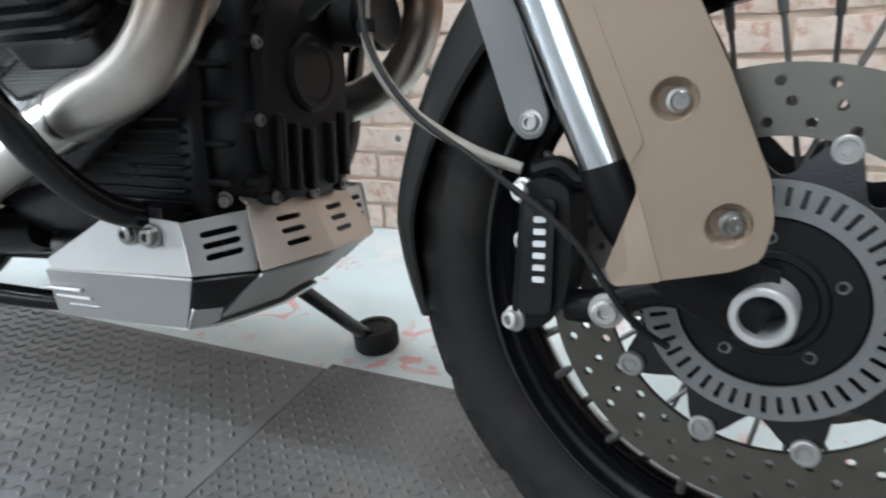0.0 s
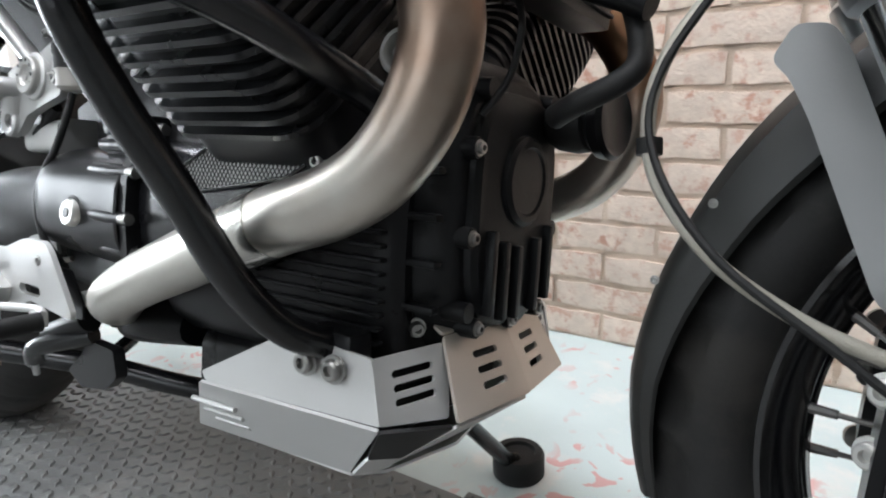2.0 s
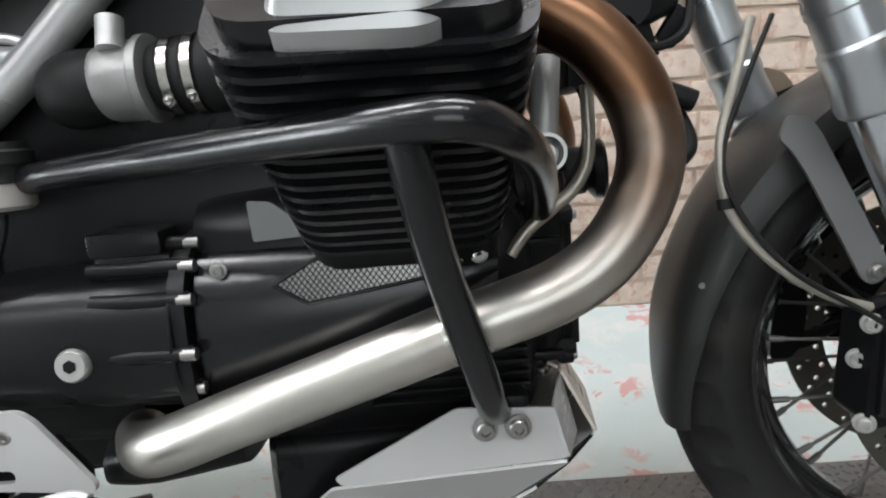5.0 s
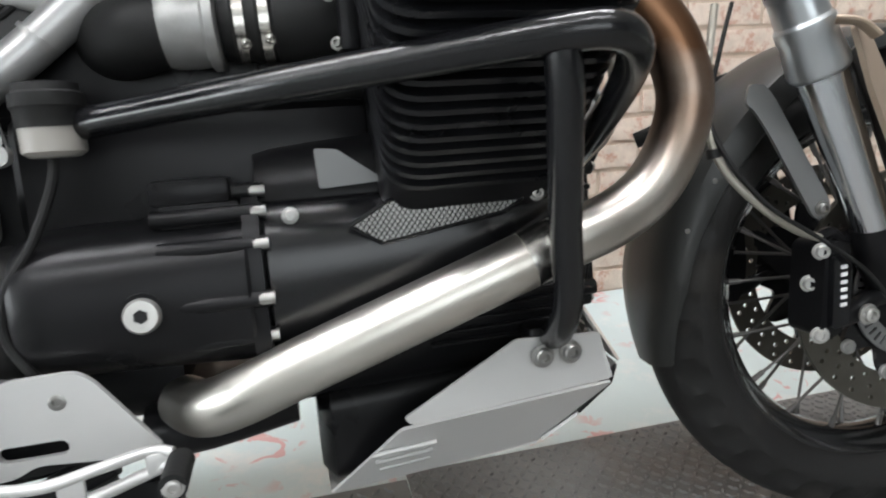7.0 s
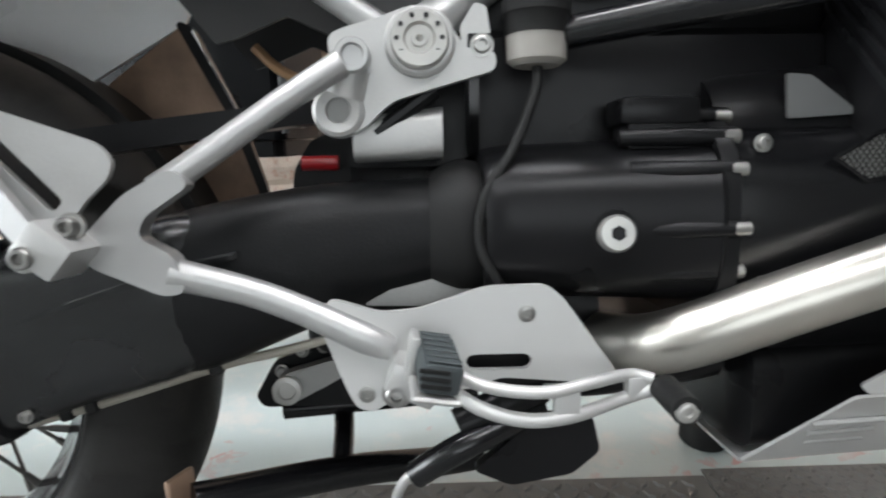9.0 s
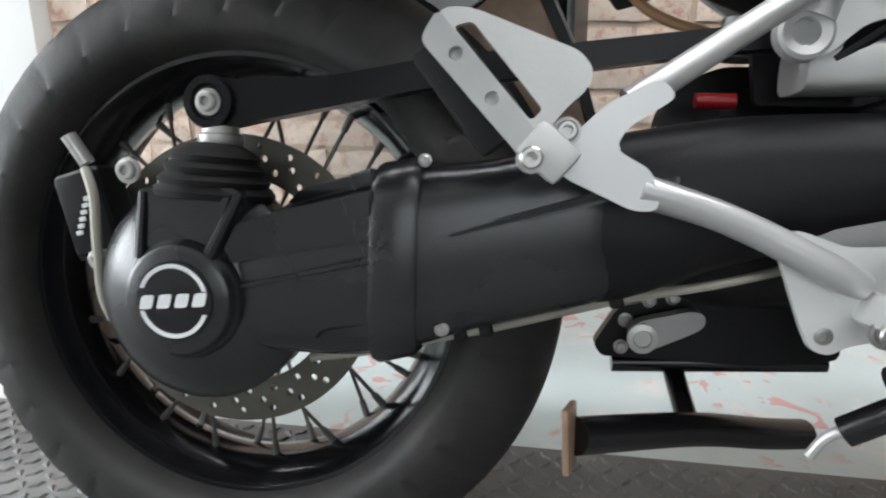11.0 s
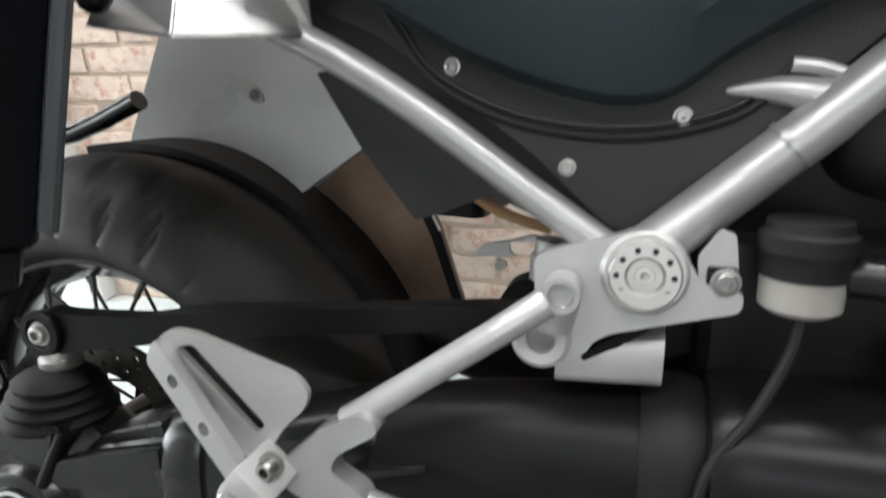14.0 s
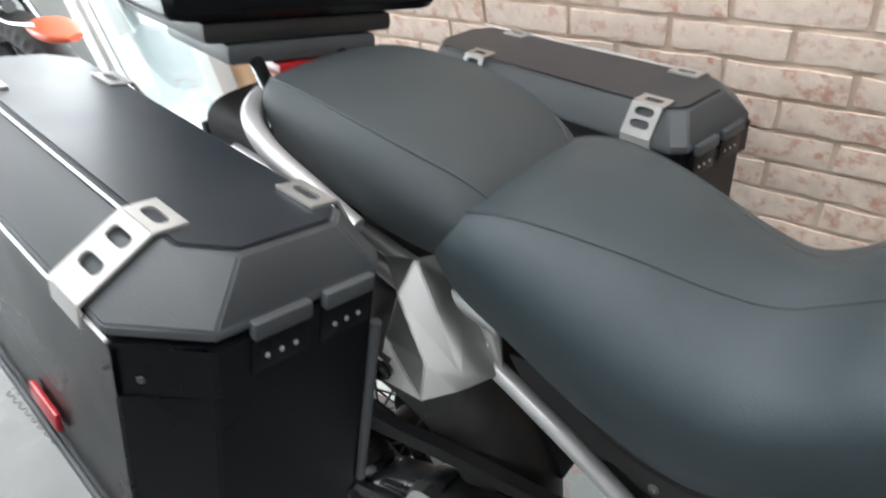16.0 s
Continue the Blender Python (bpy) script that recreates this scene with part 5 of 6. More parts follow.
for k in range(6):
    part("rib", block(bmesh.new(), (-0.011, -0.003, 0.0), (0.011, 0.003, 0.0012), 0.0005, 1, pose(0.555 - 0.0011 * (k - 2), -0.245 + 0.0098 * k, 0.3745 + 0.0010 * k, 6, 10, 6)), PEG_RUBBER, rp)
for k in range(3):
    part("tread_bar", block(bmesh.new(), (-0.010, -0.0012, -0.0016), (0.010, 0.0, 0.0016), 0.0004, 1, pose(0.551, -0.2500, 0.3600 + 0.0050 * k, 6, 10, 6)), BLACK_RUBBER, rp)
part("peg_plate", block(bmesh.new(), (-0.017, -0.030, -0.0175), (0.015, 0.03, -0.0135), 0.0015, 1, pose(0.553, -0.222, 0.368, 6, 10, 6)), CASTALU, rp)
part("peg_clamp", block(bmesh.new(), (-0.021, -0.012, -0.016), (-0.0145, 0.012, 0.016), 0.003, 2, pose(0.553, -0.205, 0.366, 6, 10, 6)), CASTALU, rp)
part("peg_bracket", block(bmesh.new(), (-0.018, -0.02, -0.012), (0.02, 0.02, 0.012), 0.005, 2, pose(0.535, -0.185, 0.345, 0, 25, 0)), CASTALU, rp)
bolt((0.524, -0.195, 0.338), rp, r=0.008, h=0.01)
pedal = part("brake_pedal", tube(bmesh.new(), [(0.560, -0.205, 0.357), (0.585, -0.222, 0.350), (0.623, -0.224, 0.3455), (0.658, -0.214, 0.348), (0.690, -0.198, 0.348), (0.706, -0.20, 0.345)], 0.0048, 12, 5, flat=0.9), ALU, bike, "silver rear brake pedal made of two rails")
part("lower_rail", tube(bmesh.new(), [(0.556, -0.205, 0.347), (0.581, -0.222, 0.335), (0.612, -0.224, 0.3265), (0.645, -0.218, 0.3265), (0.684, -0.20, 0.331), (0.706, -0.20, 0.338)], 0.0050, 12, 5), ALU, pedal)
part("web", block(bmesh.new(), (-0.009, -0.004, -0.009), (0.009, 0.004, 0.009), 0.002, 2, pose(0.640, -0.219, 0.337, 0, 0, 10)), ALU, pedal)
part("web", block(bmesh.new(), (-0.010, -0.004, -0.008), (0.010, 0.004, 0.008), 0.002, 2, pose(0.696, -0.199, 0.339, 0, 0, 10)), ALU, pedal)
part("backing_plate", plate(bmesh.new(), rounded([(0.560, 0.326), (0.560, 0.378), (0.655, 0.378), (0.680, 0.345), (0.68, 0.326)], 0.004), [], 0.003, xz(-0.148, 1)), BLACK_CAST, foot)
part("pedal_tip", rod(bmesh.new(), (0.712, -0.205, 0.340), (0.712, -0.245, 0.338), 0.010, seg=18), BLACK_RUBBER, pedal)
bolt((0.712, -0.244, 0.338), pedal, r=0.006, h=0.004, mat=PALE_METAL)
part("brake_cylinder", rod(bmesh.new(), (0.64, -0.12, 0.315), (0.57, -0.13, 0.285), 0.015), BLACK_CAST, bike)

# reservoir
res = part("fluid_reservoir", lathe(bmesh.new(), [(0, 0.018), (0.004, 0.0235), (0.024, 0.024), (0.026, 0.001)], (0.636, -0.124, 0.575), (0, 0, 1), 28), FLUID, bike, "cloudy brake fluid reservoir with black cap")
part("cap", lathe(bmesh.new(), [(0, 0.025), (0.014, 0.0255), (0.016, 0.027), (0.026, 0.027), (0.028, 0.024), (0.034, 0.023), (0.034, 0.001)], (0.636, -0.124, 0.598), (0, 0, 1), 28), BLACK_RUBBER, res)
bolt((0.675, -0.135, 0.600), res, r=0.0065, h=0.008)
part("reservoir_hose", tube(bmesh.new(), [(0.636, -0.132, 0.573), (0.632, -0.136, 0.55), (0.615, -0.142, 0.51), (0.593, -0.148, 0.475), (0.588, -0.150, 0.44), (0.602, -0.15, 0.408), (0.62, -0.14, 0.38)], 0.0042, 10), BLACK_RUBBER, bike)
part("frame_web", plate(bmesh.new(), rounded([(0.838, 0.568), (0.858, 0.566), (0.90, 0.535), (0.84, 0.532)], 0.003), [], 0.004, xz(-0.118, -1)), GREYPANEL, bike)

# centre stand and side stand
cs = part("centre_stand", tube(bmesh.new(), [(0.338, -0.108, 0.214), (0.457, -0.015, 0.193), (0.545, 0.045, 0.172), (0.60, 0.085, 0.160)], 0.0165, 18, 5), BLACK_GLOSS, bike, "folded black centre stand")
part("strut", tube(bmesh.new(), [(0.455, -0.010, 0.195), (0.452, 0.04, 0.222), (0.447, 0.07, 0.25)], 0.011, 12, 3), BLACK_GLOSS, cs)
part("upper_rail", tube(bmesh.new(), [(0.385, 0.05, 0.236), (0.48, 0.05, 0.243), (0.60, 0.05, 0.252)], 0.0105, 12, 3), BLACK_GLOSS, cs)
part("stand_foot", block(bmesh.new(), (-0.003, -0.016, -0.030), (0.003, 0.016, 0.026), 0.002, 2, pose(0.333, -0.112, 0.216, 0, -4, -17)), RUST, cs, "rusty stand foot")
part("stand_lug", tube(bmesh.new(), [(0.535, -0.135, 0.247), (0.564, -0.146, 0.270), (0.60, -0.135, 0.283), (0.64, -0.115, 0.295)], 0.0115, 14, 3), BLACK_GLOSS, cs)
part("spring_end", tube(bmesh.new(), [(0.517, -0.125, 0.222), (0.524, -0.13, 0.238), (0.534, -0.135, 0.247), (0.546, -0.14, 0.243)], 0.0045, 10, 3), CASTALU, cs)
part("heel_guard", plate(bmesh.new(), rounded([(0.494, 0.388), (0.531, 0.408), (0.549, 0.413), (0.580, 0.405), (0.587, 0.385)], 0.006), [], 0.004, xz(-0.128, 1)), DULL_ALLOY, bike)
part("stand_heel", plate(bmesh.new(), rounded([(0.583, 0.240), (0.614, 0.265), (0.630, 0.287), (0.685, 0.286), (0.692, 0.255), (0.668, 0.235), (0.615, 0.226)], 0.006), [], 0.014, xz(-0.118, 1)), BLACK_CAST, cs)
part("stand_hinge", plate(bmesh.new(), rounded([(0.362, 0.262), (0.385, 0.302), (0.434, 0.316), (0.52, 0.330), (0.60, 0.335), (0.60, 0.262), (0.53, 0.250), (0.37, 0.250)], 0.008), [], 0.02, xz(0.022, 1)), BLACK_CAST, cs)
for x, z in ((0.389, 0.262), (0.392, 0.290), (0.414, 0.312), (0.437, 0.316)):
    bolt((x, 0.018, z), cs, r=0.0055, h=0.006)
link = part("stand_link", plate(bmesh.new(), rounded([(0.392, 0.290), (0.405, 0.297), (0.450, 0.309), (0.462, 0.306), (0.462, 0.294), (0.45, 0.286), (0.41, 0.266), (0.394, 0.272)], 0.008), [], 0.02, xz(-0.012, 1)), DULL_ALLOY, bike, "cast lower link with a washer")
part("washer", lathe(bmesh.new(), [(0, 0.0145), (0.006, 0.0145), (0.007, 0.009), (0.005, 0.008), (0.005, 0.0005)], (0.404, -0.012, 0.280), (0, -1, 0), 28), PALE_METAL, link)
part("side_stand", tube(bmesh.new(), [(0.93, 0.09, 0.28), (0.96, 0.16, 0.215), (0.985, 0.30, 0.095), (0.989, 0.33, 0.085)], 0.0115, 14, 4), BLACK_GLOSS, bike, "black side stand resting on a rubber puck")

# side cover, seat, tank
COVER_EDGE = [(0.30, 0.765), (0.345, 0.748), (0.40, 0.712), (0.47, 0.660), (0.52, 0.615), (0.545, 0.612), (0.60, 0.668), (0.645, 0.712), (0.70, 0.765), (0.70, 0.80), (0.62, 0.79), (0.50, 0.76), (0.38, 0.80)]
for s in (-1, 1):
    side = part("side_cover", plate(bmesh.new(), rounded(COVER_EDGE, 0.006), [], 0.012, lambda u, v, w, s=s: (u, s * (0.068 + w + 0.25 * (0.70 - v) * 0.35 + 0.008 * math.sin((u - 0.3) * 8)), v)), PLASTIC, bike, "dark grey plastic side cover")
    lip = [(0.345, 0.775), (0.367, 0.745), (0.392, 0.714), (0.437, 0.690), (0.488, 0.678), (0.543, 0.677), (0.593, 0.689), (0.623, 0.712)]
    for drop, r in ((0.0, 0.0035), (0.007, 0.0022)):
        part("raised_line", tube(bmesh.new(), [(x, s * (0.080 + 0.0875 * (0.70 - z) + 0.008 * math.sin((x - 0.3) * 8)), z + drop) for x, z in lip], r, 8, 4), PLASTIC if drop else BLACK_RUBBER, side)
    for x, z in ((0.490, 0.655), (0.405, 0.724), (0.563, 0.690)):
        bolt((x, s * (0.0795 + 0.0875 * (0.70 - z) + 0.008 * math.sin((x - 0.3) * 8)), z), side, (0, s, 0), 0.0046, 0.004)
for s in (-1, 1):
    part("frame_infill", plate(bmesh.new(), rounded([(0.288, 0.722), (0.325, 0.662), (0.369, 0.607), (0.388, 0.612), (0.431, 0.630), (0.470, 0.612), (0.50, 0.600), (0.54, 0.605), (0.60, 0.652), (0.63, 0.72), (0.45, 0.74)], 0.003), [], 0.004, xz(s * 0.062, s)), PLASTIC, bike)
LOWER = [(0.0, 0.0), (0.45, 0.0), (0.72, 0.06), (0.90, 0.22), (0.98, 0.42)]


def cushion_half(f):
    """Half a cushion's section: sides, a shoulder, a crease at the share f of the width, and the top panel."""
    shoulder = [(1 - (1 - f) * k * k, 0.60 * (1 - k) ** 2 + 2 * 0.82 * k * (1 - k) + 0.945 * k * k) for k in (n / 7 for n in range(8))]
    return LOWER + shoulder + [(f * 0.72, 0.968), (f * 0.4, 0.990), (0.0, 1.0)]


def cushion(bm, rows):
    """Cushion along x: (x, y centre, half width, z low, z high, share of the crease)."""
    rings = []
    for x, yc, hw, z0, z1, f in rows:
        half = cushion_half(f)
        rings.append([bm.verts.new((x, yc + hw * u, z0 + (z1 - z0) * v)) for u, v in half + [(-u, v) for u, v in half[-2:0:-1]]])
    for a, b in zip(rings[:-1], rings[1:]):
        for k in range(len(a)):
            bm.faces.new((a[k], a[(k + 1) % len(a)], b[(k + 1) % len(a)], b[k]))
    bm.faces.new(rings[0][::-1])
    bm.faces.new(rings[-1])
    return bm


def seam(rows, s, parent, mat, skip=2):
    """Stitched welt along the crease."""
    pts = [(x, yc + s * hw * f, z0 + (z1 - z0) * 0.945) for x, yc, hw, z0, z1, f in rows[skip:len(rows) - skip]]
    return part("seam", tube(bmesh.new(), pts, 0.0016, 8, 5), mat, parent)


SEAT_ROWS = [(0.205, 0, 0.085, 0.850, 0.890, 0.80), (0.222, 0, 0.118, 0.832, 0.916, 0.80), (0.265, 0, 0.140, 0.805, 0.942, 0.80), (0.33, 0, 0.152, 0.775, 0.955, 0.74), (0.42, 0, 0.156, 0.722, 0.944, 0.60), (0.50, 0, 0.154, 0.694, 0.920, 0.44),
             (0.55, 0, 0.149, 0.694, 0.912, 0.34), (0.59, 0, 0.147, 0.722, 0.928, 0.30), (0.63, 0, 0.148, 0.745, 0.962, 0.40), (0.68, 0, 0.152, 0.770, 0.994, 0.5), (0.76, 0, 0.156, 0.785, 1.012, 0.5)]
seat = part("rider_seat", cushion(bmesh.new(), dense(SEAT_ROWS, 5)), SEAT, bike, "dark grey vinyl rider seat with a creased top edge", 24)
TANK_ROWS = [(0.70, 0, 0.10, 0.80, 0.985, 2.4), (0.74, 0, 0.150, 0.775, 1.014, 2.5), (0.80, 0, 0.166, 0.77, 1.03, 2.5), (0.92, 0, 0.178, 0.78, 1.04, 2.5), (1.05, 0, 0.17, 0.80, 1.03, 2.5), (1.15, 0, 0.14, 0.83, 1.0, 2.5), (1.2, 0, 0.1, 0.86, 0.96, 2.4)]
part("fuel_tank", loft(bmesh.new(), dense(TANK_ROWS, 5), 44), SEAT, bike, "dark grey fuel tank", 60)
PIL = [(-0.100, 0.012, 0.070, 0.950, 0.990, 0.8), (-0.085, 0.012, 0.096, 0.92, 1.008, 0.8), (-0.04, 0.01, 0.116, 0.90, 1.018, 0.82), (0.03, 0.006, 0.130, 0.885, 1.019, 0.82), (0.12, 0, 0.140, 0.865, 1.010, 0.82), (0.19, 0, 0.140, 0.850, 0.992, 0.8), (0.25, 0, 0.130, 0.845, 0.965, 0.74), (0.285, 0, 0.110, 0.848, 0.930, 0.7), (0.298, 0, 0.085, 0.850, 0.900, 0.7)]
pil = part("pillion_seat", cushion(bmesh.new(), dense(PIL, 5)), SEAT_TOP, bike, "dark grey stitched vinyl pillion seat", 24)
for s in (-1, 1):
    seam(PIL, s, pil, SEAT, 1)
    seam(SEAT_ROWS, s, seat, SEAT_TOP, 1)
    rail = part("grab_rail", tube(bmesh.new(), [(0.15, s * 0.160, 0.90), (0.09, s * 0.162, 0.930), (0.01, s * 0.152, 0.955), (-0.07, s * 0.115, 0.968), (-0.12, s * 0.06, 0.972), (-0.135, 0.0, 0.974)], 0.0135, 16, 5), SILVER, bike, "silver passenger grab rail")
    part("subframe_rail", tube(bmesh.new(), [(0.30, s * 0.10, 0.79), (0.10, s * 0.11, 0.86), (-0.15, s * 0.10, 0.90)], 0.011, 12, 3), SILVER, bike)
part("tail_body", loft(bmesh.new(), dense([(0.30, 0, 0.085, 0.775, 0.85, 3), (0.20, 0, 0.095, 0.80, 0.875, 3), (0.08, 0, 0.09, 0.83, 0.89, 3), (-0.10, 0, 0.07, 0.85, 0.92, 3), (-0.24, 0, 0.08, 0.87, 0.95, 3)], 3)), PLASTIC, bike, "dark plastic tail body")
part("number_plate_hanger", block(bmesh.new(), (-0.30, -0.06, 0.62), (-0.285, 0.06, 0.90), 0.006), PLASTIC, bike)

tab = part("fender_bracket", plate(bmesh.new(), rounded([(0.092, 0.730), (0.107, 0.732), (0.136, 0.708), (0.138, 0.697), (0.128, 0.694), (0.114, 0.704)], 0.004), [], 0.004, xz(0.099, -1)), WHITE_PLASTIC, bike, "white tab on the inner fender")
bolt((0.1275, 0.095, 0.7045), tab, r=0.005, h=0.005)
for s in (-1, 1):
    part("seat_bracket", tube(bmesh.new(), [(0.645, s * 0.084, 0.702), (0.622, s * 0.084, 0.706), (0.604, s * 0.084, 0.7065), (0.588, s * 0.084, 0.706)], 0.010, 14, 3, [0.012, 0.0095, 0.006, 0.002]), SILVER, bike)
    part("seat_bracket", tube(bmesh.new(), [(0.624, s * 0.084, 0.722), (0.640, s * 0.084, 0.720), (0.655, s * 0.084, 0.715)], 0.005, 10, 3), SILVER, bike)

# inner rear fender and undertray
part("inner_fender", plate(bmesh.new(), rounded([(-0.06, 0.612), (0.08, 0.606), (0.188, 0.600), (0.277, 0.668), (0.286, 0.70), (0.262, 0.735), (0.20, 0.765), (-0.06, 0.79)], 0.003), [], 0.006, lambda u, v, w: (u, 0.080 + 0.55 * (v - 0.60) + w, v)), PALE_FENDER, bike, "pale grey inner rear fender panel")
guard = part("inner_guard", plate(bmesh.new(), rounded([(0.189, 0.601), (0.277, 0.667), (0.290, 0.660), (0.338, 0.562), (0.363, 0.484), (0.372, 0.440), (0.15, 0.440), (0.17, 0.560)], 0.003), [], 0.006, lambda u, v, w: (u, 0.112 + w, v)), RUST, bike, "brown stained inner guard ahead of the rear wheel")
part("guard_edge", plate(bmesh.new(), rounded([(0.272, 0.664), (0.277, 0.668), (0.290, 0.661), (0.338, 0.563), (0.364, 0.484), (0.373, 0.440), (0.363, 0.440), (0.354, 0.480), (0.328, 0.556)], 0.003), [], 0.008, lambda u, v, w: (u, 0.103 + w, v)), BLACK_CAST, guard)
part("guard_lip", tube(bmesh.new(), [(0.291, 0.102, 0.657), (0.315, 0.102, 0.610), (0.339, 0.102, 0.561)], 0.0018, 8, 3), PALE_METAL, guard)
part("shock_mount", plate(bmesh.new(), rounded([(0.400, 0.520), (0.392, 0.552), (0.402, 0.567), (0.430, 0.572), (0.456, 0.580), (0.470, 0.565), (0.465, 0.530)], 0.008), [circle2(0.421, 0.548, 0.0055, 14), circle2(0.437, 0.566, 0.008, 16)], 0.008, xz(0.025, 1)), CASTALU, bike, "cast silver shock mount")

# dark plate added to fill the gap behind the torque rod
part("pivot_casting", plate(bmesh.new(), rounded([(0.405, 0.440), (0.412, 0.500), (0.430, 0.530), (0.470, 0.545), (0.530, 0.545), (0.530, 0.440)], 0.008), [], 0.03, xz(0.028, 1)), ENGINE_BLACK, bike, "added black fill plate round the swingarm pivot")
part("reservoir_cap", lathe(bmesh.new(), [(0, 0.001), (0, 0.018), (0.020, 0.019), (0.024, 0.016), (0.036, 0.016), (0.038, 0.001)], (0.470, 0.0, 0.546), (0.1, 0, 1), 24), DULL_ALLOY, bike)
# dark sector added behind the crown to fill out the tyre's outline
sector = [(RC.x + r * math.cos(a), RC.z + r * math.sin(a)) for r, a in [(0.335, radians(16 + 3 * k)) for k in range(29)] + [(0.305, radians(100 - 3 * k)) for k in range(29)]]
part("tyre_hugger", plate(bmesh.new(), sector, [], 0.08, xz(0.034, 1)), BLACK_RUBBER, bike, "added black filler that rounds out the rear tyre's dark outline")
# black tube added as fill, covering the floor beside the swingarm
part("connecting_pipe", tube(bmesh.new(), [(0.62, 0.10, 0.36), (0.50, 0.12, 0.385), (0.40, 0.13, 0.410), (0.30, 0.14, 0.435)], 0.036, 20, 4), ENGINE_BLACK, bike, "added black fill beside the swingarm")
part("red_cap", rod(bmesh.new(), (0.432, -0.03, 0.505), (0.466, -0.03, 0.505), 0.007), RED, bike)
part("tan_cable", tube(bmesh.new(), [(0.372, 0.05, 0.628), (0.395, 0.05, 0.606), (0.425, 0.05, 0.591), (0.465, 0.05, 0.580)], 0.0055, 8, 3), WOOD, bike, "tan sheathed cable")

# dark filler sheet added between shield and seat, hiding the brick
part("under_seat_panel", plate(bmesh.new(), rounded([(0.19, 0.77), (0.30, 0.735), (0.40, 0.70), (0.42, 0.80), (0.26, 0.86)], 0.006), [], 0.006, xz(-0.064, 1)), PLASTIC, bike)
part("clutch_housing", loft(bmesh.new(), dense([(0.47, 0.07, 0.045, 0.40, 0.535, 3), (0.50, 0.07, 0.05, 0.385, 0.55, 3), (0.61, 0.07, 0.05, 0.385, 0.56, 3)], 3)), BLACK_CAST, bike, "black cast clutch housing")

part("exhaust_chamber", loft(bmesh.new(), dense([(0.43, 0.02, 0.05, 0.325, 0.40, 3), (0.47, 0.015, 0.075, 0.315, 0.415, 3), (0.66, 0.01, 0.085, 0.318, 0.415, 3), (0.70, 0.0, 0.08, 0.32, 0.405, 3)], 3)), ENGINE_BLACK, bike, "black exhaust chamber behind the foot plate")

# heat shield over the silencer on this side
S = {"tl": (0.198, -0.165, 0.885), "st": (0.203, -0.126, 0.862), "su": (0.203, -0.160, 0.832), "tr": (0.221, -0.098, 0.861), "fl": (0.239, -0.094, 0.826), "f2": (0.270, -0.096, 0.812), "f3": (0.308, -0.116, 0.794),
     "tip": (0.314, -0.117, 0.744), "tm": (0.287, -0.158, 0.756), "lm": (0.288, -0.168, 0.742), "lo": (0.262, -0.200, 0.740), "dk": (0.252, -0.178, 0.772), "bk": (0.188, -0.172, 0.775), "lb": (0.205, -0.206, 0.748)}


def facets(faces, thick=0.003):
    bm = bmesh.new()
    vs = {k: bm.verts.new(v) for k, v in S.items()}
    for f in faces:
        bm.faces.new([vs[k] for k in f])
    bmesh.ops.recalc_face_normals(bm, faces=bm.faces)
    bmesh.ops.solidify(bm, geom=bm.faces[:], thickness=thick)
    es = [e for e in bm.edges if e.calc_length() > 0.01]
    bmesh.ops.bevel(bm, geom=es, offset=0.0012, segments=2, affect="EDGES")
    return bm


part("heat_shield", facets([("su", "st", "tm"), ("st", "tr", "fl"), ("st", "fl", "tm"), ("fl", "tip", "tm"), ("fl", "f2", "tip"), ("f2", "f3", "tip"), ("tl", "st", "su"), ("su", "tm", "dk"), ("dk", "tm", "lm"), ("dk", "lm", "lo"), ("tm", "tip", "lm"),
                            ("su", "dk", "bk"), ("bk", "dk", "lo"), ("bk", "lo", "lb")]), SHIELD, bike, "folded bright metal silencer shield", 20)
part("shield_bolt", bolt_mesh(bmesh.new(), (0.215, -0.205, 0.765), (0.2, -1, 0.1), 0.009, 0.012), BLACK_CAST, bike)
part("pannier_mount", tube(bmesh.new(), [(0.215, -0.20, 0.765), (0.16, -0.215, 0.80), (0.12, -0.22, 0.82)], 0.010, 12, 3), BLACK_GLOSS, bike)

# panniers
LID_Z, TOP_Z, BASE_Z = 0.935, 0.988, 0.640
PX0, PX1, PY0, PY1 = -0.40, 0.256, -0.222, -0.460


def chamfered(x0, x1, y0, y1, c, inner=None):
    i = c if inner is None else inner
    return [(x0 + c, y0), (x1 - i, y0), (x1, y0 - i), (x1, y1 + c), (x1 - c, y1), (x0 + c, y1), (x0, y1 + c), (x0, y0 - c)]


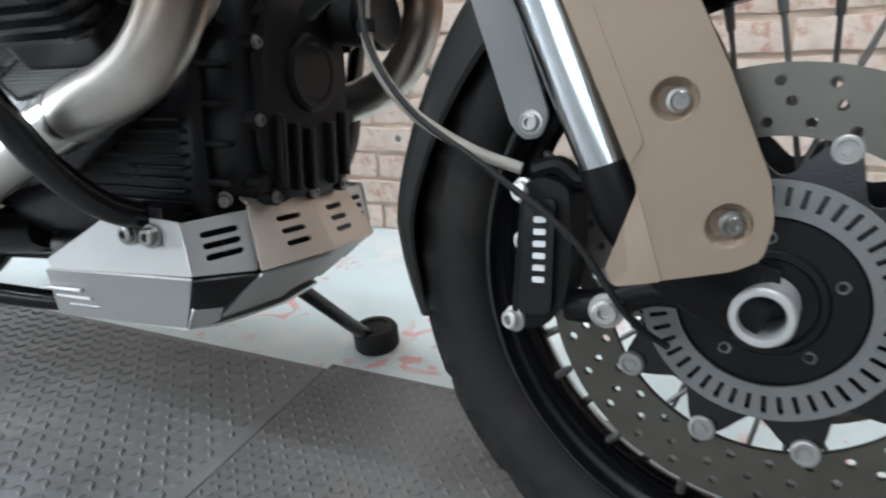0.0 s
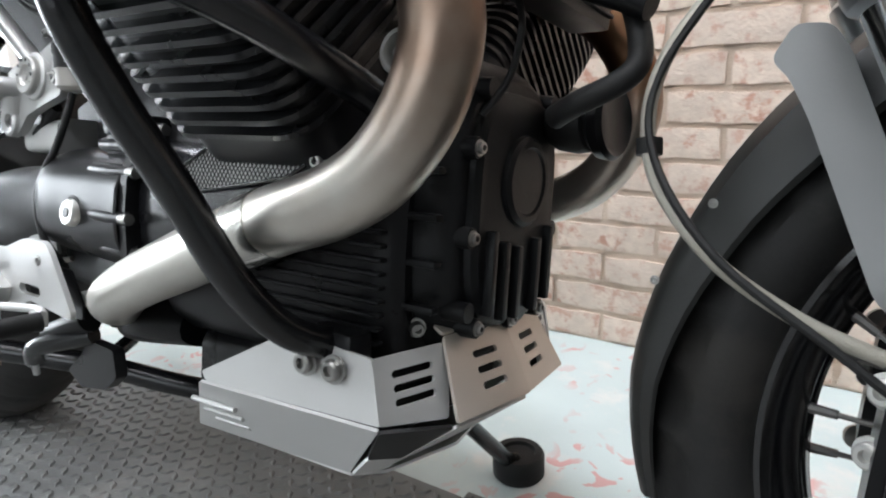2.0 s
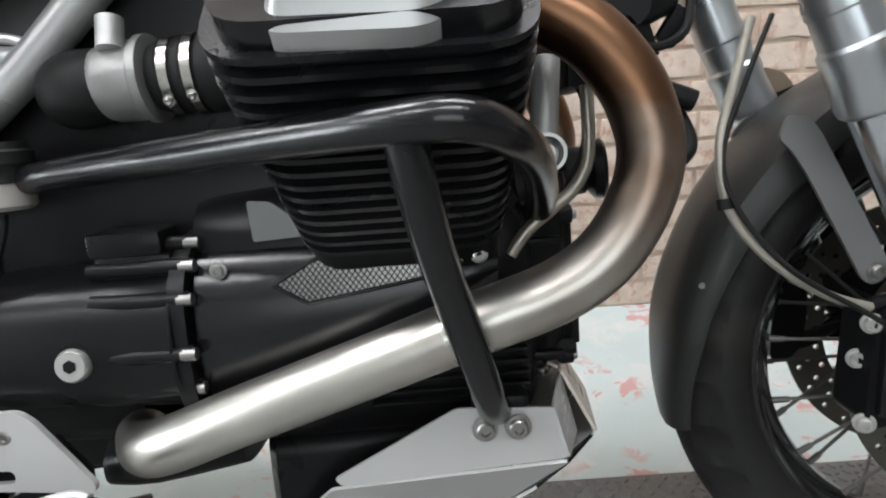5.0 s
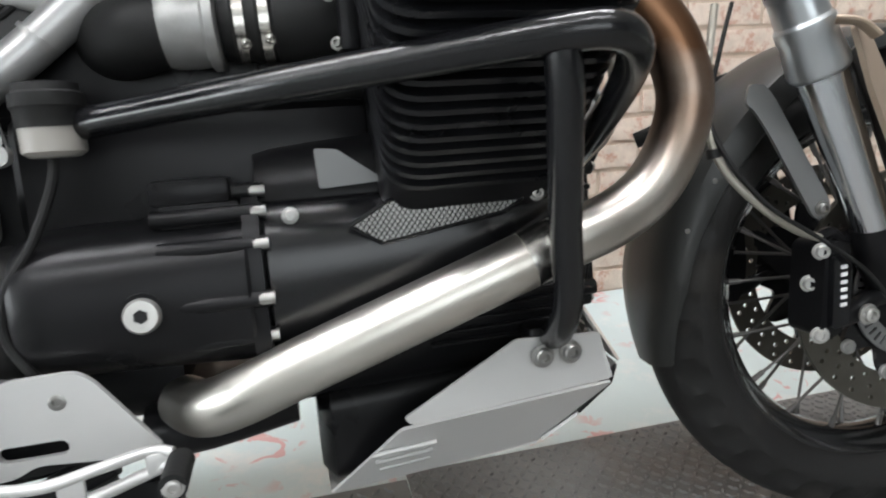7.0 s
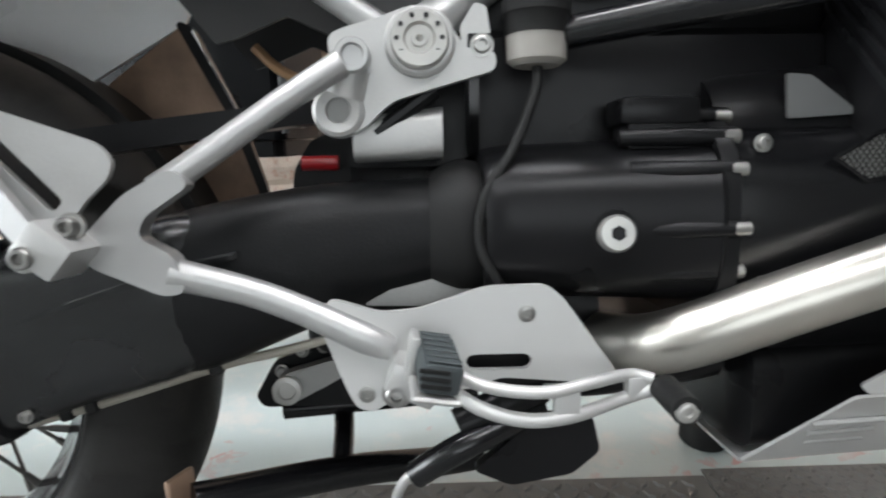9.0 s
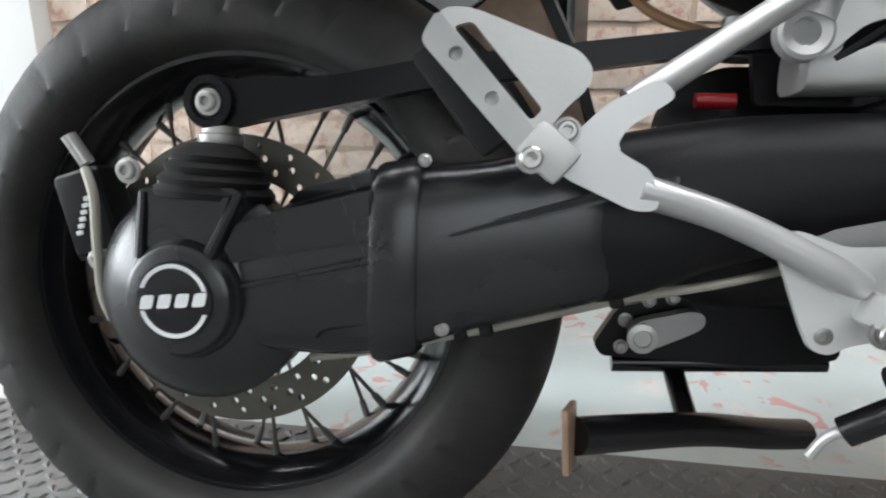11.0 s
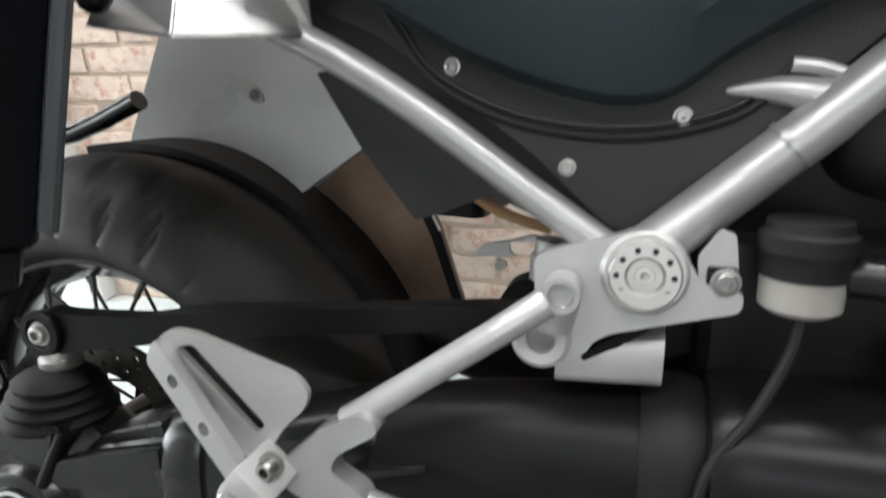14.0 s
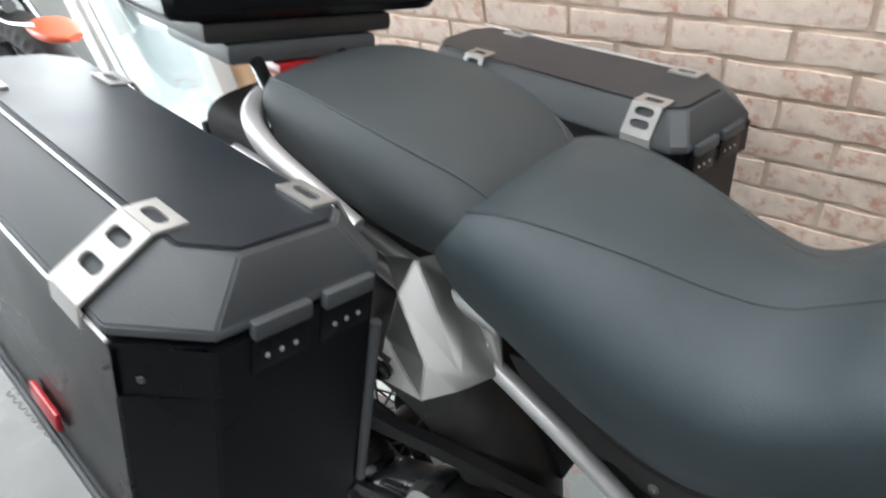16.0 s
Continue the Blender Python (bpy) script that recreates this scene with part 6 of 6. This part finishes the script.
def pannier(s, place):
    first = len(scene.collection.objects)
    y = lambda v: s * v
    body = part("pannier", bm_prism(chamfered(PX0 + 0.006, PX1 - 0.006, PY0, PY1 + 0.004, 0.055, 0.012), BASE_Z, LID_Z, s, taper=0.0), PAN_BLACK, bike, "black aluminium pannier box")
    bm = bmesh.new()
    lid_out = chamfered(PX0, PX1, PY0 + 0.004, PY1, 0.058, 0.020)
    top = chamfered(PX0 + 0.028, PX1 - 0.026, PY0 - 0.026, PY1 + 0.060, 0.036, 0.02)
    loops = []
    for pts, z in ((lid_out, LID_Z), (lid_out, LID_Z + 0.010), (top, TOP_Z)):
        loops.append([bm.verts.new((u, s * v, z)) for u, v in pts])
    for a, b in zip(loops[:-1], loops[1:]):
        for k in range(len(a)):
            bm.faces.new((a[k], a[(k + 1) % len(a)], b[(k + 1) % len(a)], b[k]))
    bm.faces.new(loops[0][::-1])
    bm.faces.new(loops[-1])
    bmesh.ops.bevel(bm, geom=bm.edges[:], offset=0.002, segments=2, affect="EDGES")
    lid = part("lid", bm, PAN_CAP, body, "dark grey pannier lid with chamfered corners")
    part("lid_top", bm_prism(chamfered(PX0 + 0.032, PX1 - 0.030, PY0 - 0.030, PY1 + 0.064, 0.034, 0.02), TOP_Z - 0.004, TOP_Z + 0.003, s), LID_TOP, lid, "smooth black lid panel")
    part("trim_line", tube(bmesh.new(), [(PX0 + 0.03, y(PY1 + 0.057), TOP_Z + 0.002), (0.03, y(PY1 + 0.057), TOP_Z + 0.002), (PX1 - 0.09, y(PY1 + 0.057), TOP_Z + 0.002)], 0.0018, 8, 2), ALU, lid)
    part("seam_line", tube(bmesh.new(), [(PX0 + 0.05, y(PY1 - 0.001), LID_Z + 0.001), (0.03, y(PY1 - 0.001), LID_Z + 0.001), (PX1 - 0.05, y(PY1 - 0.001), LID_Z + 0.001)], 0.002, 8, 2), ALU, body)
    part("edge_strip", tube(bmesh.new(), [(PX0 + 0.05, y(PY1 - 0.001), 0.685), (0.03, y(PY1 - 0.001), 0.685), (PX1 - 0.05, y(PY1 - 0.001), 0.685)], 0.003, 8, 2), PAN_CAP, body)
    for back in (0.40, 0.0):
        for yy, outer in ((PY1, True), (PY0, False)):
            x = PX1 - back - (0.110 if outer else 0.080)
            d = -1 if outer else 1
            # strap bent over the lid's edge, with three slots
            p0 = Vector((0, y(yy - d * (0.086 if outer else 0.052)), TOP_Z + 0.005))
            p1 = Vector((0, y(yy - d * (0.056 if outer else 0.022)), TOP_Z + 0.004))
            p2 = Vector((0, y(yy + d * 0.005), LID_Z + 0.014))
            p3 = Vector((0, y(yy + d * 0.005), LID_Z - 0.006))
            b2 = bmesh.new()
            for a, b in ((p0, p1), (p1, p2), (p2, p3)):
                dv, L = (b - a).normalized(), (b - a).length
                nrm = Vector((1, 0, 0)).cross(dv)
                hs = [slot2(0, L * t, 0.034, 0.013) for t in (0.24, 0.62)] if L > 0.05 else ([slot2(0, L * 0.5, 0.034, 0.013)] if L > 0.022 else [])
                plate(b2, [(-0.027, 0), (0.027, 0), (0.027, L), (-0.027, L)], hs, 0.003, lambda u, v, w, a=a, dv=dv, nrm=nrm, x=x: a + Vector((x + u, 0, 0)) + dv * v + nrm * (w - 0.0015))
            part("lid_strap", b2, PALE_METAL, lid, "slotted bright metal lid strap")
    part("front_band", bm_prism(chamfered(PX1 - 0.10, PX1 + 0.003, PY0 - 0.02, PY1 - 0.001, 0.056, 0.012), LID_Z - 0.055, LID_Z - 0.003, s), PAN_BLACK, body, "black corner band")
    for y0 in (PY0 - 0.055, PY0 - 0.125):
        h = part("hinge", block(bmesh.new(), (PX1 + 0.001, min(y(y0 - 0.028), y(y0 + 0.028)), LID_Z - 0.006), (PX1 + 0.011, max(y(y0 - 0.028), y(y0 + 0.028)), LID_Z + 0.011), 0.003), PAN_CAP, body)
        part("hinge_leaf", block(bmesh.new(), (PX1 - 0.008, min(y(y0 - 0.028), y(y0 + 0.028)), LID_Z - 0.042), (PX1 + 0.006, max(y(y0 - 0.028), y(y0 + 0.028)), LID_Z - 0.007), 0.002), PAN_BLACK, h)
        for k in (-1, 0, 1):
            part("rivet", lathe(bmesh.new(), [(0, 0.0024), (0.0012, 0.0022), (0.0016, 0.0005)], (PX1 + 0.006, y(y0 + 0.014 * k), LID_Z - 0.028), (1, 0, 0), 10), CASTALU, h)
    for x, yy in ((PX1 - 0.002, PY1 + 0.055), (PX1 - 0.03, PY1 + 0.012), (PX1 - 0.06, PY1 - 0.001)):
        part("rivet", lathe(bmesh.new(), [(0, 0.0035), (0.0015, 0.003), (0.002, 0.0005)], (x, y(yy), LID_Z - 0.03), (0.6, y(1) * -0.6, 0), 10), PAN_CAP, body)
    part("pannier_foot", bm_prism(chamfered(0.05, PX1 - 0.012, PY0 - 0.004, PY1 + 0.06, 0.03, 0.012), BASE_Z - 0.026, BASE_Z - 0.0005, s), BLACK_CAST, body, "black mounting foot under the pannier")
    part("reflector", block(bmesh.new(), (-0.03, min(y(PY1 - 0.005), y(PY1 + 0.002)), 0.712), (0.04, max(y(PY1 - 0.005), y(PY1 + 0.002)), 0.737), 0.003), RED, body, "red reflector")
    part("corner_guard", tube(bmesh.new(), [(PX1 - 0.004, y(PY0 - 0.006), BASE_Z + 0.01), (PX1 - 0.004, y(PY0 - 0.006), 0.70), (PX1 - 0.004, y(PY0 - 0.006), LID_Z - 0.06)], 0.006, 10, 2), PAN_CAP, body)
    for o in list(scene.collection.objects)[first:]:
        o.data.transform(place)
    return body


def bm_prism(outline, z0, z1, s, taper=0.0):
    bm = bmesh.new()
    a = [bm.verts.new((u, s * v, z0)) for u, v in outline]
    b = [bm.verts.new((u, s * v, z1)) for u, v in outline]
    n = len(a)
    for k in range(n):
        bm.faces.new((a[k], a[(k + 1) % n], b[(k + 1) % n], b[k]))
    bm.faces.new(a[::-1])
    bm.faces.new(b)
    bmesh.ops.bevel(bm, geom=bm.edges[:], offset=0.002, segments=2, affect="EDGES")
    return bm


near = Matrix.Translation((0.239, -0.312, 0.928)) @ pose(0, 0, 0, -9.1, 5.6, -4.2) @ Matrix.Translation((-0.26, 0.33, -0.94))
far = Matrix.Translation((0.362, 0.425, 0.857)) @ pose(0, 0, 0, 4, 0, -13) @ Matrix.Translation((-0.26, -0.33, -0.94))
pannier(1, near)
pannier(-1, far)

part("tail_strut", tube(bmesh.new(), [(-0.40, 0.055, 0.690), (-0.26, 0.055, 0.672), (-0.12, 0.055, 0.656), (0.02, 0.04, 0.70)], 0.011, 12, 4), BLACK_GLOSS, bike)

# carriers that hold the panniers
for s, a, b in ((-1, (0.12, -0.235, 0.80), (-0.22, -0.222, 0.80)), (1, (0.22, 0.335, 0.80), (-0.10, 0.40, 0.80))):
    for (x, y, z), x0 in ((a, 0.08), (b, -0.14)):
        part("pannier_carrier", tube(bmesh.new(), [(x0, s * 0.09, 0.875), (x0 + (x - x0) * 0.4, s * 0.09 + (y - s * 0.09) * 0.5, 0.85), (x, y, z)], 0.008, 10, 4), BLACK_GLOSS, bike)

# luggage rack, top box and tail lamp
rack_from = len(scene.collection.objects)
rack = part("luggage_rack", block(bmesh.new(), (-0.60, -0.10, 1.040), (-0.22, 0.20, 1.070), 0.012, 2), PLASTIC, bike, "black luggage rack plate")
part("rack_socket", block(bmesh.new(), (-0.48, -0.07, 1.010), (-0.22, 0.17, 1.040), 0.01, 2), PAN_CAP, rack)
part("top_box", block(bmesh.new(), (-0.64, -0.15, 1.070), (-0.20, 0.28, 1.33), 0.03, 3), PAN_BLACK, bike, "black top box on the rack")
for s in (-1, 1):
    part("rack_leg", tube(bmesh.new(), [(-0.10, s * 0.06, 0.955), (-0.16, 0.025 + s * 0.065, 0.985), (-0.27, 0.05 + s * 0.07, 1.03)], 0.011, 12, 3), BLACK_GLOSS, rack)
part("tail_lamp", block(bmesh.new(), (-0.27, 0.0, 0.990), (-0.21, 0.10, 1.009), 0.006), RED, bike, "red tail lamp")

RACK_POSE = Matrix.Translation((-0.14, 0.05, 1.022)) @ pose(0, 0, 0, -6.5, 0, -13) @ Matrix.Translation((0.22, -0.05, -1.04))
for o in list(scene.collection.objects)[rack_from:]:
    o.data.transform(RACK_POSE)

# ---------- loose things and the room's details ----------
puck = finish("stand_puck", lathe(bmesh.new(), [(0, 0.036), (0.004, 0.039), (0.034, 0.039), (0.039, 0.036), (0.039, 0.026), (0.034, 0.024), (0.034, 0.0005)], (0.989, 0.342, 0.0), (0, 0, 1), 32), BLACK_RUBBER)
tagged(puck, label="round black rubber puck under the side stand", category="stand puck")


def tread(x0, x1, y0, y1, z, pitch, length, width, height, cross=True):
    """Raised lozenges in a herringbone, joined in one mesh."""
    verts, faces = [], []
    nx, ny = int((x1 - x0) / pitch), int((y1 - y0) / pitch)
    for i in range(nx):
        for j in range(ny):
            cx, cy = x0 + (i + 0.5) * pitch, y0 + (j + 0.5) * pitch
            a = math.pi / 4 if (i + j) % 2 else -math.pi / 4
            c, s = math.cos(a), math.sin(a)
            base = len(verts)
            for u, v, h in ((length, 0, 0), (0, width, 0), (-length, 0, 0), (0, -width, 0), (length * 0.6, 0, height), (0, width * 0.45, height), (-length * 0.6, 0, height), (0, -width * 0.45, height)):
                verts.append((cx + u * c - v * s, cy + u * s + v * c, z + h))
            for k in range(4):
                faces.append((base + k, base + (k + 1) % 4, base + 4 + (k + 1) % 4, base + 4 + k))
            faces.append((base + 4, base + 5, base + 6, base + 7))
    me = bpy.data.meshes.new("tread_pattern")
    me.from_pydata(verts, [], faces)
    return me


def mat_sheet(label, lo, hi, mat, pitch, length, width, area):
    ob = finish("rubber_mat", block(bmesh.new(), (lo[0], lo[1], 0.0), (hi[0], hi[1], 0.0042), 0.001, 1), mat)
    tagged(ob, label=label, category="mat", group="floor mats")
    (ax, ay), (bx, by) = area
    me = tread(ax, bx, ay, by, 0.0040, pitch, length, width, 0.0032)
    me.materials.append(mat)
    t = new("tread_pattern", me)
    t.parent = ob
    tagged(t, kind="stuff")
    return ob


mat_sheet("grey rubber mat with a raised diamond tread", (-5.0, -3.6), (0.947, 0.247), MAT, 0.021, 0.0120, 0.0052, ((-1.3, -0.35), (0.945, 0.245)))
mat_sheet("dirty brown-grey rubber mat with a raised tread", (0.949, -3.6), (4.0, 0.262), MAT_DARK, 0.0155, 0.0085, 0.0042, ((0.95, -0.30), (1.9, 0.26)))
mat_sheet("grey rubber mat with a raised diamond tread", (-2.4, 0.249), (-0.615, 0.68), MAT, 0.021, 0.0115, 0.0032, ((-1.3, 0.25), (-0.617, 0.68)))

# door set and white posts beside the brick
slab("trim", (-1.06, WALL_Y - 0.05, 0), (-0.85, WALL_Y + 0.2, 2.4), WHITE, 0.006, "wide white painted door post", category="door post")
slab("trim", (-1.66, WALL_Y - 0.03, 0), (-1.56, WALL_Y + 0.2, 2.4), WHITE, 0.006, "white painted door post", category="door post")
slab("trim", (-2.72, WALL_Y - 0.03, 0), (-2.60, WALL_Y + 0.2, 2.4), WHITE, 0.006, "white painted window post", category="window post")
slab("trim", (-2.72, WALL_Y - 0.03, 2.4), (-0.85, WALL_Y + 0.2, 2.9), WHITE, 0.006, "white painted panel over the door", category="door head")
slab("wall_far", (-6, WALL_Y, 0), (-2.72, WALL_Y + 0.2, 2.9), WHITE, 0.0, "white painted wall", category="wall")
slab("doorstep", (-1.56, WALL_Y - 0.02, 0), (-1.06, WALL_Y + 0.2, 0.03), GREYPANEL, 0.004, "grey metal door sill", category="sill")
door = finish("door_1", block(bmesh.new(), (-1.555, WALL_Y + 0.04, 0.035), (-1.065, WALL_Y + 0.085, 2.38), 0.004), WHITE)
tagged(door, label="white door with a varnished wooden panel and grey kick plate", kind="structure", category="door")
part("door_panel", block(bmesh.new(), (-1.54, WALL_Y + 0.028, 0.235), (-1.10, WALL_Y + 0.04, 2.1), 0.006), WOOD, door, "varnished wooden panel")
part("panel_moulding", block(bmesh.new(), (-1.47, WALL_Y + 0.020, 0.30), (-1.16, WALL_Y + 0.028, 1.0), 0.006), WOOD, door)
part("kick_panel", block(bmesh.new(), (-1.54, WALL_Y + 0.026, 0.05), (-1.09, WALL_Y + 0.04, 0.215), 0.004), GREYPANEL, door)
window = finish("window_1", block(bmesh.new(), (-2.60, WALL_Y + 0.02, 0.0), (-1.66, WALL_Y + 0.1, 0.06), 0.004), WHITE)
tagged(window, label="tall white-framed window full of daylight", kind="structure", category="window")
for x0 in (-2.60, -1.71):
    part("window_frame", block(bmesh.new(), (x0, WALL_Y + 0.02, 0.06), (x0 + 0.05, WALL_Y + 0.1, 2.4), 0.004), WHITE, window)
pane = part("pane", block(bmesh.new(), (-2.55, WALL_Y + 0.05, 0.06), (-1.71, WALL_Y + 0.056, 2.4), 0.0), GLASS, window)
pane.visible_shadow = False


def daylight(name, strength):
    m = bpy.data.materials.new(name)
    m.use_nodes = True
    em = m.node_tree.nodes.new("ShaderNodeEmission")
    em.inputs[0].default_value, em.inputs[1].default_value = (0.93, 0.97, 1.0, 1), strength
    m.node_tree.links.new(em.outputs[0], m.node_tree.nodes["Material Output"].inputs[0])
    return m


DAY, DAY_OPEN = daylight("daylight", 1.6), daylight("open_daylight", 3.2)
back = finish("backdrop", block(bmesh.new(), (-4.0, WALL_Y + 0.9, -0.05), (-0.6, WALL_Y + 0.93, 2.9), 0.0), DAY_OPEN)
tagged(back, label="overcast daylight outside the window", kind="structure", category="backdrop")
# wide window added in the unseen wall behind the walk, as side light
added_window = finish("window_2", block(bmesh.new(), (-0.3, -4.0, 0.82), (2.3, -3.90, 0.88), 0.004), WHITE)
tagged(added_window, label="added white-framed window that lights the machine from the south", kind="structure", category="window")
for x0 in (-0.3, 0.57, 1.43, 2.25):
    part("window_frame", block(bmesh.new(), (x0, -4.0, 0.88), (x0 + 0.05, -3.93, 2.42), 0.004), WHITE, added_window)
part("window_head", block(bmesh.new(), (-0.3, -4.0, 2.42), (2.3, -3.93, 2.48), 0.004), WHITE, added_window)
# glowing panes set on the solid wall, no opening behind
for x0 in (-0.25, 0.62, 1.48):
    part("pane", block(bmesh.new(), (x0, -3.985, 0.88), (x0 + 0.77, -3.98, 2.42), 0.0), DAY, added_window)
# fill lamp of the added south window, then the lamp in window_1
area_lamp("window_daylight", pose(1.0, -3.92, 1.65, 90, 0, 0), 2.4, 1.5, 20, (0.88, 0.96, 1.0))
area_lamp("window_daylight", pose(-2.13, WALL_Y + 0.04, 1.25, 90, 0, 180), 0.85, 2.2, 36, (0.92, 0.97, 1.0))

# shop front added at the unseen west end, for grazing light on black parts
added_shop_front = finish("window_3", block(bmesh.new(), (-6.0, -3.4, 0.20), (-5.90, 0.4, 0.26), 0.004), WHITE)
tagged(added_shop_front, label="added white-framed shop front that lights the machine from the west", kind="structure", category="window")
for y0 in (-3.4, -2.15, -0.90, 0.35):
    part("window_frame", block(bmesh.new(), (-6.0, y0, 0.26), (-5.93, y0 + 0.05, 2.42), 0.004), WHITE, added_shop_front)
part("window_head", block(bmesh.new(), (-6.0, -3.4, 2.42), (-5.93, 0.4, 2.48), 0.004), WHITE, added_shop_front)
for y0 in (-3.35, -2.10, -0.85):
    part("pane", block(bmesh.new(), (-5.985, y0, 0.26), (-5.98, y0 + 1.20, 2.42), 0.0), DAY_OPEN, added_shop_front)
# strong fill lamp of the added shop front
area_lamp("window_daylight", pose(-5.92, -1.5, 1.35, 90, 0, -90), 3.6, 2.1, 330, (0.90, 0.96, 1.0))

# second machine parked by the window, only its tail end in view
parked = new("parked_motorcycle")
parked.matrix_world = pose(-2.62, 0.60, 0, 0, 0, 4)
tagged(parked, label="black motorcycle with an orange tail parked by the window", category="motorcycle")
wheel2 = part("rear_wheel", rim_mesh(Vector((0, 0, 0.33)), 0.222, 0.06), BLACK_GLOSS, parked)
part("tyre", tyre_mesh(Vector((0, 0, 0.33)), 0.33, 0.085, 0.224), TYRE, wheel2)
spokes(wheel2, Vector((0, 0, 0.33)), 0.05, 0.05, 0.20, 16, BOLT)
part("front_wheel", rim_mesh(Vector((-1.45, 0, 0.33)), 0.222, 0.05), BLACK_GLOSS, parked)
part("front_tyre", tyre_mesh(Vector((-1.45, 0, 0.33)), 0.33, 0.06, 0.224), TYRE, parked)
part("engine", loft(bmesh.new(), dense([(-0.45, 0, 0.12, 0.28, 0.5), (-0.6, 0, 0.18, 0.2, 0.68), (-0.85, 0, 0.18, 0.2, 0.68), (-1.0, 0, 0.1, 0.3, 0.6)], 4)), CASTALU, parked)
part("tank", loft(bmesh.new(), dense([(-0.55, 0, 0.1, 0.72, 0.85), (-0.7, 0, 0.15, 0.7, 0.97), (-1.0, 0, 0.16, 0.72, 1.0), (-1.15, 0, 0.09, 0.8, 0.95)], 4)), BLACK_GLOSS, parked)
part("seat", loft(bmesh.new(), dense([(0.12, 0, 0.08, 0.78, 0.84), (-0.05, 0, 0.13, 0.72, 0.85), (-0.3, 0, 0.14, 0.68, 0.83), (-0.58, 0, 0.1, 0.7, 0.80)], 4)), SEAT, parked)
part("tail_guard", loft(bmesh.new(), dense([(0.22, 0, 0.05, 0.60, 0.64), (0.32, 0, 0.075, 0.575, 0.645), (0.42, 0, 0.07, 0.57, 0.63), (0.50, 0, 0.03, 0.575, 0.60)], 4)), ORANGE, parked, "orange plastic tail guard")
part("tail_stay", tube(bmesh.new(), [(0.02, -0.09, 0.70), (0.2, -0.09, 0.66), (0.38, -0.08, 0.66)], 0.008, 10, 3), CHROME, parked)
part("muffler", tube(bmesh.new(), [(-0.5, -0.16, 0.30), (-0.2, -0.17, 0.34), (0.2, -0.17, 0.42)], 0.045, 16, 3), STEEL, parked)
for s in (-1, 1):
    part("shock", rod(bmesh.new(), (-0.02, s * 0.13, 0.36), (-0.12, s * 0.13, 0.70), 0.024), CHROME, parked)
    part("fork_leg", rod(bmesh.new(), (-1.45, s * 0.09, 0.33), (-1.22, s * 0.09, 0.95), 0.024), STEEL, parked)
part("handlebar", tube(bmesh.new(), [(-1.05, -0.36, 1.08), (-1.15, -0.2, 1.06), (-1.18, 0.0, 1.02), (-1.15, 0.2, 1.06), (-1.05, 0.36, 1.08)], 0.012, 12, 4), STEEL, parked)
part("frame", tube(bmesh.new(), [(0.05, 0, 0.68), (-0.5, 0, 0.66), (-1.2, 0, 0.85)], 0.03, 12, 4), BLACK_GLOSS, parked)

# bricks of the wall, laid in courses
random.seed(4)
COURSE, LENGTH, JOINT = 0.068, 0.222, 0.008


def brick_mesh(name, seed, length=None):
    rnd = random.Random(seed)
    l, h, d = (length or LENGTH) - JOINT, COURSE - JOINT, 0.005
    bm = bmesh.new()
    nx, nz = 6, 2
    front = [[bm.verts.new((l * i / nx + (rnd.uniform(-0.004, 0.004) if 0 < i < nx else rnd.uniform(0, 0.004) * (1 if i == 0 else -1)), -d + rnd.uniform(0, 0.0035) * (1.4 if k in (0, nz) or i in (0, nx) else 0.5),
                             h * k / nz + (rnd.uniform(0, 0.005) if k == 0 else -rnd.uniform(0, 0.005) if k == nz else 0))) for k in range(nz + 1)] for i in range(nx + 1)]
    for i in range(nx):
        for k in range(nz):
            bm.faces.new((front[i][k], front[i + 1][k], front[i + 1][k + 1], front[i][k + 1]))
    rim = [front[i][0] for i in range(nx + 1)] + [front[nx][k] for k in range(1, nz + 1)] + [front[i][nz] for i in range(nx - 1, -1, -1)] + [front[0][k] for k in range(nz - 1, 0, -1)]
    back = [bm.verts.new((v.co.x, 0.004, v.co.z)) for v in rim]
    for k in range(len(rim)):
        bm.faces.new((rim[k - 1], back[k - 1], back[k], rim[k]))
    bmesh.ops.recalc_face_normals(bm, faces=bm.faces)
    me = bpy.data.meshes.new(name)
    bm.to_mesh(me)
    bm.free()
    me.shade_smooth()
    me.set_sharp_from_angle(angle=radians(50))
    me.materials.append(BRICK)
    return me


kinds = [brick_mesh("brick", 10 + k) for k in range(9)]
halves = [brick_mesh("brick", 40 + k, LENGTH / 2) for k in range(3)]
rest_v, rest_f = [], []
count = 0
for row in range(0, 27):
    z = 0.004 + row * COURSE
    x = BRICK_X0 + 0.004 - (LENGTH / 2 if row % 2 else 0)
    while x < 3.4:
        me, w = random.choice(kinds), LENGTH
        if x < BRICK_X0:
            x, me, w = BRICK_X0 + 0.004, random.choice(halves), LENGTH / 2
        near = (0.45 < x + 0.1 < 2.1 and z < 0.80) or (-0.95 < x < 0.75 and 0.35 < z < 1.15)
        at = Vector((x + random.uniform(0, 0.002), WALL_Y + 0.004 + random.uniform(-0.0015, 0.0015), z))
        if near and count < 300:
            b = new("brick", me)
            b.parent = wall_north
            b.matrix_world = Matrix.Translation(at) @ pose(0, 0, 0, 0, random.uniform(-0.4, 0.4), 0)
            count += 1
        else:
            base = len(rest_v)
            rest_v += [tuple(v.co + at) for v in me.vertices]
            rest_f += [[base + i for i in p.vertices] for p in me.polygons]
        x += w
me = bpy.data.meshes.new("brickwork")
me.from_pydata(rest_v, [], rest_f)
me.materials.append(BRICK)
rest = new("brickwork", me)
rest.parent = wall_north
tagged(rest, kind="stuff")
